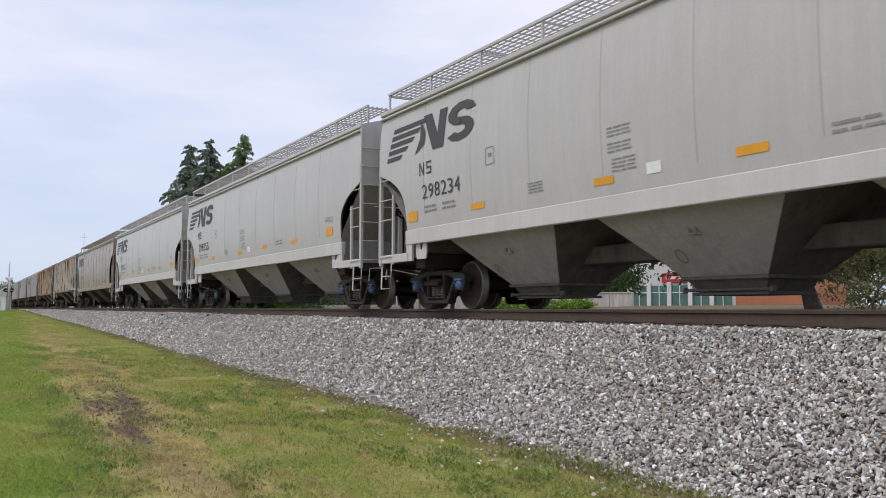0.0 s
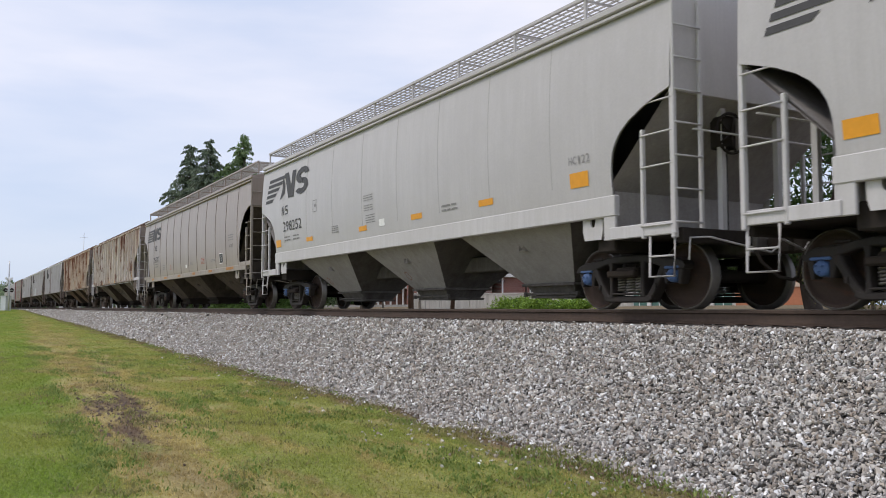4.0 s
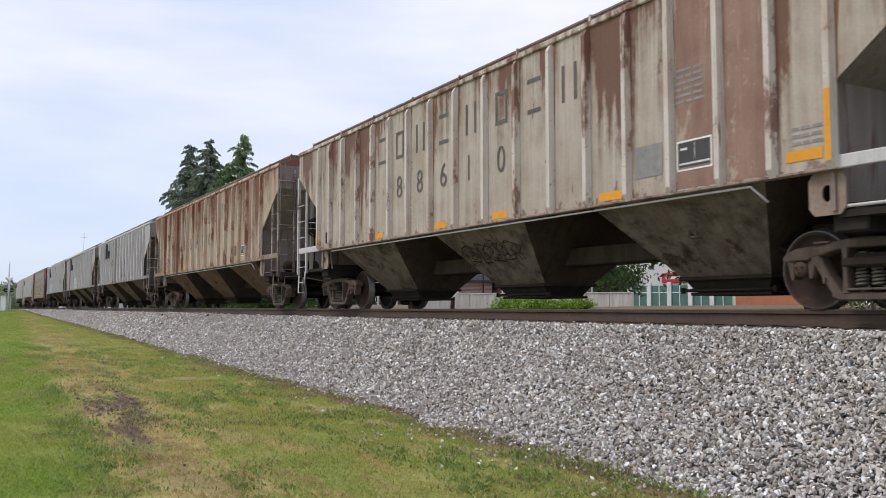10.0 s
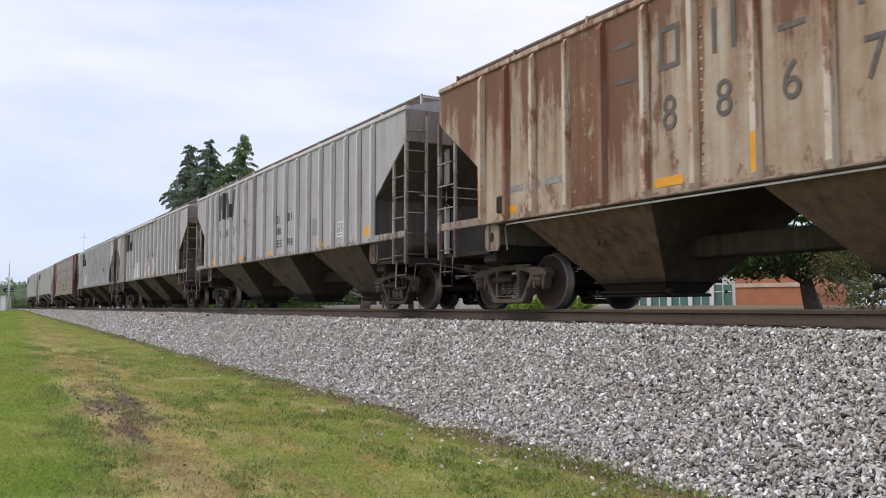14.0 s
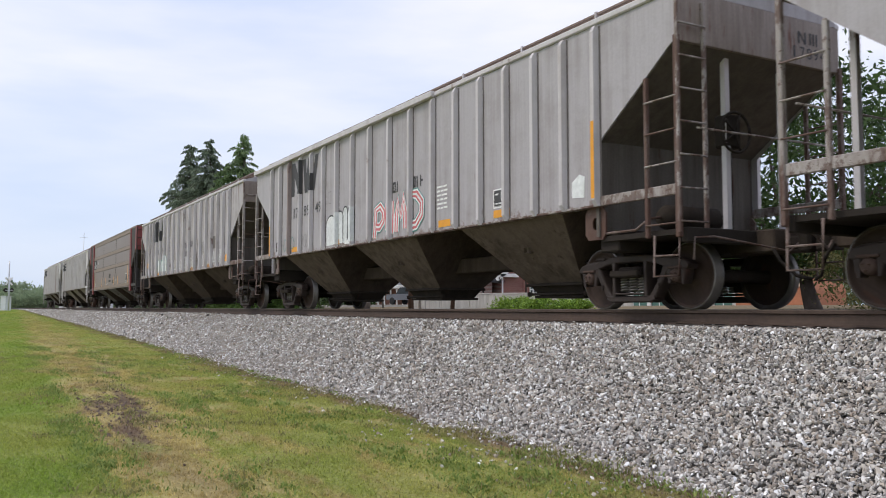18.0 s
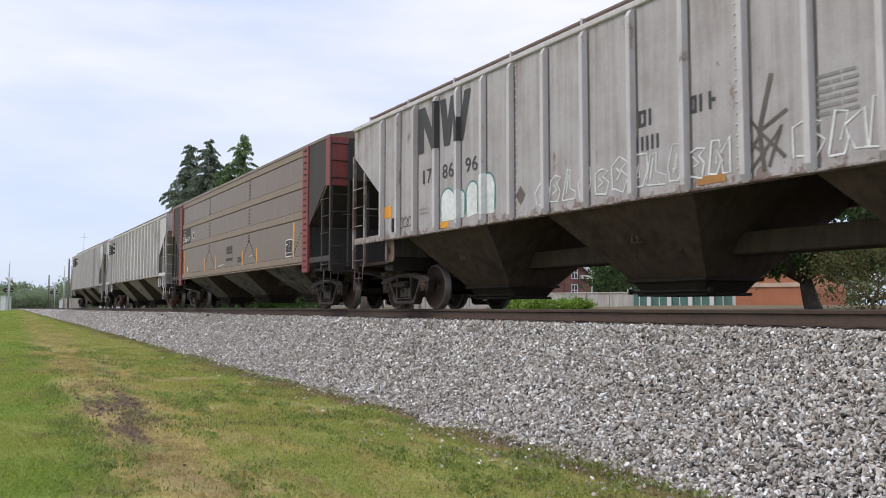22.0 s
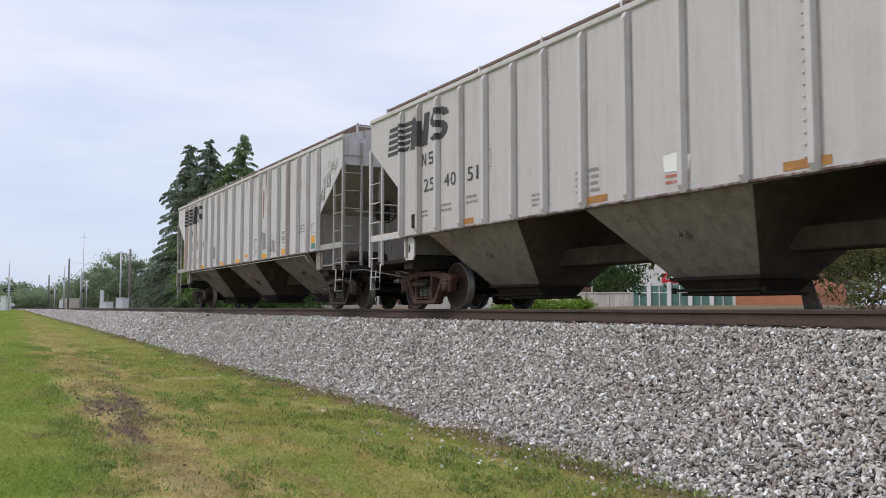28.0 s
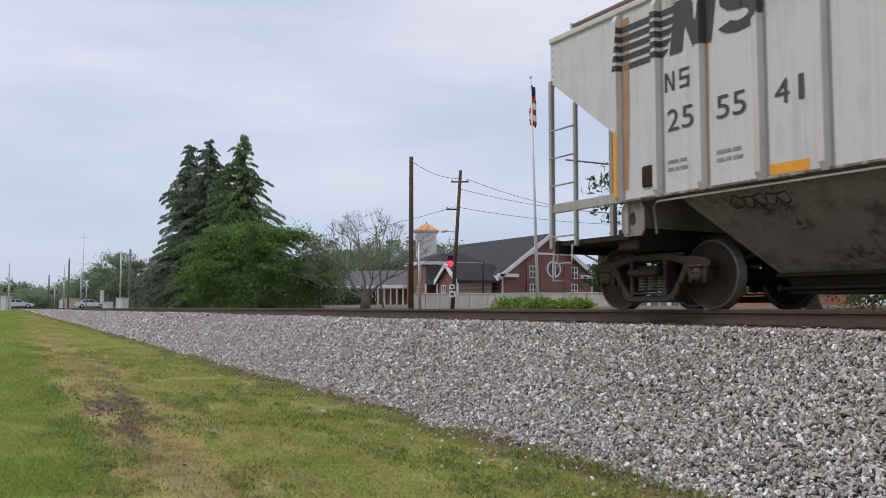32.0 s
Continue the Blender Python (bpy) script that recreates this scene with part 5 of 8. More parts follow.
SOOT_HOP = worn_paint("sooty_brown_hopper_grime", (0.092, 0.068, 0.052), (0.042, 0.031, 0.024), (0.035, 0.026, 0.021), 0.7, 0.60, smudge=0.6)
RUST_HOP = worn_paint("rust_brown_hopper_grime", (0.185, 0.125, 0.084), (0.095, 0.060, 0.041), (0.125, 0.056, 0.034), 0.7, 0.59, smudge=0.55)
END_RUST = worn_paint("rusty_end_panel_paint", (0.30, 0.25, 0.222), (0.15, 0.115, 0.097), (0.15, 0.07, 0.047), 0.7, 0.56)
# slope colours: grime, deepened to carry the shade under the car
SLOPE_OLD = worn_paint("shaded_brown_slope_grime", (0.090, 0.069, 0.055), (0.045, 0.034, 0.027), None, 0.7, smudge=0.35)
SLOPE_TAN = worn_paint("shaded_dusty_slope_grime", (0.105, 0.087, 0.071), (0.06, 0.048, 0.039), None, 0.7, smudge=0.4)
SLOPE_NEW = worn_paint("shaded_grey_slope_paint", (0.165, 0.150, 0.140), (0.085, 0.075, 0.067), None, 0.6, smudge=0.3)
PIPE_PALE = plain("pale_pipe_paint", (0.46, 0.45, 0.43), 0.6)
RUSTY_WHITE = rusted_paint("rust_streaked_grey_paint", (0.50, 0.44, 0.375), (0.315, 0.238, 0.175), (0.150, 0.070, 0.046), 0.72, 0.59, runs_down=0.37, foot=0.35)
RUSTY_POST = rusted_paint("rusty_pale_post_paint", (0.66, 0.60, 0.545), (0.41, 0.28, 0.19), (0.17, 0.072, 0.046), 0.55, 0.535, True, 0.84, runs_down=0.24)
RUSTY_TAN = rusted_paint("rust_streaked_tan_paint", (0.48, 0.395, 0.305), (0.30, 0.190, 0.120), (0.165, 0.072, 0.044), 0.82, 0.58, runs_down=0.50, foot=0.55)
TAN_POST = rusted_paint("rusty_tan_post_paint", (0.62, 0.53, 0.44), (0.40, 0.21, 0.11), (0.20, 0.075, 0.040), 0.66, 0.53, True, 0.80, runs_down=0.32)
OLD_SILL = rusted_paint("rusty_sill_paint", (0.34, 0.275, 0.22), (0.20, 0.13, 0.09), (0.12, 0.062, 0.045), 0.8, 0.52)
OLD_HOP = worn_paint("stained_hopper_paint", (0.215, 0.178, 0.138), (0.095, 0.072, 0.053), (0.075, 0.045, 0.032), 0.75, 0.60, smudge=0.9)
NW_GREY = rusted_paint("weathered_grey_car_paint", (0.425, 0.403, 0.418), (0.285, 0.256, 0.25), (0.19, 0.13, 0.105), 0.52, 0.655, foot=0.2)
NW_POST = rusted_paint("weathered_grey_post_paint", (0.59, 0.562, 0.57), (0.40, 0.36, 0.345), (0.17, 0.10, 0.075), 0.40, 0.61, True, 0.97)
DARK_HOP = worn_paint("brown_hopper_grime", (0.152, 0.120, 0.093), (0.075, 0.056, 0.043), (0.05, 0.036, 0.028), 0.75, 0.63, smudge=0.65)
RUST_DEEP = rusted_paint("deep_rust_stain", (0.22, 0.105, 0.060), (0.10, 0.042, 0.026), (0.46, 0.36, 0.27), 0.8, 0.54)
RUST_RED = rusted_paint("red_brown_rust_stain_paint", (0.33, 0.205, 0.160), (0.19, 0.100, 0.074), (0.46, 0.38, 0.31), 0.75, 0.55)
RUST_EDGE = rusted_paint("rust_run_edge", (0.31, 0.165, 0.10), (0.18, 0.082, 0.048), (0.12, 0.050, 0.032), 0.6, 0.56)
BULKHEAD = worn_paint("dark_rusty_bulkhead", (0.16, 0.145, 0.132), (0.08, 0.068, 0.059), (0.08, 0.038, 0.026), 0.7, 0.60, 0.9, spec=0.1)
DARK_END = worn_paint("sooty_end_paint", (0.15, 0.130, 0.116), (0.072, 0.06, 0.052), (0.10, 0.05, 0.034), 0.7, 0.64)
SOILED_GREY = rusted_paint("soiled_pale_grey_paint", (0.455, 0.428, 0.435), (0.275, 0.237, 0.222), (0.16, 0.095, 0.07), 0.62, 0.615, runs_down=0.08, foot=0.5)
GREY_END = worn_paint("grey_end_paint", (0.37, 0.337, 0.302), (0.21, 0.178, 0.152), (0.15, 0.088, 0.065), 0.6, 0.62)
WHITE_CAR = rusted_paint("off_white_car_paint", (0.555, 0.527, 0.522), (0.43, 0.40, 0.385), (0.32, 0.24, 0.19), 0.35, 0.73)
WHITE_POST = rusted_paint("off_white_post_paint", (0.61, 0.58, 0.575), (0.44, 0.40, 0.375), (0.26, 0.15, 0.11), 0.45, 0.66, True, 0.97)
WHITE_RUSTY = rusted_paint("rust_spotted_white_paint", (0.61, 0.59, 0.595), (0.42, 0.395, 0.39), (0.27, 0.155, 0.125), 0.36, 0.655, runs_down=0.03)
BROWN = worn_paint("dusty_brown_car_paint", (0.188, 0.133, 0.091), (0.122, 0.083, 0.056), None, 0.55, rough=0.40, fine=0.14, spec=0.5)
BROWN_PALE = worn_paint("dusty_tan_moulding_paint", (0.265, 0.198, 0.145), (0.185, 0.142, 0.11), None, 0.5, fine=0.14)
BLACK_END = worn_paint("black_end_paint", (0.060, 0.055, 0.053), (0.085, 0.074, 0.067), None, 0.4, rough=0.7, spec=0.25)
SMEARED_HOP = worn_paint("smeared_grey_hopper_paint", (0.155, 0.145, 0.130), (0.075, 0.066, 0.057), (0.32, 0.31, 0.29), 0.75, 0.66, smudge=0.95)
RED_POST = worn_paint("faded_red_post_paint", (0.26, 0.058, 0.058), (0.16, 0.05, 0.046), None, 0.5)
LADDER_GREY = rusted_paint("rusty_grey_ladder_paint", (0.40, 0.37, 0.35), (0.20, 0.155, 0.13), (0.10, 0.052, 0.038), 0.70, 0.49, True, 0.86, foot=0.3)
WALK_RUST = worn_paint("rusty_brown_grating", (0.21, 0.155, 0.125), (0.12, 0.08, 0.062), (0.11, 0.055, 0.038), 0.6, 0.58)
WALK_GREY = worn_paint("dull_galvanised_grating", (0.40, 0.385, 0.37), (0.24, 0.21, 0.185), (0.15, 0.09, 0.065), 0.5, 0.66)
# colour of the strips beside the posts, dirt and shade together
POST_DIRT_SHADE = worn_paint("dark_dirt_and_shade_line", (0.17, 0.15, 0.142), (0.09, 0.076, 0.07), (0.13, 0.08, 0.06), 0.6, 0.6)
RED_DARK = plain("dark_bolt_heads", (0.055, 0.040, 0.034), 0.8)
RUST_ORANGE = rusted_paint("orange_rust_run", (0.40, 0.20, 0.105), (0.50, 0.36, 0.22), (0.20, 0.08, 0.045), 0.6, 0.60)
RUST_DRIP = plain("red_brown_rust_stain", (0.30, 0.17, 0.135), 0.85, 0.0, 0.4, 8.0)
BLACK_SPRAY = plain("black_spray_paint", (0.03, 0.03, 0.032), 0.5, 0.0, 0.2)

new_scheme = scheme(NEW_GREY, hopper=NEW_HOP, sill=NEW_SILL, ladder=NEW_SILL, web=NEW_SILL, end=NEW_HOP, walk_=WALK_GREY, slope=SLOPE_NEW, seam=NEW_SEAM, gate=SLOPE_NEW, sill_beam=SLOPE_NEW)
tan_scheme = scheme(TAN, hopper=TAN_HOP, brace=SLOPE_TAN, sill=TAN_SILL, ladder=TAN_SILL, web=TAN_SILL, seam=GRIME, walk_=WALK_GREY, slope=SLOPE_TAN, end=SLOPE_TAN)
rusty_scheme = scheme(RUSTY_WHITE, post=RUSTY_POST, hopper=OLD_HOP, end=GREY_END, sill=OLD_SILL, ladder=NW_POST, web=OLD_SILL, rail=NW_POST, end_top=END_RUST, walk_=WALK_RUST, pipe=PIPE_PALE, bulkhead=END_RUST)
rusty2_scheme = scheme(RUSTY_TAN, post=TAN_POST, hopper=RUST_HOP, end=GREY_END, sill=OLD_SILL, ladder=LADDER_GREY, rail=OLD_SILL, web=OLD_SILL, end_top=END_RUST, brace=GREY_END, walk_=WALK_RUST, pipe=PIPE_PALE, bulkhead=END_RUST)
nw_scheme = scheme(NW_GREY, post=NW_POST, sill=LADDER_GREY, hopper=DARK_HOP, end=DARK_END, ladder=LADDER_GREY, rail=LADDER_GREY, web=LADDER_GREY, end_top=END_RUST, dirt=POST_DIRT_SHADE, brace=NW_POST, walk_=WALK_RUST, bulkhead=BULKHEAD)
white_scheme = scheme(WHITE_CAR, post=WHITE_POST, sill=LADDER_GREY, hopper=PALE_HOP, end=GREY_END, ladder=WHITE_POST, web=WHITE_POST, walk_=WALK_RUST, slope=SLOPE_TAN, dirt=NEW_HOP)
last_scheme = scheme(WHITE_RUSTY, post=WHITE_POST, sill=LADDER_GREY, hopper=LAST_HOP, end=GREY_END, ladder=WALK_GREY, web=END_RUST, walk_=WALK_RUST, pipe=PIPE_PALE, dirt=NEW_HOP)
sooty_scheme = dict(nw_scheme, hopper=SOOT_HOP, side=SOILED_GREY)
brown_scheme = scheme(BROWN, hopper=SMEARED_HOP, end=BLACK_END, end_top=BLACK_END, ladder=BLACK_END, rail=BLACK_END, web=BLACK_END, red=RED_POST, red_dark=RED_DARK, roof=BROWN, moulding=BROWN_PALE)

SMOOTH = dict(kind="smooth", mesh=(0.22, 6, 0.004), round=True, he=8.38, pe=7.2, zs=1.55, ze=4.12, cut=(1.62, 2.82), pitch=17.85, tc=13.8, hopper=(4.3, 1.56, 1.25, 1.05), sill=(1.28, 1.57), sill_end=7.25, walk=(0.86, 1.42, 0.46), scoop=3.8, rail_z=(0.95, 1.12), overhang=-0.04,
              rail_strip=True, cap=BLUE_CAP, brake=1, frame_paint=FRAME_DARK)
SEAMED = dict(kind="seamed", mesh=(0.16, 7, 0.005), round=True, he=8.75, pe=7.45, zs=1.38, ze=4.08, cut=(1.5, 3.2), pitch=18.9, tc=14.45, hopper=(4.75, 1.42, 1.3, 0.80), sill=(1.23, 1.40), sill_end=8.2, walk=(0.82, 1.38, 0.48), rail_strip=True, overhang=0.0, frame_paint=FRAME_DARK)
RIBBED = dict(kind="ribbed", he=8.75, pe=7.25, zs=1.47, ze=4.07, cut=(2.36, 3.45), pitch=19.0, tc=14.5, hopper=(4.75, 1.45, 1.37, 0.75), brake=1)
PANEL = dict(kind="panelled", he=8.85, pe=7.4, zs=1.19, ze=4.21, cut=(2.1, 3.2), pitch=19.0, tc=14.55, hopper=(4.75, 1.45, 1.2, 0.85), brake=-1, walk=(0.5, 0.95, 0.2), overhang=0.12)


def outline_letters(x0, z0, w, h, step, shapes, t=0.075):
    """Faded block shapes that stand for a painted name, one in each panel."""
    out = []
    for i, sides in enumerate(shapes):
        x, z = x0 + i * step, z0
        if "l" in sides:
            out.append([(x, z), (x + t, z), (x + t, z + h), (x, z + h)])
        if "r" in sides:
            out.append([(x + w - t, z), (x + w, z), (x + w, z + h), (x + w - t, z + h)])
        if "t" in sides:
            out.append([(x, z + h - t), (x + w, z + h - t), (x + w, z + h), (x, z + h)])
        if "b" in sides:
            out.append([(x, z), (x + w, z), (x + w, z + t), (x, z + t)])
        if "m" in sides:
            out.append([(x, z + h / 2 - t / 2), (x + w, z + h / 2 - t / 2), (x + w, z + h / 2 + t / 2), (x, z + h / 2 + t / 2)])
        if "u" in sides:
            out.append([(x, z + h / 2), (x + t, z + h / 2), (x + t, z + h), (x, z + h)])
        if "w" in sides:
            out.append([(x + w - t, z), (x + w, z), (x + w, z + h / 2), (x + w - t, z + h / 2)])
        if "c" in sides:
            out.append([(x + w / 2 - t / 2, z), (x + w / 2 + t / 2, z), (x + w / 2 + t / 2, z + h), (x + w / 2 - t / 2, z + h)])
        if "d" in sides:
            out.append([(x, z + h), (x + t, z + h), (x + w, z), (x + w - t, z)])
    return out


def panel_letters(first, z, w, h, shapes):
    """Block shapes, one in each panel between the posts."""
    out = []
    for i, sides in enumerate(shapes):
        mid = (POST_U[first + i] + POST_U[first + i + 1]) / 2
        out += outline_letters(mid - w / 2, z, w, h, 0.0, [sides], 0.07)
    return out


def tape(*places):
    return [[(x, z), (x + w, z), (x + w, z + h), (x, z + h)] for x, z, w, h in places]


def FRAMEBOX(x, z, w, h, t=0.022):
    return tape((x, z, w, t), (x, z + h - t, w, t), (x, z + t, t, h - 2 * t), (x + w - t, z + t, t, h - 2 * t))


def ring(u, z, r):
    """A round sprayed mark."""
    return ([(u + r * math.cos(a), z + r * math.sin(a)) for a in np.linspace(0, 2 * math.pi, 19)], 0.022)


def new_car(number):
    logo = rr_logo(-8.0, -4.45, 3.02, 3.74, True)
    return dict(SMOOTH, paint=new_scheme, label="clean light grey smooth-sided covered hopper car with dark emblem",
                shapes=[("emblem", logo, INK, "dark grey striped railway emblem"),
                        ("reflector_tape", tape((-7.1, 1.72, 0.4, 0.2), (-4.7, 1.73, 0.45, 0.11), (-1.35, 1.73, 0.42, 0.11), (1.2, 1.76, 0.46, 0.11), (3.75, 1.76, 0.46, 0.11), (6.3, 1.76, 0.42, 0.22)), ORANGE, "orange reflector tape"),
                        ("small_print", bars(-6.4, 1.98, 0.5, 0.055, 2) + bars(-5.7, 1.98, 0.5, 0.055, 2) + bars(-2.95, 1.98, 0.42, 0.03, 4) + bars(-1.02, 2.5, 0.5, 0.028, 3, 0.0, 0.9) + bars(-1.02, 2.28, 0.5, 0.028, 3, 0.0, 0.9) + bars(-0.95, 2.06, 0.5, 0.028, 4, 0.0, 0.9)
                         + bars(2.45, 1.92, 0.6, 0.05, 2), INK_FADED, "faded small print"),
                        ("reporting_mark", outline_letters(-6.55, 2.58, 0.19, 0.25, 0.29, ["lrd", "tmbuw"], 0.04), INK, "dark block shapes"), ("inspection_box", FRAMEBOX(-4.15, 2.44, 0.27, 0.30, 0.014) + bars(-4.06, 2.64, 0.1, 0.1, 1), INK_FADED, "stencilled box"),
                        ("hopper_spray", [ring(-0.50, 0.72, 0.085), ring(-5.04, 0.73, 0.085), ([(-5.10, 0.67), (-4.98, 0.79)], 0.02)], RUST_DRIP, "red-brown ring of rust"),
                        ("sticker", tape((-0.28, 1.76, 0.27, 0.15)), WHITE_INK, "white sticker")],
                texts=[(number, -6.45, 2.12, 1.48, 0.27, INK), ("HC122", 6.3, 2.1, 0.5, 0.12, INK_FADED)])


def panel_frame(x, z, w, h):
    """White outline of a data panel with a divider and a line of print."""
    return FRAMEBOX(x, z, w, h) + tape((x + w * 0.5, z + h * 0.35, 0.02, h * 0.55), (x + 0.04, z + h * 0.2, w - 0.08, 0.025), (x + 0.06, z + h * 0.68, w * 0.2, 0.03))


NAME = ["tb", "lrtb", "lr", "tb", "lr", "lrtb", "tb", "lr"]


def spaced(s, panel, z, h, w, mat):
    """Characters set one or two to a panel between the posts."""
    out = []
    for i, chunk in enumerate(s.split()):
        a, b = POST_U[panel + i] + 0.06, POST_U[panel + i + 1] - 0.06
        ww = w * len(chunk)
        out.append((chunk, (a + b - ww * 0.9) / 2, z, ww * (0.5 if chunk == "1" else 1), h, mat))
    return out


def stain(panel, top, seed):
    """A rust stain that fills one panel between two posts, with ragged sides."""
    r = random.Random(seed)
    a, b = POST_U[panel] + 0.05, POST_U[panel + 1] - 0.05
    side = [(b - r.uniform(0.0, 0.05), 1.49 + (top - 1.49) * i / 9) for i in range(10)]
    back = [(a + r.uniform(0.0, 0.05), top - (top - 1.49) * i / 9) for i in range(10)]
    return side + back


def post_rust(seed, share, deep):
    """Rust that has run down the panels beside the posts, in narrow tapering strips."""
    r, out = random.Random(seed), []
    for u in POST_U:
        for k in (-1, 1):
            if r.random() < share:
                z0, top, w = max(1.50, 4.0 - r.uniform(0.4, 1.0) * deep), 4.0, r.uniform(0.03, 0.13)
                n = 9
                edge = [(u + k * (0.05 + w * (i / n) ** 0.6 * r.uniform(0.55, 1.2)), z0 + (top - z0) * i / n) for i in range(n + 1)]
                out.append([(u + k * 0.035, z0)] + edge + [(u + k * 0.035, top)])
    return out


def old_car(numbers, paint, label, marks, tapes, tape_paint=ORANGE, **more):
    return dict(RIBBED, paint=paint, label=label, shapes=marks + [("reflector_tape", tape(*tapes), tape_paint, "orange reflector tape")], texts=numbers, **more)


GRAF_PINK = plain("pink_red_spray_paint", (0.62, 0.16, 0.17), 0.6)
GRAF_TEAL = plain("teal_spray_paint", (0.10, 0.26, 0.24), 0.6)
INK_YELLOW = plain("faded_yellow_lettering", (0.45, 0.36, 0.10), 0.7)
GRAF_PALE = plain("pale_spray_paint", (0.72, 0.74, 0.73), 0.6)


def loops(x, z, w, h, n, lean=0.1, t=0.05, seed=1):
    """Overlapping sprayed loops: ribbons along closed curves."""
    r, out = random.Random(seed), []
    for i in range(n):
        cx_, cz = x + w * (i + 0.5) / n, z + h / 2 + r.uniform(-0.05, 0.05) * h
        rx, rz, p = w / n * r.uniform(0.5, 0.62), h * r.uniform(0.4, 0.5), r.uniform(0, 6)
        m = 22
        pts = [(cx_ + rx * math.cos(a) * (1 + 0.25 * math.sin(2 * a + p)) + lean * rz * math.sin(a), cz + rz * math.sin(a) * (1 + 0.2 * math.cos(3 * a + p))) for a in np.linspace(0, 2 * math.pi, m)]
        out.append((pts, t))
    return out


def blobs(x, z, w, h, n, seed=1):
    r, out = random.Random(seed), []
    for i in range(n):
        cx_, cz = x + w * (i + 0.5) / n, z + h / 2
        out.append([(cx_ + w / n * 0.42 * math.cos(a), cz + h * 0.42 * math.sin(a) * (1 + 0.2 * math.sin(3 * a))) for a in np.linspace(0, 2 * math.pi, 14)[:-1]])
    return out


def scrawl(x, z, w, h, n, seed, t=0.022, jit=0.08):
    """A row of angular sprayed letter outlines, each a jittered closed stroke with a counter stroke."""
    r, out = random.Random(seed), []
    kinds = [[(0, 0), (0.1, 1), (0.45, 1.0), (0.5, 0.6), (0.9, 1.0), (1, 0), (0.7, 0.0), (0.6, 0.4), (0.4, 0.0), (0, 0)], [(0.1, 0.1), (0, 0.8), (0.4, 1), (0.9, 0.85), (0.6, 0.65), (0.95, 0.4), (0.8, 0), (0.1, 0.1)],
             [(0.2, 0), (0, 0.5), (0.3, 1), (0.8, 1), (1, 0.5), (0.7, 0), (0.2, 0)], [(0, 0), (0.15, 1), (0.4, 1), (0.45, 0.35), (0.95, 0.3), (0.9, 0), (0, 0)]]
    inner = [[(0.3, 0.25), (0.35, 0.7), (0.6, 0.3)], [(0.3, 0.35), (0.6, 0.5), (0.3, 0.7)], [(0.4, 0.3), (0.5, 0.75), (0.65, 0.35), (0.4, 0.3)], [(0.2, 0.2), (0.28, 0.8)]]
    for i in range(n):
        k = r.randrange(4)
        cx_, ww, hh = x + w * i / n, w / n * r.uniform(0.8, 1.05), h * r.uniform(0.78, 1.0)
        for line in (kinds[k], inner[k]):
            out.append(([(cx_ + ww * (a + r.uniform(-jit, jit)) + 0.12 * hh * b, z + hh * (b + r.uniform(-jit, jit) * 0.7)) for a, b in line], t * r.uniform(0.8, 1.4)))
    return out


def letters(x, z, w, h, shapes):
    return outline_letters(x, z, w, h, w * 1.35, shapes, 0.046)


def bubbles(places, fill, fill_label, line, line_label, t=0.05):
    """Round-topped sprayed shapes, each with a fill and an outline."""
    out = []
    for i, (x, z, w, h) in enumerate(places):
        arc = [(x + w / 2 - w / 2 * math.cos(a) * (1 + 0.06 * math.sin(3 * a + i)), z + h - w / 2 + w / 2 * math.sin(a)) for a in np.linspace(0, math.pi, 14)]
        out.append(("spray_fill", [[(x + 0.03, z), (x + w - 0.03, z + 0.02 * (i % 3)), *arc[::-1]]], fill, fill_label))
        out.append(("spray_paint", [([(x, z + 0.1), *arc, (x + w - 0.02, z + 0.06)], t)], line, line_label))
    return out


nw_words = letters(0.46, 2.40, 0.14, 0.22, ["lr", "lrtb", "l"]) + letters(1.42, 2.40, 0.11, 0.22, ["l", "lrtb", "l", "lm"])
NW_FIRST = len(nw_words)
nw_words += letters(0.50, 2.08, 0.14, 0.19, ["lrtb", "lr", "lr"])
NW_SECOND = len(nw_words)
nw_words += letters(0.50, 1.72, 0.16, 0.21, ["lrc", "lmtb", "tmb"]) + letters(1.42, 1.72, 0.11, 0.20, ["lm", "lmt", "l", "lr"])


def sprayed(strokes, lines):
    """Sprayed block shapes: each stroke laid down several times, narrower and in another colour."""
    return [("spray_paint", [(pts, t, lift) for pts in strokes], mat, lab) for t, lift, mat, lab in lines]


TAG = [[(-0.24, 1.52), (-0.20, 1.80), (-0.16, 2.12), (0.06, 2.18), (0.22, 2.05), (0.20, 1.86), (0.02, 1.74), (-0.16, 1.76)],
       [(0.40, 2.22), (0.36, 1.95), (0.38, 1.72), (0.56, 1.68)], [(0.64, 2.24), (0.62, 1.92), (0.60, 1.56)],
       [(0.82, 1.58), (0.84, 1.92), (0.88, 2.24), (1.02, 1.88), (1.18, 2.30), (1.22, 1.94), (1.22, 1.62)],
       [(1.42, 1.64), (1.42, 1.96), (1.44, 2.28), (1.72, 2.26), (1.94, 2.08), (1.92, 1.84), (1.70, 1.66), (1.44, 1.64)]]
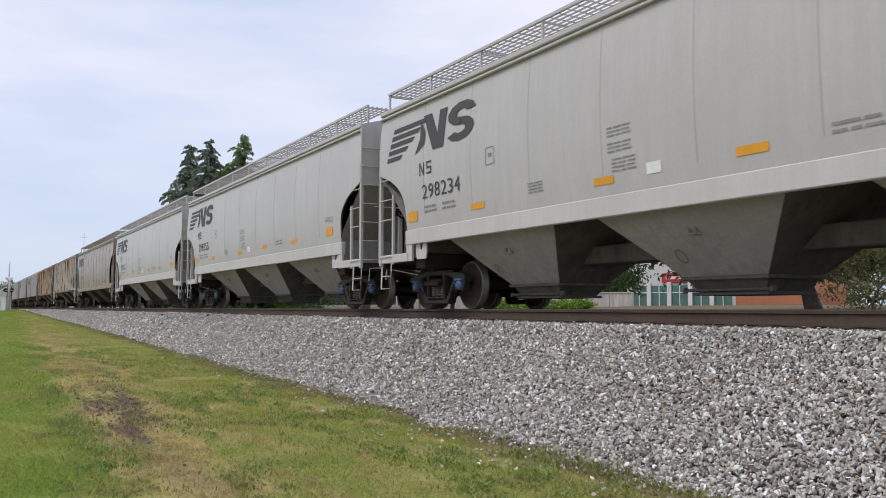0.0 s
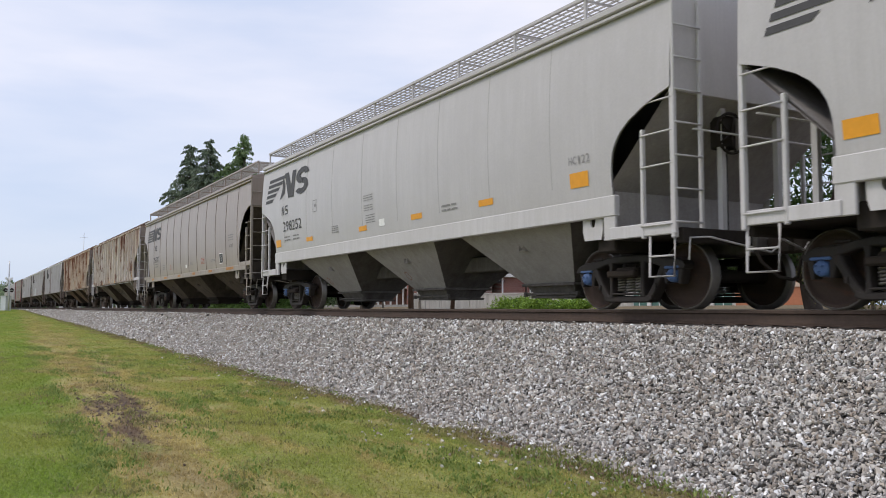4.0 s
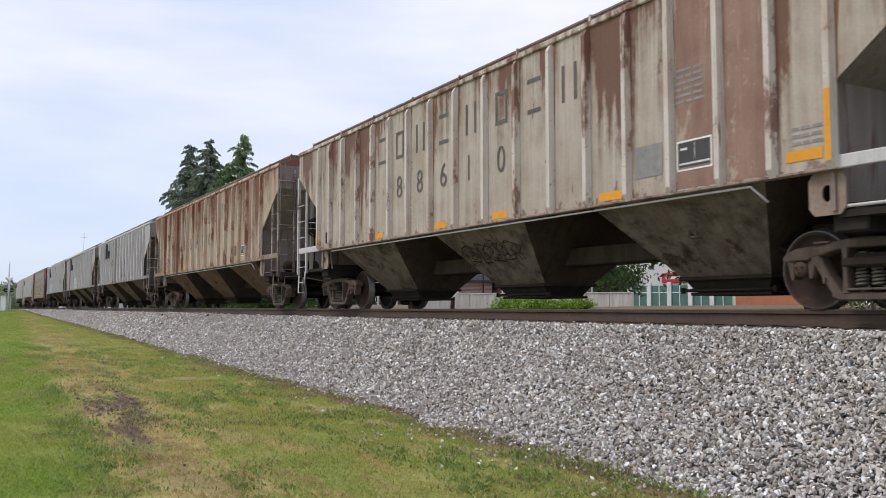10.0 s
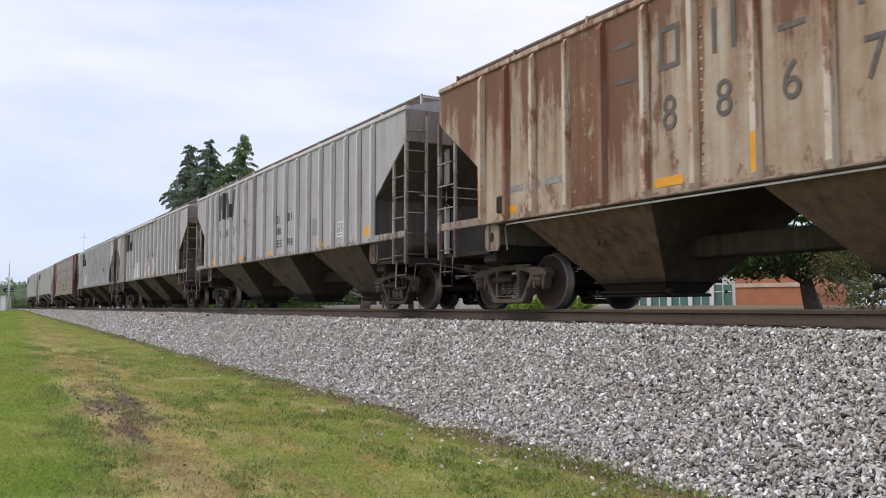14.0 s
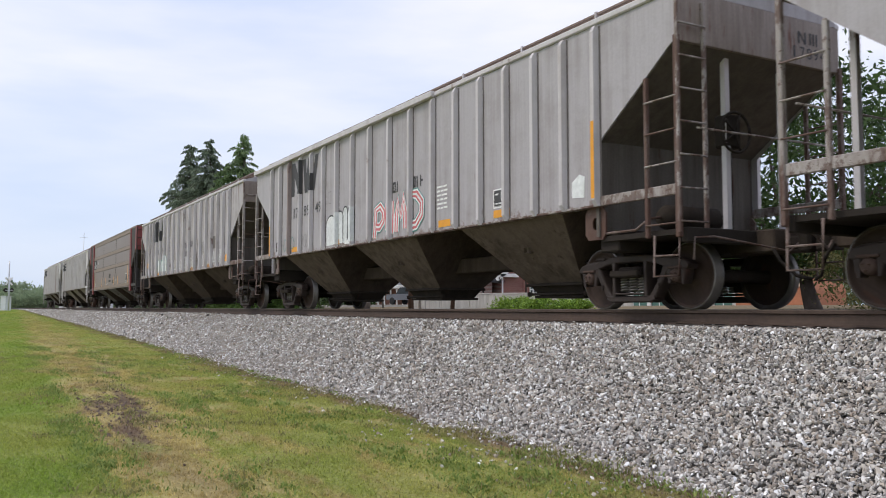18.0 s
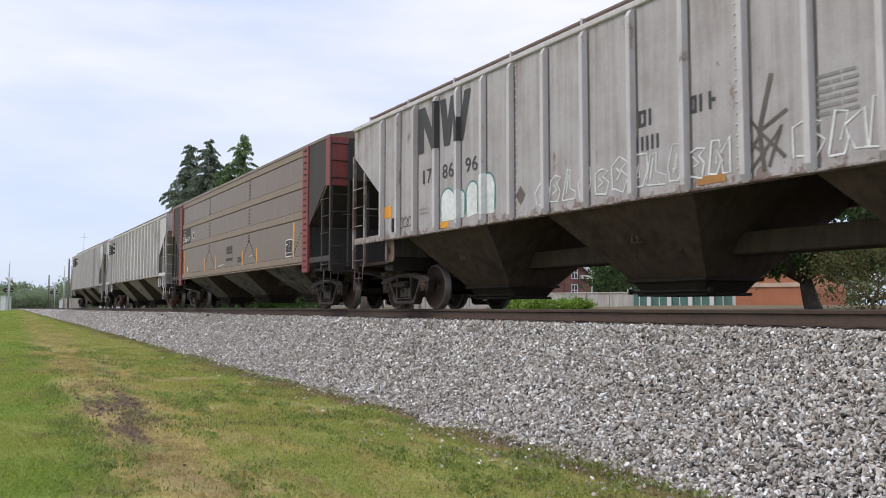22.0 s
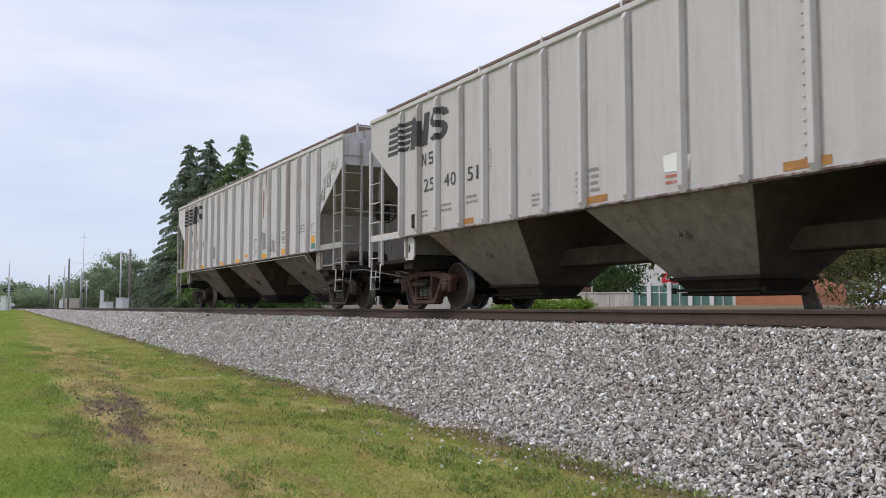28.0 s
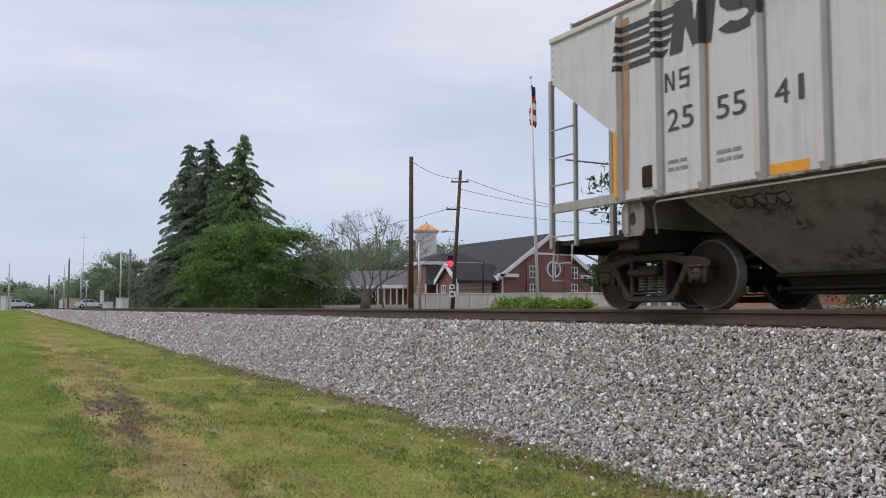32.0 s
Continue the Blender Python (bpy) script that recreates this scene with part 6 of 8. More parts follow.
SPECS = [
    ("A", -8.05, new_car("298234")),
    ("B", -25.85, new_car("298255")),
    ("C", -43.70, new_car("298252")),
    ("D", -62.0, dict(SEAMED, paint=tan_scheme, label="dusty beige covered hopper car with curved seamed sides and dark emblem",
                      shapes=[("emblem", rr_logo(-7.87, -4.8, 3.08, 3.66), INK, "dark grey striped railway emblem"),
                              ("reflector_tape", tape((-6.9, 1.29, 0.48, 0.09), (-4.1, 1.29, 0.48, 0.09), (-1.45, 1.29, 0.47, 0.09), (1.11, 1.29, 0.47, 0.09), (3.58, 1.29, 0.47, 0.09), (5.9, 1.29, 0.9, 0.09)), TAPE_BROWN, "orange reflector tape"),
                              ("small_print", bars(-6.0, 2.02, 0.55, 0.07, 2) + bars(-4.3, 1.9, 0.4, 0.05, 3) + bars(0.75, 1.80, 0.45, 0.03, 3) + bars(3.9, 1.74, 0.6, 0.03, 2) + bars(6.3, 2.45, 0.6, 0.05, 3), INK_FADED, "faded small print"), ("reporting_mark", outline_letters(-6.05, 2.6, 0.19, 0.24, 0.28, ["lrd", "tmbuw"], 0.04), INK, "dark block shapes"),
                              ("red_print", bars(2.53, 1.86, 0.5, 0.03, 5) + bars(-2.95, 1.82, 0.32, 0.03, 4), INK_RED, "faded red small print"),
                              ("data_panel", tape((5.12, 1.57, 0.4, 0.30)), INK, "black data panel"), ("panel_border", FRAMEBOX(5.09, 1.54, 0.46, 0.36) + tape((5.30, 1.62, 0.03, 0.2)), WHITE_INK, "white panel border"),
                              ("sticker", tape((-0.02, 1.60, 0.24, 0.13)), WHITE_INK, "white sticker")],
                      texts=[("296007", -6.37, 2.08, 1.22, 0.25, INK), ("HC117", 6.4, 2.02, 0.5, 0.11, INK)])),
    ("E", -80.97, old_car(spaced("8 8 6 1 0", 5, 2.27, 0.45, 0.30, INK_OLD), rusty_scheme, "rust-streaked grey covered hopper car with faded lettering between ribs",
                          [("rust_stain", [stain(14, 4.05, 11), stain(15, 4.05, 12)], RUST_RED, "red-brown rust stain"), ("rust_stain", post_rust(5, 0.55, 2.2), RUST_EDGE, "brown rust run beside a post"),
                           ("faded_name", panel_letters(4, 3.08, 0.36, 0.56, NAME), INK_OLD, "faded painted name"),
                           ("data_panel", tape((4.25, 1.72, 0.5, 0.42)), INK_FADED, "grey data panel"), ("data_panel", tape((5.04, 1.76, 0.5, 0.30)), INK, "black data panel"), ("panel_border", panel_frame(5.0, 1.71, 0.58, 0.38), WHITE_INK, "white panel border"),
                           ("hopper_spray", scrawl(-0.95, 0.86, 1.8, 0.36, 4, 8, 0.026) + loops(-0.9, 0.92, 1.7, 0.24, 4, 0.2, 0.014, 9), STEEL_DARK, "dark sprayed loops on the hopper"), ("small_print", bars(4.99, 3.0, 0.5, 0.05, 6) + bars(6.7, 1.95, 0.4, 0.05, 3), INK_FADED, "faded small print")],
                          [(-7.25, 1.55, 0.1, 0.35), (-3.95, 1.5, 0.4, 0.12), (-1.27, 1.5, 0.46, 0.12), (0.72, 1.5, 0.46, 0.12), (3.5, 1.5, 0.48, 0.12), (7.15, 1.52, 0.1, 0.75), (6.62, 1.58, 0.45, 0.12)], pipe=True, frame_paint=FRAME_DUSTY)),
    ("F", -100.12, old_car(spaced("8 8 6 7 0", 5, 2.27, 0.45, 0.30, INK_OLD), rusty2_scheme, "heavily rusted tan covered hopper car with faded lettering between ribs",
                          [("rust_stain", [stain(3, 4.05, 2)], RUST_DEEP, "dark rust stain"), ("rust_stain", [stain(15, 4.05, 7)], RUST_RED, "red-brown rust stain"), ("rust_stain", post_rust(8, 0.75, 2.9), RUST_EDGE, "brown rust run beside a post"),
                           ("faded_name", panel_letters(4, 3.06, 0.36, 0.56, NAME), INK_OLD, "faded painted name"),
                           ("data_panel", tape((4.3, 1.72, 0.43, 0.32)), INK_OLD, "dark data panel"), ("data_panel", tape((5.09, 1.72, 0.42, 0.26)), INK, "black data panel"), ("panel_border", panel_frame(5.06, 1.67, 0.48, 0.34), WHITE_INK, "white panel border"),
                           ("small_print", bars(4.25, 3.2, 0.45, 0.05, 6) + bars(-6.6, 2.0, 1.9, 0.14, 1), INK_FADED, "faded small print")],
                          [(-6.7, 1.56, 0.5, 0.12), (-3.05, 1.56, 0.5, 0.12), (0.9, 1.55, 0.09, 0.45), (-1.55, 1.55, 0.09, 0.45), (4.83, 1.6, 0.11, 0.62)], pipe=True, frame_paint=FRAME_DUSTY)),
    ("G", -119.0, old_car(spaced("17 81 19", 2, 2.42, 0.265, 0.225, INK) + [("GRAIN", -2.2, 2.55, 0.40, 0.085, INK_FADED), ("ONLY", -2.2, 2.27, 0.34, 0.085, INK_FADED)], nw_scheme, "weathered grey ribbed covered hopper car with dark emblem",
                          [("emblem", nw_logo(-5.6, -3.68, 3.02, 3.92), INK, "dark emblem of leaning bars"), ("painted_words", nw_words, INK, "dark painted word shapes"), ("small_print", bars(-5.6, 1.95, 0.4, 0.05, 2) + bars(-4.8, 2.0, 0.4, 0.05, 2) + bars(-3.9, 2.05, 0.45, 0.05, 3) + bars(3.0, 2.6, 0.4, 0.05, 5), INK_FADED, "faded small print"),
                           ("data_panel", tape((3.5, 1.85, 0.45, 0.42)), INK_FADED, "grey data panel"), ("panel_border", panel_frame(5.12, 1.70, 0.46, 0.36), WHITE_INK, "white panel border")],
                          [(-6.4, 1.53, 0.45, 0.2), (-3.25, 1.53, 0.55, 0.13), (-0.1, 1.53, 0.55, 0.13), (3.8, 1.53, 0.5, 0.13), (6.7, 1.6, 0.4, 0.22)], end_number="178119")),
    ("H", -138.05, old_car(spaced("17 89 49", 2, 2.42, 0.265, 0.225, INK), nw_scheme, "weathered grey ribbed hopper car with pink and pale sprayed shapes",
                           [("emblem", nw_logo(-5.6, -3.68, 3.02, 3.92), INK, "dark emblem of leaning bars"), ("painted_words", nw_words[:NW_FIRST], INK, "dark painted word shapes"),
                            *bubbles([(-3.05, 1.53, 0.62, 0.72), (-2.42, 1.53, 0.45, 0.78), (-2.0, 1.53, 0.28, 0.85), (-1.72, 1.53, 0.4, 0.86)], GRAF_PALE, "pale sprayed fill", BLACK_SPRAY, "black sprayed outline", 0.032),
                            *sprayed(TAG, [(0.27, 0.0, GRAF_TEAL, "dark teal sprayed outline"), (0.22, 0.001, GRAF_PALE, "pale sprayed fill"), (0.15, 0.002, GRAF_PINK, "pink sprayed stroke"), (0.05, 0.003, GRAF_PALE, "pale sprayed highlight")]),
                            ("spray_paint", loops(-6.2, 1.58, 0.8, 0.36, 3, 0.2, 0.022, 9), GRAF_TEAL, "teal sprayed loops"), ("spray_paint", loops(-4.9, 1.58, 0.9, 0.36, 4, 0.2, 0.016, 5), INK_FADED, "grey sprayed loops"),
                            ("inspection_box", FRAMEBOX(-2.95, 2.55, 0.2, 0.3, 0.015), INK_FADED, "stencilled box"), ("small_print", bars(2.55, 2.3, 0.4, 0.05, 6), WHITE_INK, "pale painted-over print"), ("spray_fill", [[(6.62, 1.62), (6.9, 1.6), (6.92, 1.9), (6.8, 1.95), (6.62, 1.85)]], GRAF_PALE, "pale sprayed patch"),
                            ("data_panel", tape((4.52, 1.72, 0.42, 0.26)), INK, "black data panel"), ("panel_border", panel_frame(4.5, 1.68, 0.46, 0.32), WHITE_INK, "white panel border"), ("repaint_patch", tape((-1.9, 1.5, 0.3, 0.11)), WHITE_INK, "white painted patch")],
                           [(-7.33, 1.5, 0.13, 0.85), (-5.55, 1.52, 0.5, 0.13), (-2.45, 1.52, 0.25, 0.12), (2.6, 1.52, 0.45, 0.13), (4.5, 1.52, 0.48, 0.13), (7.22, 1.55, 0.13, 1.1)], end_number="178949", gutter=((-8.75, 2.48),))),
    ("I", -156.93, old_car(spaced("17 86 96", 2, 2.42, 0.265, 0.225, INK), sooty_scheme, "weathered grey ribbed hopper car with white sprayed shapes",
                           [("emblem", nw_logo(-5.6, -3.68, 3.02, 3.92), INK, "dark emblem of leaning bars"), ("painted_words", nw_words[:NW_SECOND], INK, "dark painted word shapes"),
                            *bubbles([(-4.7, 1.62, 0.5, 0.6), (-4.16, 1.62, 0.34, 0.52), (-3.78, 1.62, 0.4, 0.62), (-3.34, 1.62, 0.5, 0.7)], GRAF_PALE, "pale sprayed fill", GRAF_TEAL, "teal sprayed outline", 0.035),
                            ("spray_paint", scrawl(-1.7, 1.60, 3.9, 0.46, 11, 7) + scrawl(3.02, 1.60, 1.75, 0.50, 4, 8) + scrawl(4.98, 1.66, 0.5, 0.42, 2, 12, 0.03) + scrawl(5.8, 1.64, 0.55, 0.44, 2, 10), GRAF_PALE, "pale sprayed letter outlines"),
                            ("spray_paint", [([(2.66, 1.55), (2.60, 2.0), (2.78, 2.62)], 0.06), ([(2.42, 1.72), (2.62, 1.98), (2.94, 1.66)], 0.05), ([(2.36, 2.32), (2.60, 2.0), (2.98, 2.18)], 0.045), ([(2.46, 1.56), (2.70, 1.80), (2.90, 2.02), (2.72, 1.58)], 0.04), ([(2.5, 2.16), (2.44, 1.92), (2.68, 1.72)], 0.035)], INK_OLD, "dark sprayed mark"),
                            ("data_panel", tape((4.96, 2.12, 0.54, 0.44)), INK_OLD, "dark data panel"), ("worn_tape", tape((1.66, 1.50, 0.44, 0.10), (4.2, 1.50, 0.56, 0.12)), TAPE_BROWN, "dusty orange-brown tape"),
                            ("diamond_mark", [[(-2.1, 1.66), (-1.97, 1.82), (-2.1, 1.98), (-2.23, 1.82)]], INK_OLD, "dark painted diamond"), ("spray_paint", loops(-6.6, 1.62, 0.7, 0.22, 4, 0.2, 0.016, 15), BLACK_SPRAY, "thin black scribble"),
                            ("small_print", bars(3.35, 2.45, 0.5, 0.05, 6) + bars(-5.55, 1.95, 0.35, 0.05, 2), INK_FADED, "faded small print")],
                           [(-7.22, 1.9, 0.42, 0.24), (-4.72, 1.5, 0.3, 0.11), (6.6, 1.6, 0.36, 0.22)], end_number="178696")),
    ("J", -175.95, dict(PANEL, paint=brown_scheme, label="dusty brown flat-sided covered hopper car with red end posts",
                        shapes=[("number_panel", tape((-7.0, 2.56, 1.3, 0.58)), BLACK_END, "black number panel"), ("inspection_box", FRAMEBOX(-5.33, 2.68, 0.26, 0.27), WHITE_INK, "white stencilled box"), ("data_panel", tape((-5.26, 2.74, 0.12, 0.15)), BLACK_END, "small black stencil"),
                                ("reporting_mark", outline_letters(-6.9, 2.88, 0.18, 0.2, 0.27, ["lrd", "tmbuw"], 0.04), WHITE_INK, "white block mark"),
                                ("reflector_tape", tape((-6.68, 1.39, 0.08, 0.9), (-3.44, 1.37, 0.09, 0.48), (-1.86, 1.38, 0.1, 0.46), (1.4, 1.38, 0.1, 0.46), (2.88, 1.38, 0.1, 0.46), (6.18, 1.38, 0.1, 0.94)), ORANGE, "orange reflector tape"),
                                ("data_panel", tape((-0.46, 1.82, 0.7, 0.25), (0.88, 1.48, 0.4, 0.18)), BLACK_END, "black stencil panel"), ("small_print", bars(-0.36, 2.02, 0.5, 0.03, 1) + bars(-0.42, 1.94, 0.6, 0.025, 2) + bars(0.91, 1.63, 0.34, 0.022, 3), INK_YELLOW, "yellow stencilled print"), ("painted_out_word", tape((-0.5, 1.58, 0.8, 0.1)), BLACK_END, "black painted-out strip"),
                                ("data_panel", tape((5.62, 1.44, 0.46, 0.42)), BLACK_END, "black data panel"), ("panel_border", panel_frame(5.58, 1.41, 0.54, 0.48), WHITE_INK, "white panel border"), ("chalk_mark", blobs(-6.2, 1.42, 0.2, 0.25, 1) + [[(-1.5, 1.44), (-0.8, 1.49), (-0.8, 1.51), (-1.5, 1.47)], [(2.2, 1.60), (2.45, 1.63), (2.45, 1.645), (2.2, 1.62)]], GRAF_PALE, "pale chalk mark")],
                        texts=[("270649", -6.93, 2.62, 1.12, 0.22, WHITE_INK)])),
    ("K", -194.95, old_car(spaced("25 40 51", 1, 2.26, 0.245, 0.235, INK), white_scheme, "off-white ribbed covered hopper car with dark emblem and number",
                           [("emblem", rr_logo(-7.9, -5.3, 3.17, 3.80), INK, "dark grey striped railway emblem"), ("small_print", bars(-6.45, 1.9, 0.35, 0.05, 2) + bars(-5.6, 1.95, 0.4, 0.06, 2) + bars(-4.7, 2.0, 0.4, 0.06, 2) + bars(-2.7, 1.8, 0.5, 0.05, 3) + bars(-1.6, 2.0, 0.55, 0.06, 4), INK_FADED, "faded small print"), ("reporting_mark", outline_letters(-6.36, 2.77, 0.17, 0.24, 0.27, ["lrd", "tmbuw"], 0.04), INK, "dark block shapes"),
                            ("data_panel", tape((4.35, 1.8, 0.45, 0.35)), INK, "black data panel"), ("repaint_patch", [[(0.2, 1.74), (0.62, 1.72), (0.66, 1.9), (0.5, 1.98), (0.18, 1.95)]], WHITE_INK, "white repainted patch"), ("small_print", bars(0.22, 1.70, 0.42, 0.05, 2), INK_RED, "faded red small print"), ("inspection_box", FRAMEBOX(-4.08, 2.41, 0.21, 0.30, 0.014), INK_FADED, "stencilled box"),
                            ("hopper_spray", [ring(-5.94, 1.27, 0.10), ([(-6.0, 1.20), (-5.88, 1.34)], 0.02), ([(-6.0, 1.34), (-5.88, 1.20)], 0.02)], RUST_DRIP, "red-brown ringed cross")],
                           [(-8.4, 1.5, 0.6, 0.09), (-4.95, 1.5, 0.5, 0.1), (-1.5, 1.5, 0.6, 0.1), (2.0, 1.5, 0.6, 0.1), (7.6, 1.5, 0.6, 0.09)], TAPE_BROWN, brake=0, frame_paint=FRAME_RED)),
    ("L", -214.0, old_car(spaced("25 55 41", 1, 2.25, 0.275, 0.245, INK), last_scheme, "white ribbed covered hopper car with rust runs, last of the train",
                          [("emblem", rr_logo(-7.25, -4.72, 3.22, 3.88), INK, "dark grey striped railway emblem"), ("small_print", bars(-6.3, 1.88, 0.35, 0.06, 2) + bars(-5.5, 1.88, 0.4, 0.06, 2) + bars(5.75, 2.2, 0.5, 0.05, 3), INK_FADED, "faded small print"),
                           ("data_panel", tape((4.35, 1.80, 0.45, 0.36)), INK_FADED, "grey data panel"), ("panel_border", panel_frame(4.33, 1.78, 0.49, 0.40) + tape((4.4, 2.02, 0.34, 0.03)), WHITE_INK, "white panel border"), ("inspection_box", FRAMEBOX(6.66, 1.92, 0.36, 0.24, 0.014), INK_FADED, "stencilled box"), ("painted_patch", tape((6.66, 1.52, 0.40, 0.14)), GRAF_TEAL, "blue-green painted patch"), ("spray_paint", [([(1.95 - 0.17 * math.cos(a), 1.93 + 0.17 * math.sin(a)) for a in np.linspace(-0.9, 3.9, 14)], 0.03), ([(1.85 + 0.4 * (1 - math.cos(a)), 1.60 + 0.17 * math.sin(a)) for a in np.linspace(-0.3, 3.1, 12)], 0.025), ([(2.98 + 0.1 * math.sin(a), 1.95 + 0.2 * math.cos(a)) for a in np.linspace(0, 4, 10)], 0.03), ([(2.1, 2.05), (2.17, 1.95)], 0.05), ([(2.25, 2.3), (2.33, 2.18), (2.38, 2.1)], 0.05)] + scrawl(7.32, 2.70, 0.30, 0.30, 2, 31, 0.014, 0.4) + scrawl(7.5, 3.0, 0.5, 0.34, 3, 32, 0.014, 0.4) + scrawl(7.75, 3.34, 0.65, 0.26, 4, 33, 0.012, 0.4) + loops(3.4, 1.62, 0.75, 0.35, 6, 0.3, 0.02, 25), INK_OLD, "dark sprayed scribble"), ("repaint_patch", [[(2.42, 2.28), (2.92, 2.22), (2.88, 1.75), (2.62, 1.72), (2.6, 2.0)]], INK_FADED, "grey painted-over patch"), ("repaint_patch", tape((-3.07, 1.74, 0.26, 0.42)), INK_FADED, "grey painted patch"), ("reflector_tape", [[(0.98 + 0.2 * math.cos(a), 1.60 + 0.11 * math.sin(a)) for a in np.linspace(0, math.pi, 10)]], ORANGE, "worn orange reflector"),
                           ("reporting_mark", outline_letters(-6.33, 2.76, 0.17, 0.25, 0.25, ["lrd", "tmbuw"], 0.04), INK, "dark block shapes"), ("rust_run", [[(-5.655, 1.52), (-5.62, 1.52), (-5.60, 2.6), (-5.585, 3.95), (-5.655, 3.95), (-5.655, 2.4)]], RUST_ORANGE, "orange-brown rust run"), ("rust_run", [[(-7.13, 1.6), (-7.04, 1.6), (-7.0, 2.6), (-6.98, 3.95), (-7.13, 3.95)]], RUST_ORANGE, "red-brown rust run"), ("rust_run", [[(x, z), (x + w * 0.6, z - h * 0.15), (x + w, z + h * 0.6), (x + w * 0.9, z + h), (x + w * 0.1, z + h), (x - w * 0.1, z + h * 0.5)] for x, z, w, h in ((2.62, 2.75, 0.11, 0.75), (-2.6, 3.3, 0.1, 0.45), (-0.4, 3.2, 0.05, 0.5), (0.35, 2.4, 0.05, 0.55))], RUST_DRIP, "red-brown rust run"), ("hopper_spray", loops(-5.5, 1.2, 0.8, 0.14, 5, 0.2, 0.016, 12), STEEL_BLACK, "black sprayed scribble"), ("hopper_spray", [([(-0.26, 1.05), (-0.05, 1.06), (0.2, 1.04)], 0.09), ([(-0.18, 1.13), (0.1, 1.14)], 0.05)], RUST_DRIP, "red-brown rust patch"), ("hopper_spray", [([(0.0, 0.86), (0.12, 0.84), (0.26, 0.84)], 0.13)], STEEL_DARK, "dark smudge")],
                          [(-7.3, 1.5, 0.13, 0.9), (-4.74, 1.48, 0.5, 0.12), (-2.14, 1.48, 0.5, 0.12), (-0.2, 1.48, 0.5, 0.13), (2.58, 1.48, 0.48, 0.13), (4.35, 1.5, 0.45, 0.16), (6.66, 1.67, 0.40, 0.18)], pipe=True)),
]
CARS = [(hopper_car(spec), x0) for _, x0, spec in SPECS]

# ---- the land beyond the track ----
BARK = plain("grey_brown_bark", (0.13, 0.105, 0.085), 0.9, 0.0, 0.35, 8.0, 0.5)
BARK_PALE = plain("pale_grey_bark", (0.20, 0.18, 0.16), 0.9, 0.0, 0.3, 8.0, 0.4)
BARK_DARK = plain("dark_bark", (0.075, 0.06, 0.05), 0.9, 0.0, 0.35, 8.0, 0.5)
POLE_WOOD = plain("brown_creosoted_pole", (0.10, 0.062, 0.045), 0.85, 0.0, 0.3, 6.0)
POLE_GREY = plain("weathered_grey_pole", (0.20, 0.185, 0.17), 0.85, 0.0, 0.3, 6.0)
GALV = plain("galvanised_steel", (0.50, 0.51, 0.52), 0.45, 0.5, 0.15)
CONCRETE = worn_paint("weathered_concrete", (0.62, 0.60, 0.55), (0.33, 0.305, 0.265), (0.20, 0.18, 0.155), 0.7, 0.64)
ASPHALT = plain("worn_asphalt", (0.16, 0.16, 0.16), 0.9, 0.0, 0.2, 5.0)
WHITE_TRIM = plain("white_painted_trim", (0.74, 0.74, 0.72), 0.6, 0.0, 0.08)
SHINGLE = plain("dark_grey_roof_shingle", (0.050, 0.050, 0.055), 0.9, 0.0, 0.3, 9.0)
GLASS = plain("dark_window_glass", (0.05, 0.06, 0.065), 0.08, 0.0, 0.2)
GREEN_AWNING = plain("green_tinted_glazing", (0.10, 0.20, 0.17), 0.3, 0.0, 0.25)
COPPER = plain("orange_metal_roof", (0.72, 0.36, 0.16), 0.5, 0.0, 0.1)
SIGN_RED = plain("red_sign_face", (0.55, 0.03, 0.05), 0.5, 0.0, 0.1)
WIRE = plain("black_cable", (0.03, 0.03, 0.035), 0.6)
CAR_SILVER = plain("silver_car_paint", (0.75, 0.75, 0.75), 0.35, 0.0, 0.06)
CAR_WHITE = plain("white_car_paint", (0.70, 0.71, 0.72), 0.3, 0.0, 0.06)
RUBBER = plain("black_rubber", (0.02, 0.02, 0.02), 0.8)
BEIGE_BOX = plain("beige_cabinet_paint", (0.50, 0.46, 0.38), 0.6)
PALE_BOX = plain("pale_grey_cabinet_paint", (0.62, 0.64, 0.66), 0.6, 0.0, 0.1)
lamp = Mat("lit_red_signal", 0.4)
lamp.b.inputs["Emission Color"].default_value, lamp.b.inputs["Emission Strength"].default_value = (1.0, 0.03, 0.07, 1), 2.2
RED_LAMP = lamp.colour((0.5, 0.02, 0.03))


def brick_material():
    k = Mat("red_brick", 0.85)
    tex = k.node("ShaderNodeTexBrick", Scale=1.0)
    tex.inputs["Color1"].default_value, tex.inputs["Color2"].default_value, tex.inputs["Mortar"].default_value = (0.24, 0.075, 0.055, 1), (0.17, 0.05, 0.04, 1), (0.30, 0.26, 0.23, 1)
    tex.inputs["Brick Width"].default_value, tex.inputs["Row Height"].default_value, tex.inputs["Mortar Size"].default_value = 0.22, 0.075, 0.008
    m = k.node("ShaderNodeMapping")
    m.inputs["Rotation"].default_value = (radians(90), 0, 0)
    k.link(k.co.outputs["Object"], m.inputs["Vector"])
    k.link(m.outputs[0], tex.inputs["Vector"])
    n = k.noise(k.place((1, 1, 1)), 0.6, 4.0)
    return k.colour(k.mix(0.35, tex.outputs["Color"], k.ramp(n, 0.3, 0.7, (0.3, 0.3, 0.3), (0.7, 0.7, 0.7)), "OVERLAY"))


BRICK = brick_material()
ORANGE_BRICK = plain("orange_brick_wall", (0.42, 0.17, 0.09), 0.85, 0.0, 0.2, 10.0)


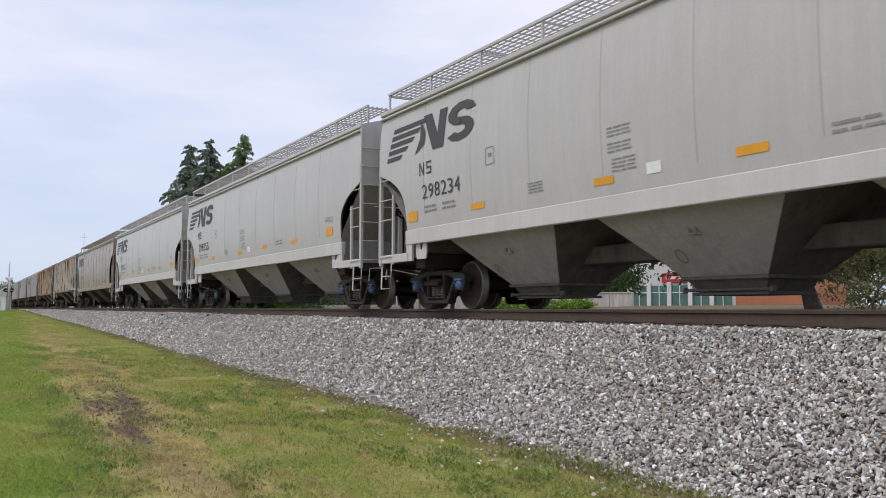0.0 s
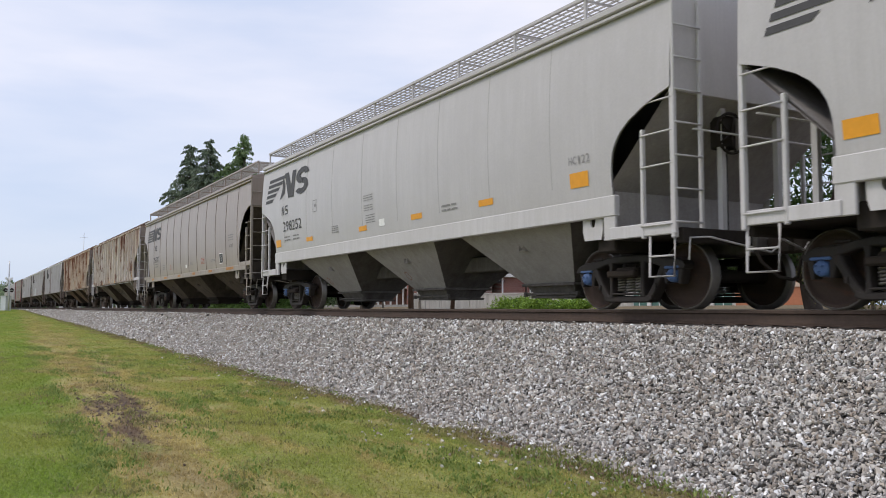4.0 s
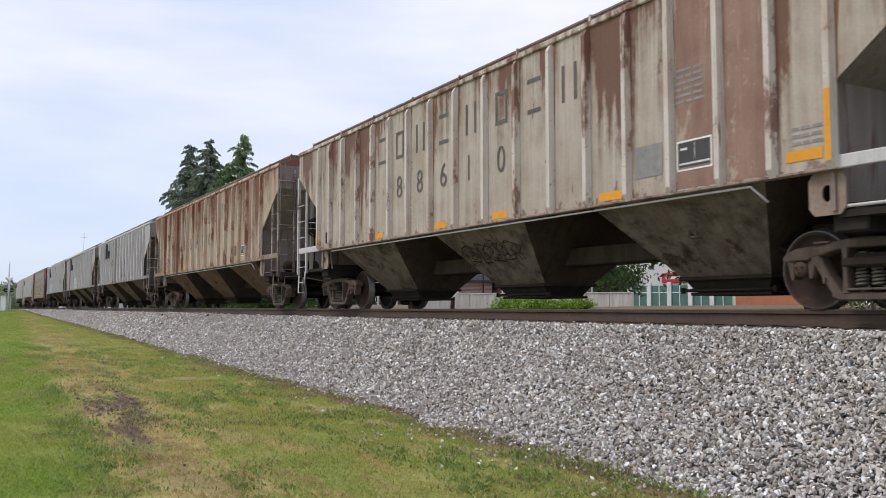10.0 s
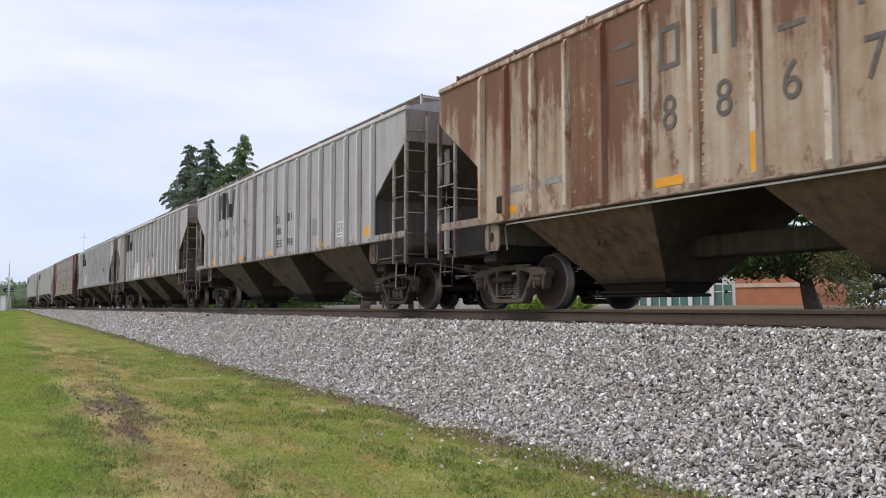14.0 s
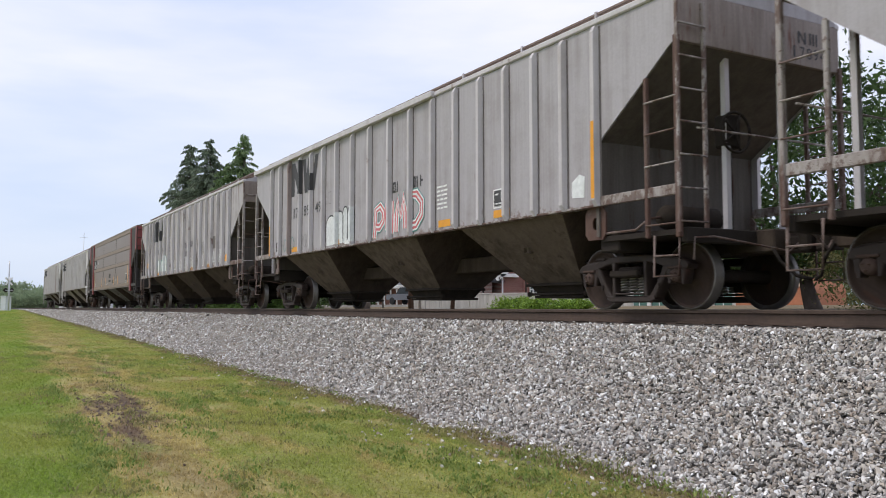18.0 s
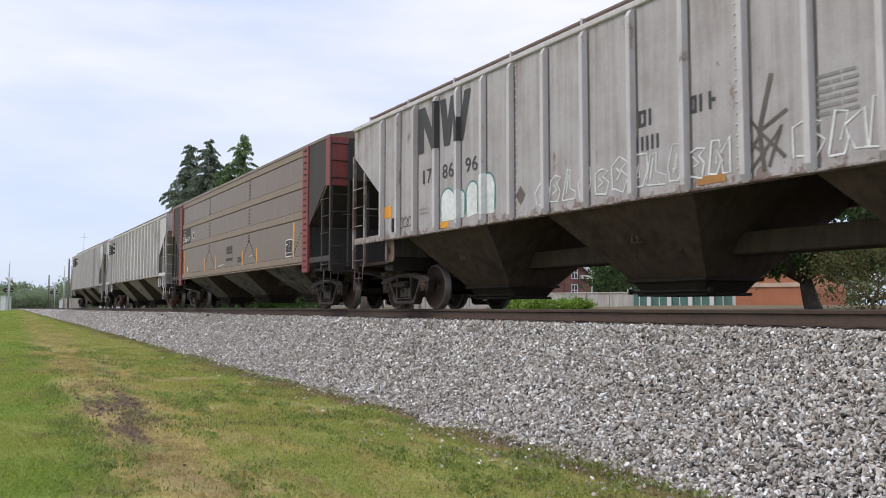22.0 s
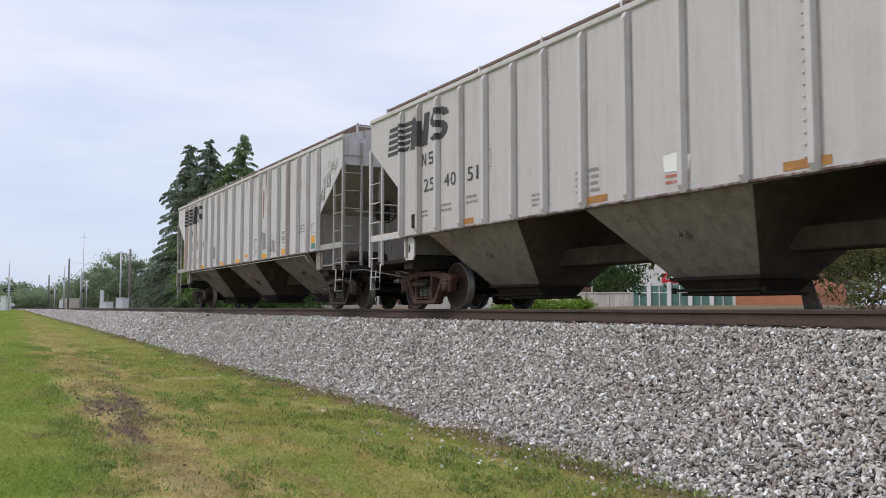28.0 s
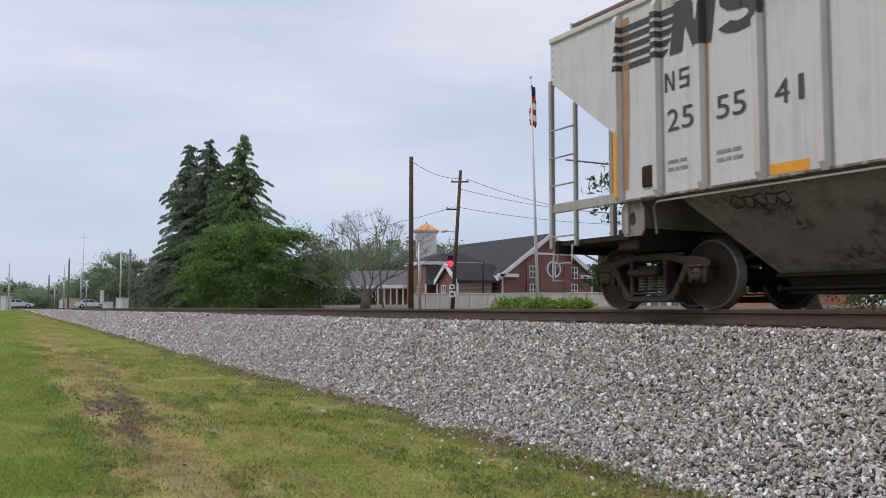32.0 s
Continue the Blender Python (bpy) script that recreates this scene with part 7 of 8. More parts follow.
def leaf_material(name, dark, light, trans=0.35):
    k = Mat(name, 0.55, 0.0, 0.3)
    gi = k.t.nodes.new("ShaderNodeNewGeometry")
    big = k.noise(k.place((1, 1, 1)), 0.55, 3.0)
    c = k.ramp(gi.outputs["Random Per Island"], 0.0, 1.0, dark, light)
    c = k.mix(0.5, c, k.ramp(big, 0.35, 0.65, (0.32, 0.32, 0.32), (0.66, 0.66, 0.62)), "OVERLAY")
    k.b.inputs["Transmission Weight"].default_value = 0.0
    k.colour(c)
    tr, mx = k.node("ShaderNodeBsdfTranslucent"), k.node("ShaderNodeMixShader")
    k.link(c, tr.inputs["Color"])
    mx.inputs[0].default_value = trans
    k.link(k.b.outputs[0], mx.inputs[1])
    k.link(tr.outputs[0], mx.inputs[2])
    k.link(mx.outputs[0], k.t.nodes["Material Output"].inputs["Surface"])
    return k.m


LEAF_FIR = leaf_material("dark_cedar_needles", (0.10, 0.14, 0.10), (0.29, 0.35, 0.245), 0.35)
LEAF_FIR_B = leaf_material("green_cedar_needles", (0.10, 0.165, 0.07), (0.28, 0.38, 0.17), 0.35)
LEAF_GREEN = leaf_material("fresh_green_leaves", (0.075, 0.145, 0.038), (0.215, 0.345, 0.09))
LEAF_STREET = leaf_material("street_tree_leaves", (0.028, 0.055, 0.018), (0.085, 0.145, 0.042))
# paler and greyer than near leaves: distance haze is put into the colour
LEAF_FAR = leaf_material("haze_paled_leaves", (0.15, 0.205, 0.13), (0.32, 0.40, 0.23))
LEAF_OLIVE = leaf_material("yellowing_leaves", (0.05, 0.058, 0.022), (0.185, 0.175, 0.06))
LEAF_HEDGE = leaf_material("bright_hedge_leaves", (0.10, 0.19, 0.03), (0.32, 0.46, 0.075))


def leaf_mesh(name, centres, size, seed, mat, droop=0.0, long=1.6, dirs=None):
    """Small diamond leaves, each turned its own way."""
    r = np.random.RandomState(seed)
    n = len(centres)
    a = r.randn(n, 3) if dirs is None else dirs + 0.45 * r.randn(n, 3)
    a[:, 2] -= droop
    a /= np.linalg.norm(a, axis=1)[:, None]
    b = np.cross(a, r.randn(n, 3))
    b /= np.linalg.norm(b, axis=1)[:, None]
    s = (size * np.exp(0.3 * r.randn(n)))[:, None]
    c = np.asarray(centres)
    up = np.cross(a, b) * s * 0.12
    v = np.stack([c - a * s * long, c + b * s * 0.62 + up, c + a * s * long, c - b * s * 0.62 + up], 1).reshape(-1, 3)
    f = np.arange(4 * n).reshape(n, 4)
    me = mesh_from(name, v, f)
    me.materials.append(mat)
    return me


def clumps(centre, radii, n_clump, per, spread, seed, floor=None, hollow=0.55, rag=0.25):
    """Leaf places in ragged clumps round the outside of a crown."""
    r = np.random.RandomState(seed)
    d = r.randn(n_clump, 3)
    d /= np.linalg.norm(d, axis=1)[:, None]
    rad = (hollow + (1 - hollow) * r.rand(n_clump) ** 0.5) * (1 + rag * np.array([noise.noise(Vector(q * 2.2) + Vector((seed, 0, 0))) for q in d]))
    cc = np.array(centre) + d * np.array(radii) * rad[:, None]
    p = cc[:, None] + r.randn(n_clump, per, 3) * spread * (0.6 + 0.8 * r.rand(n_clump, 1, 1)) * np.array([1, 1, 0.65])
    p = p.reshape(-1, 3)
    if floor is not None:
        p = p[p[:, 2] > floor]
    return p


def limb(g, a, b, r0, r1, bend=0.1, rnd=random.Random(5), steps=5):
    a, b = Vector(a), Vector(b)
    off = Vector([rnd.uniform(-1, 1) for _ in range(3)]) * (b - a).length * bend
    pts = [a.lerp(b, t) + off * math.sin(math.pi * t) for t in [i / steps for i in range(steps + 1)]]
    g.tube(pts, r0, 7, r1)
    return pts


def leafy_tree(label, x, y, z, crown_c, radii, n_clump, per, spread, leaf, mat, trunk_r, seed, group="", name="tree", bark=BARK, floor=None, limbs=7, hollow=0.5, fork=0.35, tiers=0, sprays=()):
    rnd = random.Random(seed)
    tree = thing(name, label, "tree", group=group, m=pose(x, y, z))
    g = Geo()
    h = crown_c[2] - z
    top = (crown_c[0] - x, crown_c[1] - y, h + radii[2] * 0.5)
    limb(g, (0, 0, -0.1), (top[0] * 0.35, top[1] * 0.35, h * fork + 0.2), trunk_r * 1.25, trunk_r * 0.8, 0.03, rnd)
    for i in range(limbs):
        a = 2 * math.pi * i / limbs + rnd.uniform(-0.4, 0.4)
        e = (crown_c[0] - x + radii[0] * 0.75 * math.cos(a), crown_c[1] - y + radii[1] * 0.75 * math.sin(a), h + radii[2] * rnd.uniform(-0.2, 0.6))
        p = limb(g, (top[0] * 0.35, top[1] * 0.35, h * fork), e, trunk_r * 0.55, 0.02, 0.08, rnd)
        for k in (2, 3, 4):
            limb(g, p[k], p[k] + Vector((rnd.uniform(-1, 1) * radii[0] * 0.35, rnd.uniform(-1, 1) * radii[1] * 0.35, rnd.uniform(0.1, 0.6) * radii[2] * 0.5)), trunk_r * 0.18, 0.012, 0.1, rnd, 3)
    part("trunk", g, bark, tree)
    pts = clumps(crown_c, radii, n_clump, per, spread, seed, floor, hollow)
    tr = np.random.RandomState(seed + 5)
    for i in range(tiers):
        d = tr.randn(3)
        d /= np.linalg.norm(d)
        d[2] = abs(d[2]) if tr.rand() < 0.6 else d[2]
        c = np.array(crown_c) + d * np.array(radii) * tr.uniform(0.62, 0.94)
        w = tr.uniform(0.8, 1.7)
        pts = np.concatenate([pts, clumps(c, (w, w, 0.22), 16, 52, 0.24, seed + 90 + i, floor, 0.1)])
    for i, (c, rr, n) in enumerate(sprays):
        pts = np.concatenate([pts, clumps(c, rr, n, per, spread * 0.8, seed + 300 + i, 0.6, 0.15)])
    pts = pts - np.array([x, y, z])
    part("crown", leaf_mesh("crown", pts, leaf, seed + 1, mat), mat, tree)
    return tree


def cedar(label, x, y, h, r, seed, mat):
    """A deodar: drooping branch tiers, ragged tip, to the ground."""
    rnd, tree = random.Random(seed), thing("cedar_tree", label, "tree", group="tall cedars", m=pose(x, y, far_z(x, y)))
    g = Geo()
    g.tube([(0, 0, -0.1), (0.1, 0, h * 0.5), (0.0, 0.1, h * 0.97)], 0.34, 8, 0.03)
    pts, dirs, z = [], [], 0.5
    while z < h * 0.99:
        s = z / h
        reach = r * (1 - s) ** 0.95 + 0.30
        for _ in range(9 if s < 0.8 else 6):
            a, l = rnd.uniform(0, 2 * math.pi), reach * (rnd.uniform(0.55, 1.12) if s < 0.6 else rnd.uniform(0.35, 1.3))
            rise, zb = l * rnd.uniform(0.05, 0.32), max(z + rnd.uniform(-0.3, 0.3), 0.3)
            path = [Vector((math.cos(a) * l * t, math.sin(a) * l * t, zb + rise * math.sin(t * 2.0) - 0.30 * l * t * t)) for t in (0, 0.25, 0.5, 0.75, 1.0)]
            g.tube(path, 0.05 * (1 - s) + 0.012, 5, 0.006)
            m = int(10 + 62 * l) if s < 0.62 else int(8 + 58 * l)
            for _ in range(m):
                t = rnd.uniform(0.08, 1.0) ** 0.8
                i = min(int(t * 4), 3)
                p = path[i].lerp(path[i + 1], t * 4 - i)
                w = (0.30 * (1.12 - t) * l * 0.55 + 0.06) * (1.0 if s < 0.62 else 0.75)
                side = rnd.uniform(-1, 1) * w
                pts.append((p.x - math.sin(a) * side, p.y + math.cos(a) * side, p.z - abs(side) * 0.4 - rnd.uniform(0, 0.22)))
                dirs.append((math.cos(a) * 0.6 - math.sin(a) * side * 1.5, math.sin(a) * 0.6 + math.cos(a) * side * 1.5, -0.75))
        z += 0.26 + 0.15 * (1 - s)
    part("trunk", g, BARK_DARK, tree)
    part("needles", leaf_mesh("needles", np.array(pts), 0.058, seed, mat, 0.1, 2.1, np.array(dirs)), mat, tree)


cedar("tall dark green cedar with drooping branches", -85.95, 10.15, 16.75, 6.3, 11, LEAF_FIR)
cedar("tall dark green cedar with a ragged tip", -82.65, 11.25, 16.8, 7.4, 12, LEAF_FIR)
cedar("tall green cedar with a pointed top", -76.95, 12.9, 16.35, 7.2, 13, LEAF_FIR_B)
cx0, cy0 = (-63.12, 10.03)
leafy_tree("broad bright green tree with foliage to the ground", cx0, cy0, far_z(cx0, cy0), (cx0, cy0, 2.2), (5.3, 6.0, 4.4), 190, 100, 0.5, 0.062, LEAF_GREEN, 0.2, 21, floor=-0.3, hollow=0.4, tiers=80)
cx0, cy0 = (-61.56, 14.53)
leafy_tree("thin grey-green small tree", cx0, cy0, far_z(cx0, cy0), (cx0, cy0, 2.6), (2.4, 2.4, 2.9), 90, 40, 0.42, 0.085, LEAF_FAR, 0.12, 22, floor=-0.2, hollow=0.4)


def bare_tree(label, x, y, h, seed):
    rnd, tree = random.Random(seed), thing("bare_tree", label, "tree", m=pose(x, y, far_z(x, y)))

    def grow(g, p, d, l, r, n):
        e = p + d * l
        g.tube([p, p.lerp(e, 0.5) + Vector([rnd.uniform(-1, 1) * l * 0.09 for _ in range(3)]), e], r, 6 if n > 2 else 3, r * 0.62, False)
        if n == 0:
            return
        for _ in range(3 if n > 1 else 4):
            q = (d + Vector((rnd.uniform(-1, 1), rnd.uniform(-1, 1), rnd.uniform(-0.35, 0.6))) * 0.85).normalized()
            grow(g, e, q, l * rnd.uniform(0.6, 0.85), r * 0.55, n - 1)

    part("trunk", Geo().tube([(0, 0, -0.1), (0.08, 0.05, 0.5), (-0.03, 0.06, h * 0.15)], 0.40, 9, 0.30), BARK, tree)
    # leaning limbs: two tall ones, two low crooked ones
    for lx, ly, lz, l, r in ((-0.34, -0.52, 0.95, 0.33, 0.15), (-0.05, -0.12, 1.1, 0.31, 0.13), (0.30, 0.62, 0.62, 0.30, 0.13), (-0.42, -0.75, 0.40, 0.24, 0.11), (0.45, 0.15, 0.75, 0.22, 0.10)):
        g = Geo()
        grow(g, Vector((0, 0, h * 0.13)), Vector((lx, ly, lz)).normalized(), h * l, r, 5)
        part("branch", g, BARK_PALE, tree)


bare_tree("leafless grey tree with spreading branches", *(-54.75, 15.25), 6.7, 31)
# street tree with a wide crown, and scrub below it
tx0, ty0 = (-19.90, 17.00)
cx0, cy0 = (-21.21, 17.25)
leafy_tree("wide leafy street tree with a dark forked trunk", tx0, ty0, far_z(tx0, ty0), (cx0, cy0, 4.9), (6.2, 6.2, 4.3), 520, 46, 0.40, 0.075, LEAF_STREET, 0.27, 41, bark=BARK_DARK, floor=1.25, limbs=9, hollow=0.35, fork=0.22, sprays=[((*(-23.21, 14.14), 2.1), (2.0, 2.0, 0.8), 26), ((*(-22.65, 16.04), 1.9), (1.8, 1.8, 0.8), 26), ((*(-19.05, 17.62), 1.9), (2.0, 2.0, 0.9), 40)])
cx0, cy0 = (-15.06, 13.08)
leafy_tree("low scrub with yellowing leaves", cx0, cy0, far_z(cx0, cy0), (cx0, cy0, 0.9), (1.7, 1.7, 1.2), 110, 46, 0.2, 0.030, LEAF_OLIVE, 0.05, 42, name="shrub", floor=-0.3)
for (x, y), w, h, k in (((-104.6, 30.6), 2.3, 2.0, 61), ((-102.4, 32.3), 1.6, 1.5, 62), ((-100.4, 34.6), 1.9, 1.9, 63)):
    leafy_tree("dark green rounded shrub before the low building", x, y, far_z(x, y), (x, y, 0.8), (w, w, h), 60, 40, 0.35, 0.10, LEAF_STREET, 0.06, k, "shrubs by the low building", name="shrub", floor=-0.2)
cx0, cy0 = (-49.92, 33.86)
leafy_tree("small dark green tree by the wall", cx0, cy0, far_z(cx0, cy0), (cx0, cy0, 2.2), (1.9, 1.9, 1.7), 60, 45, 0.35, 0.09, LEAF_STREET, 0.1, 43, floor=0.2)
for (x, y), w, h, s in (((-37.98, 16.65), 1.5, 0.24, 51), ((-37.29, 17.63), 1.3, 0.2, 52), ((-36.21, 19.06), 1.1, 0.08, 53)):
    hedge = thing("hedge_shrub", "low bright green clipped shrub", "shrub", group="low shrubs", m=pose(x, y, far_z(x, y)))
    part("twigs", Geo().tube([(0, 0, -0.05), (0.1, 0, 0.2)], 0.03, 5).tube([(0, 0, 0), (-0.2, 0.1, 0.2)], 0.02, 5), BARK, hedge)
    part("foliage", leaf_mesh("foliage", clumps((0, 0, 0.25), (w, w * 0.8, h + 0.25), 60, 50, 0.14, s, 0.0, 0.4), 0.045, s, LEAF_HEDGE), LEAF_HEDGE, hedge)
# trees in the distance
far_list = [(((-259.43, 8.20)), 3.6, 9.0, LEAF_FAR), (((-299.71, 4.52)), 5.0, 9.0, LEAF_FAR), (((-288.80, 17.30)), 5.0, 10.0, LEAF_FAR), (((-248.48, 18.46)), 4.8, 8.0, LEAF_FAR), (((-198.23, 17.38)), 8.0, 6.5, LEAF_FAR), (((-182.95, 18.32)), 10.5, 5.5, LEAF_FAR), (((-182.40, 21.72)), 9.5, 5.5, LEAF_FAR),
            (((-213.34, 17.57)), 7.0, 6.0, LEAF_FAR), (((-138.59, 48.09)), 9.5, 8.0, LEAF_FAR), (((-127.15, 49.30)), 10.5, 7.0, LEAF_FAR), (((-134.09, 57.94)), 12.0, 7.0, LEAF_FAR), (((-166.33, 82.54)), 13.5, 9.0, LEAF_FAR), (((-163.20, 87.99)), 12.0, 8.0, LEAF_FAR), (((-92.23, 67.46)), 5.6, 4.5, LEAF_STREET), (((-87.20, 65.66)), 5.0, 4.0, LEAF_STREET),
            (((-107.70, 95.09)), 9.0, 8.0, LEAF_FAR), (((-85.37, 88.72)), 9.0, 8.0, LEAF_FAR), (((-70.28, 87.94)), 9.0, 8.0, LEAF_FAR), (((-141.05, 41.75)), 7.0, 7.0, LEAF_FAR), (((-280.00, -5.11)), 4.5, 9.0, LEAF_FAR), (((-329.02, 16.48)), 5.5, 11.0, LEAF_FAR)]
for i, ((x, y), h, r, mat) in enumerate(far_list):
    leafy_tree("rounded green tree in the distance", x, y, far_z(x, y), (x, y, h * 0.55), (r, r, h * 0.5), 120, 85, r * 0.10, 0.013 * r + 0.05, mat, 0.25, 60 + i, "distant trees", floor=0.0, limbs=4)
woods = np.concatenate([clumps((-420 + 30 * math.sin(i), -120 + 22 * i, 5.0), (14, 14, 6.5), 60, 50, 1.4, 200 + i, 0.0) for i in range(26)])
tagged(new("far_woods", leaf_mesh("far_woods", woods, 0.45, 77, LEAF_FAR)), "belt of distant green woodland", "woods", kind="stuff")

# ---- poles, wires, flag ----


def utility_pole(label, base, top, r, mat, arms=(), group="utility poles"):
    pole = thing("utility_pole", label, "pole", group=group, m=pose(base[0], base[1], far_z(*base)))
    t = Vector((top[0] - base[0], top[1] - base[1], top[2] - far_z(*base)))
    part("post", Geo().tube([(0, 0, -0.1), t * 0.5, t], r, 10, r * 0.72), mat, pole)
    for z, w, side in arms:
        p = t * (z / t.z)
        along = Vector((math.sin(YAW), math.cos(YAW), 0))
        a = p + along * (side - w / 2)
        part("crossarm", Geo().tube([a, a + along * w], 0.05, 6), mat, pole)
        for k in (0.08, 0.92):
            q = a + along * w * k
            part("insulator", Geo().lathe([(0.0, 0.05), (0.1, 0.06), (0.16, 0.035), (0.2, 0.0)], 8, "z", q), GALV, pole)
    return pole


utility_pole("dark brown wooden utility pole", (-40.02, 11.29), (*(-40.02, 11.29), 8.05), 0.15, POLE_WOOD)
utility_pole("leaning dark wooden utility pole with crossarms", (-45.03, 16.70), (*(-44.77, 17.15), 8.46), 0.13, POLE_WOOD, ((7.9, 1.1, 0.0), (6.2, 0.7, -0.4)))
utility_pole("short pale conduit pole", (-40.68, 12.18), (*(-40.71, 12.12), 3.54), 0.08, GALV)
utility_pole("thin grey leaning pole", (-67.75, 22.88), (*(-68.05, 22.25), 7.24), 0.09, POLE_GREY)
for px in ((-189.40, 6.04), 6.67, POLE_GREY), ((-159.29, 5.97), 7.31, GALV), ((-149.27, 5.67), 7.96, POLE_GREY), ((-123.58, 9.63), 7.63, GALV), ((-116.49, 9.65), 7.67, POLE_GREY), ((-149.89, -2.89), 7.39, GALV), ((-149.08, 7.50), 6.44, GALV):
    utility_pole("distant upright pole by the crossing", px[0], (*px[0], px[1]), 0.17 if px[2] is not GALV else 0.13, px[2], group="poles at the crossing")
utility_pole("thin dark lamp post", (-52.53, 23.64), (*(-52.53, 23.64), 3.44), 0.06, STEEL_BLACK)
utility_pole("thin dark lamp post", (-51.63, 26.79), (*(-51.63, 26.79), 3.15), 0.06, STEEL_BLACK)
mast = utility_pole("tall thin antenna mast", (-168.92, 10.03), (*(-168.92, 10.03), 13.86), 0.07, GALV)
part("antenna", Geo().tube([(0, -0.7, 13.24), (0, 0.7, 13.24)], 0.03, 5), GALV, mast)


def wire(a, b, sag):
    a, b = Vector(a), Vector(b)
    thing("overhead_wire", "thin black overhead wire between poles", "wire", Geo().tube([a.lerp(b, t) - Vector((0, 0, sag * 4 * t * (1 - t))) for t in np.linspace(0, 1, 13)], 0.014, 5), WIRE, "overhead wires")


wire((*(-39.99, 11.34), 7.78), (*(-44.81, 17.09), 7.97), 0.25)
wire((*(-44.54, 17.53), 7.90), (*(-44.63, 30.79), 6.45), 0.5)
wire((*(-44.77, 17.15), 7.30), (*(-44.63, 30.79), 6.53), 0.35)
wire((*(-44.95, 16.85), 6.22), (*(-44.63, 30.79), 5.75), 0.25)
wire((*(-44.95, 16.85), 6.22), (*(-70.03, 17.56), 6.29), 0.3)
wire((*(-149.27, 5.67), 7.59), (*(-116.49, 9.65), 5.54), 0.4)
# street-lamp arm, red signal and route shields on the leaning pole
px0 = Vector((*(-44.65, 16.76), 4.63))
lampa = thing("street_lamp", "small cobra-head street lamp on a pole", "street lamp", m=Matrix.Translation(px0))
lx, ly = (-45.01, 16.13)
part("arm", Geo().tube([(0, 0, 0), (lx - px0.x, ly - px0.y, 0.06)], 0.03, 6), GALV, lampa)
part("lamp_head", Geo().box(lx - px0.x - 0.25, lx - px0.x + 0.25, ly - px0.y - 0.12, ly - px0.y + 0.12, -0.02, 0.1, 0.03), GALV, lampa)
sx, sy = (-44.57, 16.31)
sig = thing("signal_light", "glowing red traffic signal on a dark housing", "traffic light", m=pose(sx, sy, 2.69, 0, 0, 60))
part("housing", Geo().box(-0.17, 0.17, 0.05, 0.25, -0.2, 0.5, 0.04), STEEL_BLACK, sig)
part("lens", Geo().lathe([(0.06, 0.19), (-0.02, 0.18), (-0.06, 0.11), (-0.08, 0.0)], 16, "y", (0, 0, 0)), RED_LAMP, sig, "lit red lens")
for yy, r_ in ((508, 0.17), (521, 0.22)):
    zz_ = 0.85 + (0.45 if yy == 508 else 0)
    sh_ = thing("route_shield", "white roadside shield sign on the leaning pole", "sign", group="roadside shields", m=pose(*(-44.51, 16.40), zz_, 0, 0, 60))
    part("plate", Geo().prism([(-r_, -r_ * 0.6), (0, -r_), (r_, -r_ * 0.6), (r_ * 0.85, r_ * 0.85), (-r_ * 0.85, r_ * 0.85)], "y", -0.06, -0.04), WHITE_TRIM, sh_)
    part("marking", Geo().box(-r_ * 0.45, r_ * 0.45, -0.068, -0.061, -r_ * 0.35, r_ * 0.3), INK, sh_, "dark marking bar")
fx, fy_ = (-38.96, 18.73)
fz = 13.02
flag = thing("flagpole", "tall white flagpole with a limp striped flag", "flagpole", m=pose(fx, fy_, far_z(fx, fy_)))
ft = Vector(((-39.15, 18.47)[0] - fx, (-39.15, 18.47)[1] - fy_, fz - far_z(fx, fy_)))
part("pole", Geo().tube([(0, 0, -0.1), ft * 0.5, ft], 0.10, 10, 0.045), WHITE_TRIM, flag)
part("finial", Geo().lathe([(-0.09, 0.0), (-0.06, 0.06), (0.0, 0.09), (0.06, 0.06), (0.09, 0.0)], 12, "z", ft + Vector((0, 0, 0.1))), GALV, flag)
FLAG_RED, FLAG_BLUE = plain("flag_red", (0.45, 0.04, 0.06), 0.8), plain("flag_blue", (0.03, 0.045, 0.14), 0.8)
dirf = Vector((math.sin(YAW), math.cos(YAW), 0))


def fold(z0, z1, w0, w1, mat, label):
    gg = Geo()
    v = []
    for i, z in enumerate(np.linspace(z0, z1, 6)):
        w = w0 + (w1 - w0) * i / 5
        p = ft * (z / ft.z)
        for k in range(7):
            s = k / 6
            v.append(p + dirf * (0.05 + w * (s - 0.25)) + Vector((0.1 * math.sin(s * 12 + z), 0.1 * math.cos(s * 9 + z * 2), -0.2 * s)))
    gg.add(v, [(i * 7 + k, i * 7 + k + 1, i * 7 + k + 8, i * 7 + k + 7) for i in range(5) for k in range(6)], True)
    part("flag_fold", gg, mat, flag, label)


fold(ft.z - 0.35, ft.z - 0.95, 0.15, 0.22, FLAG_BLUE, "dark blue fold")
for i in range(5):
    fold(ft.z - 0.95 - 0.34 * i, ft.z - 1.29 - 0.34 * i, 0.22 + 0.015 * i, 0.25, (FLAG_RED, WHITE_TRIM)[i % 2], "")

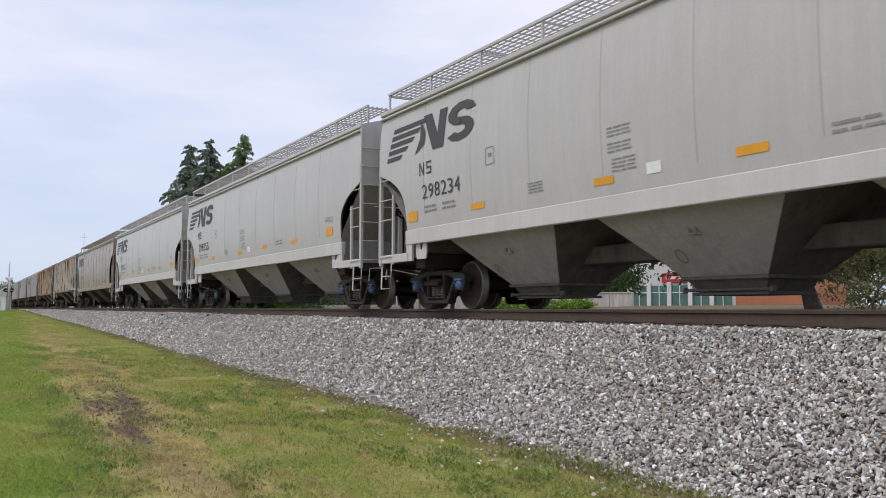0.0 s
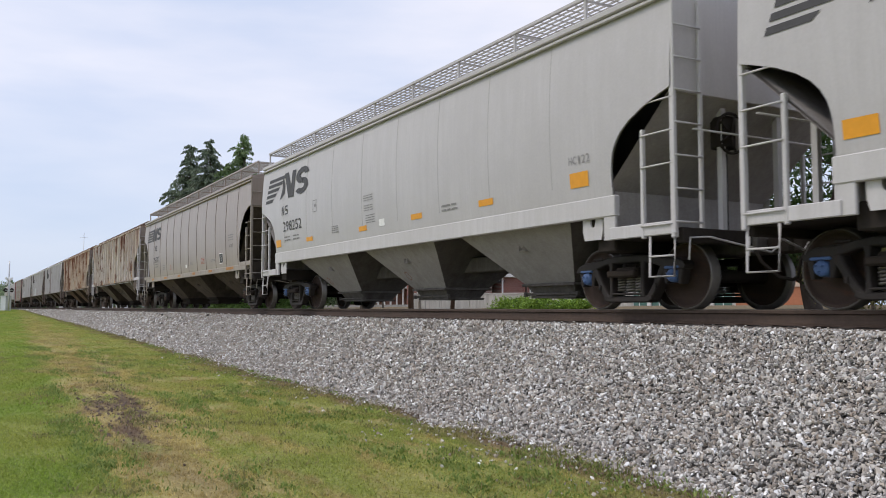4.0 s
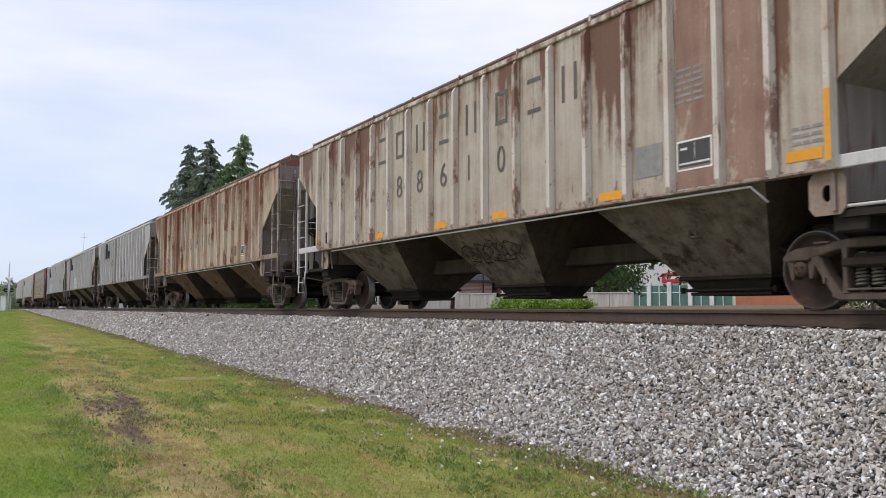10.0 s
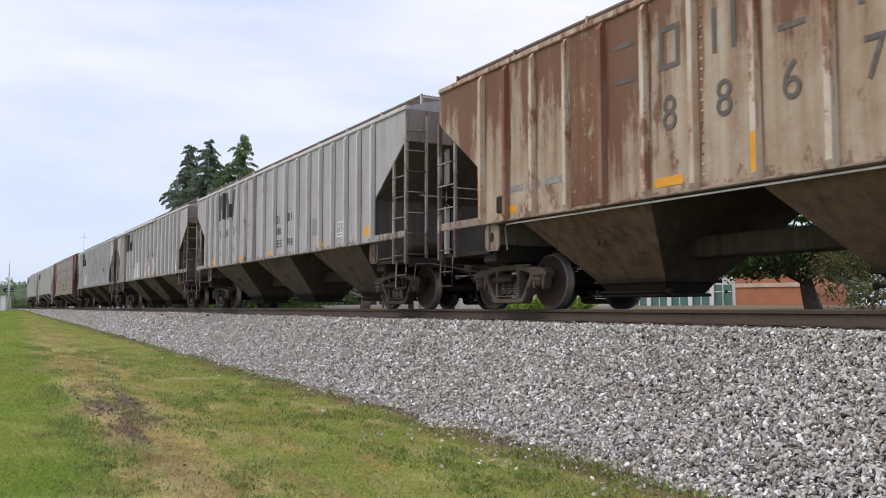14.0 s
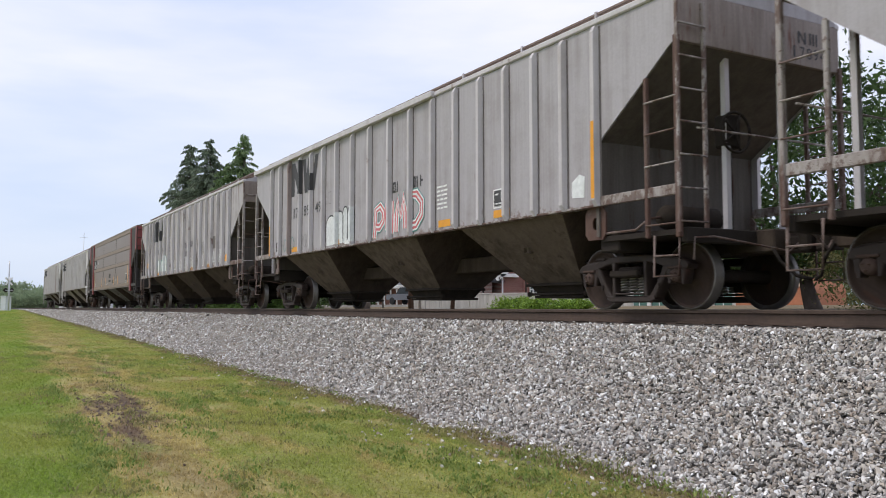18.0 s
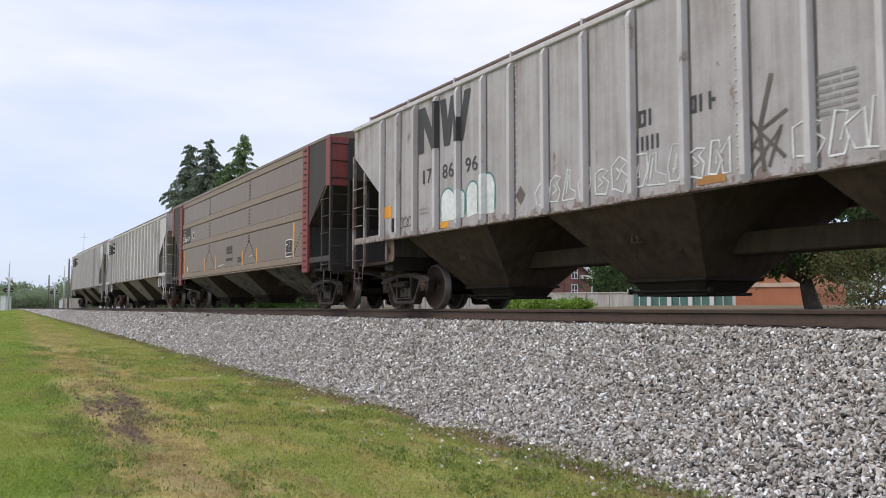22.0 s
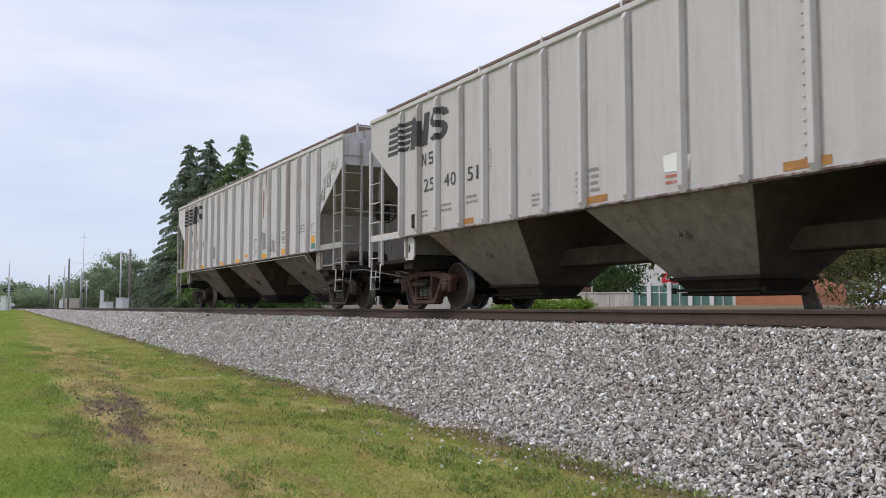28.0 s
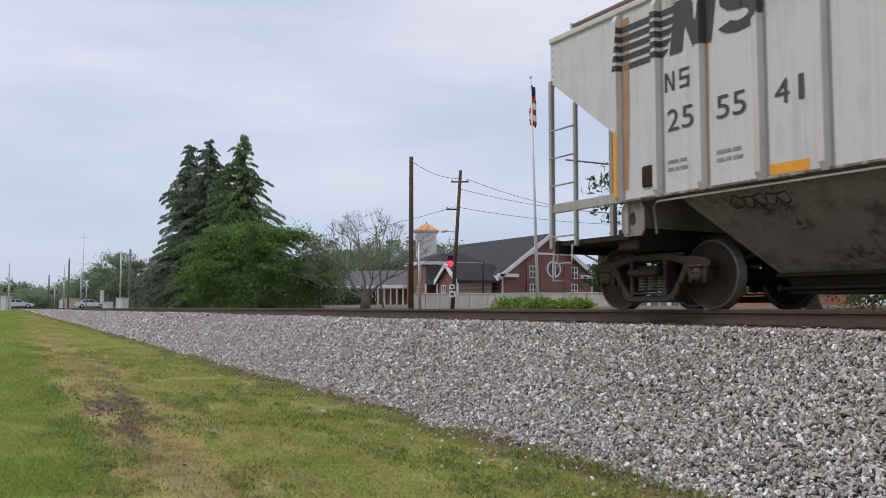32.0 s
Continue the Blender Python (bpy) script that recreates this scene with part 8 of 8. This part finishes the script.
# ---- retaining wall, road, kerb ----
wp = [(-55.11, 19.12), (-51.35, 21.73), (-46.90, 24.82), (-41.66, 28.11)]
for i, (a, b) in enumerate(zip(wp, wp[1:])):
    n = 4
    for k in range(n):
        p, q = Vector((*a, 0)).lerp(Vector((*b, 0)), k / n), Vector((*a, 0)).lerp(Vector((*b, 0)), (k + 1) / n)
        ang = math.degrees(math.atan2(q.y - p.y, q.x - p.x))
        L = (q - p).length
        wall = thing("retaining_wall", "pale stained concrete retaining wall panel", "wall", Geo().box(0.01, L - 0.01, 0, 0.25, -0.6, 1.0 - 0.02 * i, 0.02), CONCRETE, "panels of the wall", "structure", pose(p.x, p.y, 0, 0, 0, ang))
        part("coping", Geo().box(0, L, -0.04, 0.29, 1.0 - 0.02 * i, 1.08 - 0.02 * i, 0.015), CONCRETE, wall)
r0, r1, r2, r3 = Vector((*(-102.92, 20.00), 0)), Vector((*(-69.27, 30.73), 0)), Vector((*(-77.06, 35.23), 0)), Vector((*(-117.35, 24.11), 0))
gz = far_z(0, 60) + 0.004
thing("road", "grey asphalt side road beyond the lawn", "road", Geo().add([(p.x, p.y, gz + 0.18) for p in (r0, r1, r2, r3)] + [(p.x, p.y, gz - 0.2) for p in (r0, r1, r2, r3)], [(0, 1, 2, 3), (0, 4, 5, 1), (1, 5, 6, 2), (2, 6, 7, 3), (3, 7, 4, 0)]), plain("sunlit_pale_road", (0.36, 0.35, 0.34), 0.9), kind="structure")


# ---- buildings ----
def framed(name, label, cat, origin, toward, group=""):
    """A thing whose local x runs along its front and whose y runs back from it."""
    d = Vector((toward[0] - origin[0], toward[1] - origin[1], 0)).normalized()
    m = Matrix(((d.x, -d.y, 0, origin[0]), (d.y, d.x, 0, origin[1]), (0, 0, 1, 0), (0, 0, 0, 1)))
    return thing(name, label, cat, group=group, m=m)


def sash(parent, x, z, w, h, y=-0.03):
    win = part("window", Geo().box(x - w / 2, x + w / 2, y - 0.02, y + 0.06, z, z + h), GLASS, parent, "white-framed window")
    fr = Geo()
    t = 0.09
    for a, b, c, d in ((x - w / 2 - t, x - w / 2, z - t, z + h + t), (x + w / 2, x + w / 2 + t, z - t, z + h + t), (x - w / 2, x + w / 2, z - t, z), (x - w / 2, x + w / 2, z + h, z + h + t), (x - 0.05, x + 0.05, z, z + h), (x - w / 2, x + w / 2, z + h * 0.48, z + h * 0.56)):
        fr.box(a, b, y - 0.07, y, c, d)
    part("frame", fr, WHITE_TRIM, win)


g0, g1 = (-80.0, 43.3), (-80.0, 56.3)
ch = framed("church", "red brick church with white trim and dark roof", "church", g0, g1)
W, EV, RG, D = 13.0, 3.9, 8.35, 20.0
part("gable_wall", Geo().prism([(0, -0.3), (W, -0.3), (W, EV), (W / 2, RG), (0, EV)], "y", 0.0, 0.3), BRICK, ch, "red brick gable wall")
part("side_wall", Geo().box(0, 0.3, 0.3, D, -0.3, EV), BRICK, ch)
part("side_wall", Geo().box(W - 0.3, W, 0.3, D, -0.3, EV), BRICK, ch)
part("back_wall", Geo().prism([(0, -0.3), (W, -0.3), (W, EV), (W / 2, RG), (0, EV)], "y", D - 0.3, D), BRICK, ch)
for s, xs_ in ((1, 0), (-1, W)):
    th, ov = 0.22, 0.5
    k = (RG - EV) / (W / 2)
    part("roof_slope", Geo().add([(xs_ - s * ov, -0.5, EV - k * ov + 0.05), (W / 2, -0.5, RG + 0.05), (W / 2, D + 0.4, RG + 0.05), (xs_ - s * ov, D + 0.4, EV - k * ov + 0.05),
                                 (xs_ - s * ov, -0.5, EV - k * ov + 0.05 + th), (W / 2, -0.5, RG + 0.05 + th), (W / 2, D + 0.4, RG + 0.05 + th), (xs_ - s * ov, D + 0.4, EV - k * ov + 0.05 + th)],
                                [(3, 2, 1, 0), (4, 5, 6, 7), (0, 1, 5, 4), (1, 2, 6, 5), (2, 3, 7, 6), (3, 0, 4, 7)]), SHINGLE, ch, "dark shingle roof slope")
    part("rake_board", Geo().prism([(xs_ - s * ov, EV - k * ov - 0.35), (xs_ - s * ov, EV - k * ov + 0.2), (W / 2, RG + 0.3), (W / 2, RG - 0.25)][::s], "y", -0.62, -0.5), WHITE_TRIM, ch, "white sloping eaves board")
    part("cornice_return", Geo().box(*sorted((xs_ - s * 0.6, xs_ + s * 2.0)), -0.62, 0.0, EV - 0.45, EV - 0.05, 0.04), WHITE_TRIM, ch)
    part("downspout", Geo().box(*sorted((xs_ + s * 0.05, xs_ + s * 0.2)), -0.12, 0.0, 0.0, EV - 0.4), WHITE_TRIM, ch)
part("eaves_board", Geo().box(-0.62, -0.45, -0.3, D, EV - 0.85, EV - 0.25), WHITE_TRIM, ch, "white eaves board")
part("gable_band", Geo().box(W * 0.26, W * 0.74, -0.12, 0.0, 6.15, 6.4, 0.03), WHITE_TRIM, ch, "white gable band")
CW = W * 0.56
rnd_w = part("round_window", Geo().lathe([(-0.05, 0.0), (-0.05, 0.85)], 28, "y", (CW, 0, 4.5)), GLASS, ch, "round window in a white ring")
part("ring", Geo().lathe([(-0.02, 0.82), (-0.14, 0.85), (-0.14, 0.98), (0.0, 1.02)], 28, "y", (CW, 0, 4.5)), WHITE_TRIM, rnd_w)
part("mullion", Geo().box(CW - 0.24, CW - 0.1, -0.1, -0.04, 3.75, 5.3).box(CW + 0.1, CW + 0.24, -0.1, -0.04, 3.75, 5.3), WHITE_TRIM, rnd_w)
for x, z in ((W * 0.33, 3.5), (W * 0.33, 1.45), (W * 0.79, 3.5), (W * 0.79, 1.45)):
    sash(ch, x, z, 0.75, 1.25)
for x in (W * 0.24, W * 0.43, W * 0.69):
    part("brick_pier", Geo().box(x - 0.2, x + 0.2, -0.10, 0.0, -0.2, 5.0), BRICK, ch)
# the side towards the track: cross gable, hall block, windows and downspouts
nv = framed("church_wing", "low red brick church wing with white eaves", "church", (-98.0, 39.35), (-80.0, 39.35))
GA = 15.5
part("cross_gable", Geo().prism([(GA - 2.1, -0.2), (GA + 2.1, -0.2), (GA + 2.1, 3.0), (GA, 4.75), (GA - 2.1, 3.0)], "y", -1.5, 3.0), BRICK, nv, "small brick cross gable")
for s, xa in ((1, GA - 2.5), (-1, GA + 2.5)):
    part("gable_roof", Geo().prism([(xa, 2.85), (xa, 3.1), (GA, 5.1), (GA, 4.8)][::s], "y", -1.8, 4.5), SHINGLE, nv)
    part("gable_board", Geo().prism([(xa, 2.60), (xa, 3.1), (GA, 5.1), (GA, 4.55)][::s], "y", -1.95, -1.8), WHITE_TRIM, nv, "white gable board")
part("hall", Geo().box(6.4, 11.2, -2.0, 6.0, -0.3, 5.0), BRICK, nv, "brick hall block")
part("hall_cornice", Geo().box(6.1, 11.5, -2.3, 6.0, 5.0, 5.45, 0.05), WHITE_TRIM, nv)
part("hall_roof", Geo().add([(6.1, -2.3, 5.45), (11.5, -2.3, 5.45), (11.5, 6, 5.45), (6.1, 6, 5.45), (7.8, 1, 6.5), (9.8, 1, 6.5), (9.8, 4, 6.5), (7.8, 4, 6.5)], [(0, 1, 5, 4), (1, 2, 6, 5), (2, 3, 7, 6), (3, 0, 4, 7), (4, 5, 6, 7)]), SHINGLE, nv)
part("lean_to_roof", Geo().prism([(11.2, 2.7), (11.2, 5.0), (12.7, 2.7)], "y", -2.0, 2.0), SHINGLE, nv)
for x in (7.7, 9.7):
    sash(nv, x, 1.0, 0.8, 1.5, -2.03)
sash(nv, GA - 0.9, 0.9, 0.8, 1.6, -1.53)
sash(nv, GA + 0.9, 0.9, 0.8, 1.6, -1.53)
for x in (11.35, 13.2, 17.75):
    part("downspout", Geo().box(x - 0.09, x + 0.09, -1.65 if x > 12 else -2.15, -1.5 if x > 12 else -2.0, 0, 2.8), WHITE_TRIM, nv)
# white lantern tower with an orange roof
tx, ty = (-118.87, 54.69)
tw = thing("lantern_tower", "white square tower with an orange pyramid roof", "tower", m=pose(tx, ty, 0, 0, 0, 62))
zt1, zt2 = 11.87, 13.50
part("shaft", Geo().box(-1.6, 1.6, -1.6, 1.6, 0, zt1, 0.08), plain("white_washed_brick", (0.70, 0.70, 0.68), 0.8, 0.0, 0.1), tw)
part("cornice", Geo().box(-1.8, 1.8, -1.8, 1.8, zt1, zt1 + 0.25, 0.05), WHITE_TRIM, tw)
part("roof", Geo().add([(-2.0, -2.0, zt1 + 0.25), (2.0, -2.0, zt1 + 0.25), (2.0, 2.0, zt1 + 0.25), (-2.0, 2.0, zt1 + 0.25), (0, 0, zt2)], [(0, 1, 4), (1, 2, 4), (2, 3, 4), (3, 0, 4), (3, 2, 1, 0)]), COPPER, tw, "orange pyramid roof")
part("finial", Geo().lathe([(zt2 - 0.2, 0.25), (zt2 + 0.1, 0.12), (zt2 + 0.35, 0.0)], 10, "z"), COPPER, tw)
# low building with a porch
h0, h1 = (-110.17, 32.99), (-99.29, 42.54)
hs = framed("low_building", "low brick building with a grey roof and white porch", "building", h0, h1)
W3 = (Vector((*h1, 0)) - Vector((*h0, 0))).length
part("wall", Geo().box(0, W3, 0, 9, -0.3, 2.9), plain("dull_red_brick_wall", (0.26, 0.14, 0.105), 0.9, 0.0, 0.25, 10.0), hs)
part("roof", Geo().prism([(-0.7, 2.75), (9.7, 2.75), (4.5, 5.2)], "x", -0.6, W3 + 0.6), plain("grey_roof_shingle", (0.13, 0.13, 0.135), 0.9), hs, "grey shingle roof")
part("eaves_board", Geo().box(-0.6, W3 + 0.6, -0.85, -0.7, 2.55, 2.95), WHITE_TRIM, hs)
part("porch_roof", Geo().box(W3 * 0.72, W3 * 0.98, -3.4, 0, 2.5, 2.95, 0.04), WHITE_TRIM, hs)
for k in range(5):
    x = W3 * (0.73 + 0.06 * k)
    part("porch_column", Geo().lathe([(0.0, 0.16), (0.12, 0.13), (2.4, 0.11), (2.5, 0.16)], 10, "z", (x, -3.2, 0)), WHITE_TRIM, hs)
for k in range(6):
    sash(hs, W3 * (0.06 + 0.11 * k), 0.8, 0.9, 1.4)
# shop with glazed front and red sign, and the orange brick building beside it
s0, s1 = (-59.77, 43.86), (-50.52, 47.45)
shop = framed("shop", "pale shop front with green glazing and red sign", "shop", s0, s1)
W4 = (Vector((*s1, 0)) - Vector((*s0, 0))).length
part("wall", Geo().box(0, W4, 0, 12, -0.3, 5.2), plain("pale_render", (0.62, 0.62, 0.60), 0.8, 0.0, 0.1), shop)
part("parapet", Geo().box(-0.1, W4 + 0.1, -0.15, 12, 5.2, 5.5, 0.04), WHITE_TRIM, shop)
for k in range(5):
    x = W4 * (0.04 + 0.195 * k)
    pane = part("glazing", Geo().box(x, x + W4 * 0.15, -0.05, 0.1, 0.1, 2.0), GREEN_AWNING, shop, "green tinted shop window")
    part("mullion", Geo().box(x + W4 * 0.075 - 0.04, x + W4 * 0.075 + 0.04, -0.1, -0.05, 0.1, 2.0).box(x, x + W4 * 0.15, -0.1, -0.05, 1.35, 1.43), WHITE_TRIM, pane)
    part("pier", Geo().box(x - W4 * 0.04, x - 0.02, -0.2, 0.0, -0.2, 2.3), WHITE_TRIM, shop)
part("sign_band", Geo().box(W4 * 0.34, W4 * 0.68, -0.18, -0.02, 2.25, 3.1, 0.03), SIGN_RED, shop, "red sign board")
part("sign_marks", Geo().box(W4 * 0.38, W4 * 0.64, -0.2, -0.18, 2.55, 2.8), WHITE_TRIM, shop, "pale bar on the sign")
b0, b1 = (-45.21, 41.47), (-40.07, 43.12)
bb = framed("brick_building", "orange brick building with a pale band", "building", b0, b1)
W5 = (Vector((*b1, 0)) - Vector((*b0, 0))).length
part("wall", Geo().prism([(0, -0.3), (W5, -0.3), (W5, 1.3), (W5 - 0.5, 2.6), (0, 2.9)], "y", 0, 8), ORANGE_BRICK, bb)
part("pale_band", Geo().box(0, W5 - 0.3, -0.08, 0.0, 1.55, 1.85), plain("pale_stone_band", (0.55, 0.42, 0.32), 0.8), bb)
part("roof_cap", Geo().box(-0.1, W5 - 0.4, -0.15, 8, 2.85, 3.0), CONCRETE, bb)


# ---- the far level crossing ----
def saloon_car(label, origin, toward, mat, group="cars at the crossing"):
    """A small saloon car in parts; local x runs to its nose."""
    car = framed("saloon_car", label, "car", origin, toward, group)
    belt = [(-2.2, 0.32), (2.2, 0.30), (2.3, 0.45), (2.27, 0.62), (2.05, 0.76), (1.55, 0.84), (0.95, 0.90), (-1.75, 0.97), (-2.15, 0.93), (-2.28, 0.75), (-2.3, 0.5)]
    part("body", Geo().prism(belt[::-1], "y", -0.84, 0.84), mat, car)
    part("cabin", Geo().prism([(-1.75, 0.96), (1.0, 0.89), (0.62, 1.14), (0.22, 1.34), (-0.25, 1.42), (-0.85, 1.40), (-1.35, 1.2)][::-1], "y", -0.70, 0.70), mat, car, "rounded cabin")
    for y in (-1, 1):
        for pane in ([(-1.35, 0.97), (-0.38, 0.95), (-0.38, 1.35), (-0.82, 1.33), (-1.15, 1.18)], [(-0.3, 0.95), (0.78, 0.93), (0.52, 1.12), (0.15, 1.28), (-0.3, 1.35)]):
            part("side_window", Geo().prism(pane[::-1], "y", *sorted((y * 0.70, y * 0.712))), GLASS, car, "dark side window")
        part("tail_lamp", Geo().box(-2.32, -2.26, *sorted((y * 0.5, y * 0.82)), 0.70, 0.86, 0.01), SIGN_RED, car, "red tail lamp")
        part("wing_mirror", Geo().box(0.55, 0.72, *sorted((y * 0.84, y * 1.0)), 0.93, 1.05, 0.03), mat, car)
    part("windscreen", Geo().add([(1.0, -0.62, 0.905), (1.0, 0.62, 0.905), (0.3, 0.58, 1.31), (0.3, -0.58, 1.31)], [(0, 1, 2, 3)]), GLASS, car, "dark windscreen")
    part("rear_window", Geo().add([(-1.76, 0.6, 0.985), (-1.76, -0.6, 0.985), (-1.0, -0.56, 1.385), (-1.0, 0.56, 1.385)], [(0, 1, 2, 3)]), GLASS, car, "dark rear window")
    for x in (-1.35, 1.4):
        for y in (-0.8, 0.8):
            w = part("wheel", Geo().lathe([(-0.1, 0.0), (-0.1, 0.24), (-0.08, 0.32), (0.08, 0.32), (0.1, 0.24), (0.1, 0.0)], 16, "y", (x, y, 0.32)), RUBBER, car)
            part("hub_cap", Geo().lathe([(-0.115, 0.0), (-0.11, 0.2), (-0.1, 0.21)], 12, "y", (x, y, 0.32)), GALV, w)
    return car


ROAD_CARS = [(saloon_car("silver saloon car driving over the crossing", (-147.2, -1.1), (-147.2, 5.0), CAR_SILVER), -1.1 - 3.3 * 29.0), (saloon_car("white saloon car following over the crossing", (-147.2, -60), (-147.2, -50), CAR_WHITE), -1.7 - 3.3 * 32.0)]


def pickup_truck(label, mat):
    truck_ = thing("pickup_truck", label, "pickup truck")
    part("body", Geo().prism([(-2.7, 0.5), (2.6, 0.5), (2.7, 0.75), (2.6, 1.05), (1.3, 1.12), (-2.7, 1.1)][::-1], "y", -0.95, 0.95), mat, truck_)
    part("cab", Geo().prism([(-0.7, 1.1), (1.35, 1.1), (0.75, 1.72), (-0.55, 1.75)][::-1], "y", -0.82, 0.82), GLASS, truck_, "dark glazed cab")
    part("roof_panel", Geo().prism([(-0.6, 1.74), (0.8, 1.71), (0.7, 1.8), (-0.5, 1.82)][::-1], "y", -0.8, 0.8), mat, truck_)
    for x in (-1.7, 1.75):
        for y in (-0.88, 0.88):
            w = part("wheel", Geo().lathe([(-0.12, 0.0), (-0.12, 0.28), (-0.1, 0.38), (0.1, 0.38), (0.12, 0.28), (0.12, 0.0)], 16, "y", (x, y, 0.38)), RUBBER, truck_)
            part("hub_cap", Geo().lathe([(-0.135, 0.0), (-0.13, 0.22), (-0.12, 0.23)], 12, "y", (x, y, 0.38)), GALV, w)
    return truck_


PICKUP = pickup_truck("grey pickup truck on the side road", plain("grey_car_paint", (0.17, 0.18, 0.20), 0.35, 0.2, 0.08))
PICKUP_FROM, PICKUP_TO = (-75.44, 32.00), (-107.34, 22.72)
for (x, y), w, h, mat, lab in (((-161.18, 7.23), 2.1, 2.0, BEIGE_BOX, "beige signal equipment cabinet"), ((-110.69, 7.92), 1.1, 1.55, PALE_BOX, "pale signal equipment cabinet"), ((-166.42, 13.87), 1.7, 1.3, PALE_BOX, "low white roadside box"), ((-161.29, 6.07), 0.9, 1.7, PALE_BOX, "pale signal equipment cabinet"), ((-119.93, -4.43), 0.9, 1.8, PALE_BOX, "pale signal equipment cabinet"), ((-168.50, 13.37), 0.5, 3.4, PALE_BOX, "narrow pale roadside post sign")):
    cab = thing("signal_cabinet", lab, "cabinet", Geo().box(-w / 2, w / 2, -w / 2, w / 2, 0, h, 0.05), mat, "cabinets at the crossing", m=pose(x, y, far_z(x, y) if y > 3 else -0.35, 0, 0, 40))
    part("roof_cap", Geo().box(-w / 2 - 0.06, w / 2 + 0.06, -w / 2 - 0.06, w / 2 + 0.06, h, h + 0.08, 0.02), mat, cab)


def crossing_signal(x, y, z):
    s = thing("crossing_signal", "silver level-crossing signal with a white crossbuck", "signal", group="crossing signals", m=pose(x, y, z, 0, 0, -60))
    part("mast", Geo().tube([(0, 0, -0.1), (0, 0, 4.2)], 0.08, 8), GALV, s)
    for a in (45, -45):
        me = Geo().box(-0.65, 0.65, -0.12, -0.09, -0.11, 0.11).mesh("crossbuck_blade")
        part("crossbuck_blade", me, WHITE_TRIM, s, "", pose(0, 0, 3.7, 0, a, 0))
    for e in (-0.4, 0.4):
        part("lamp_hood", Geo().lathe([(-0.25, 0.16), (-0.02, 0.17), (0.0, 0.26), (0.02, 0.26), (0.02, 0.0)], 14, "y", (e, -0.1, 2.6)), STEEL_BLACK, s)
    part("lamp_bar", Geo().box(-0.5, 0.5, -0.05, 0.05, 2.55, 2.65), GALV, s)


crossing_signal(*(-134.09, 6.57), -0.1)
crossing_signal(*(-149.46, 3.70), -0.1)
crossing_signal(*(-117.92, -4.20), -0.4)
k0 = -143.6
thing("crossing_road", "asphalt road over the level crossing", "road", Geo().box(k0 - 7, k0, -125, 70, -0.5, -0.02), ASPHALT, kind="structure")


# ---- what moves ----
def motions():
    """The train rolls by; its wheels turn."""
    for car, x0 in CARS:
        walk(car, [(t, pose(x0 + run(t), 0, 0)) for t in range(0, 33)])
    for car, y0 in ROAD_CARS:
        walk(car, [(t, pose(-147.2, y0 + 3.3 * t, -0.02, 0, 0, 90)) for t in range(0, 33)])
    a, b = Vector((*PICKUP_FROM, 0)), Vector((*PICKUP_TO, 0))
    ang = math.degrees(math.atan2(b.y - a.y, b.x - a.x))
    way = lambda t: min(max((t - 17.3) / 7.2, 0.0), 1.0)
    walk(PICKUP, [(t, Matrix.Translation(a.lerp(b, way(t)) + Vector((0, 0, 0.355))) @ pose(0, 0, 0, 0, 0, ang)) for t in range(0, 33)])
    for axle, u in WHEELSETS:
        walk(axle, [(i / 10, pose(u, 0, 0.457) @ Matrix.Rotation(run(i / 10) / 0.459 + u, 4, "Y")) for i in range(321)])


motions()
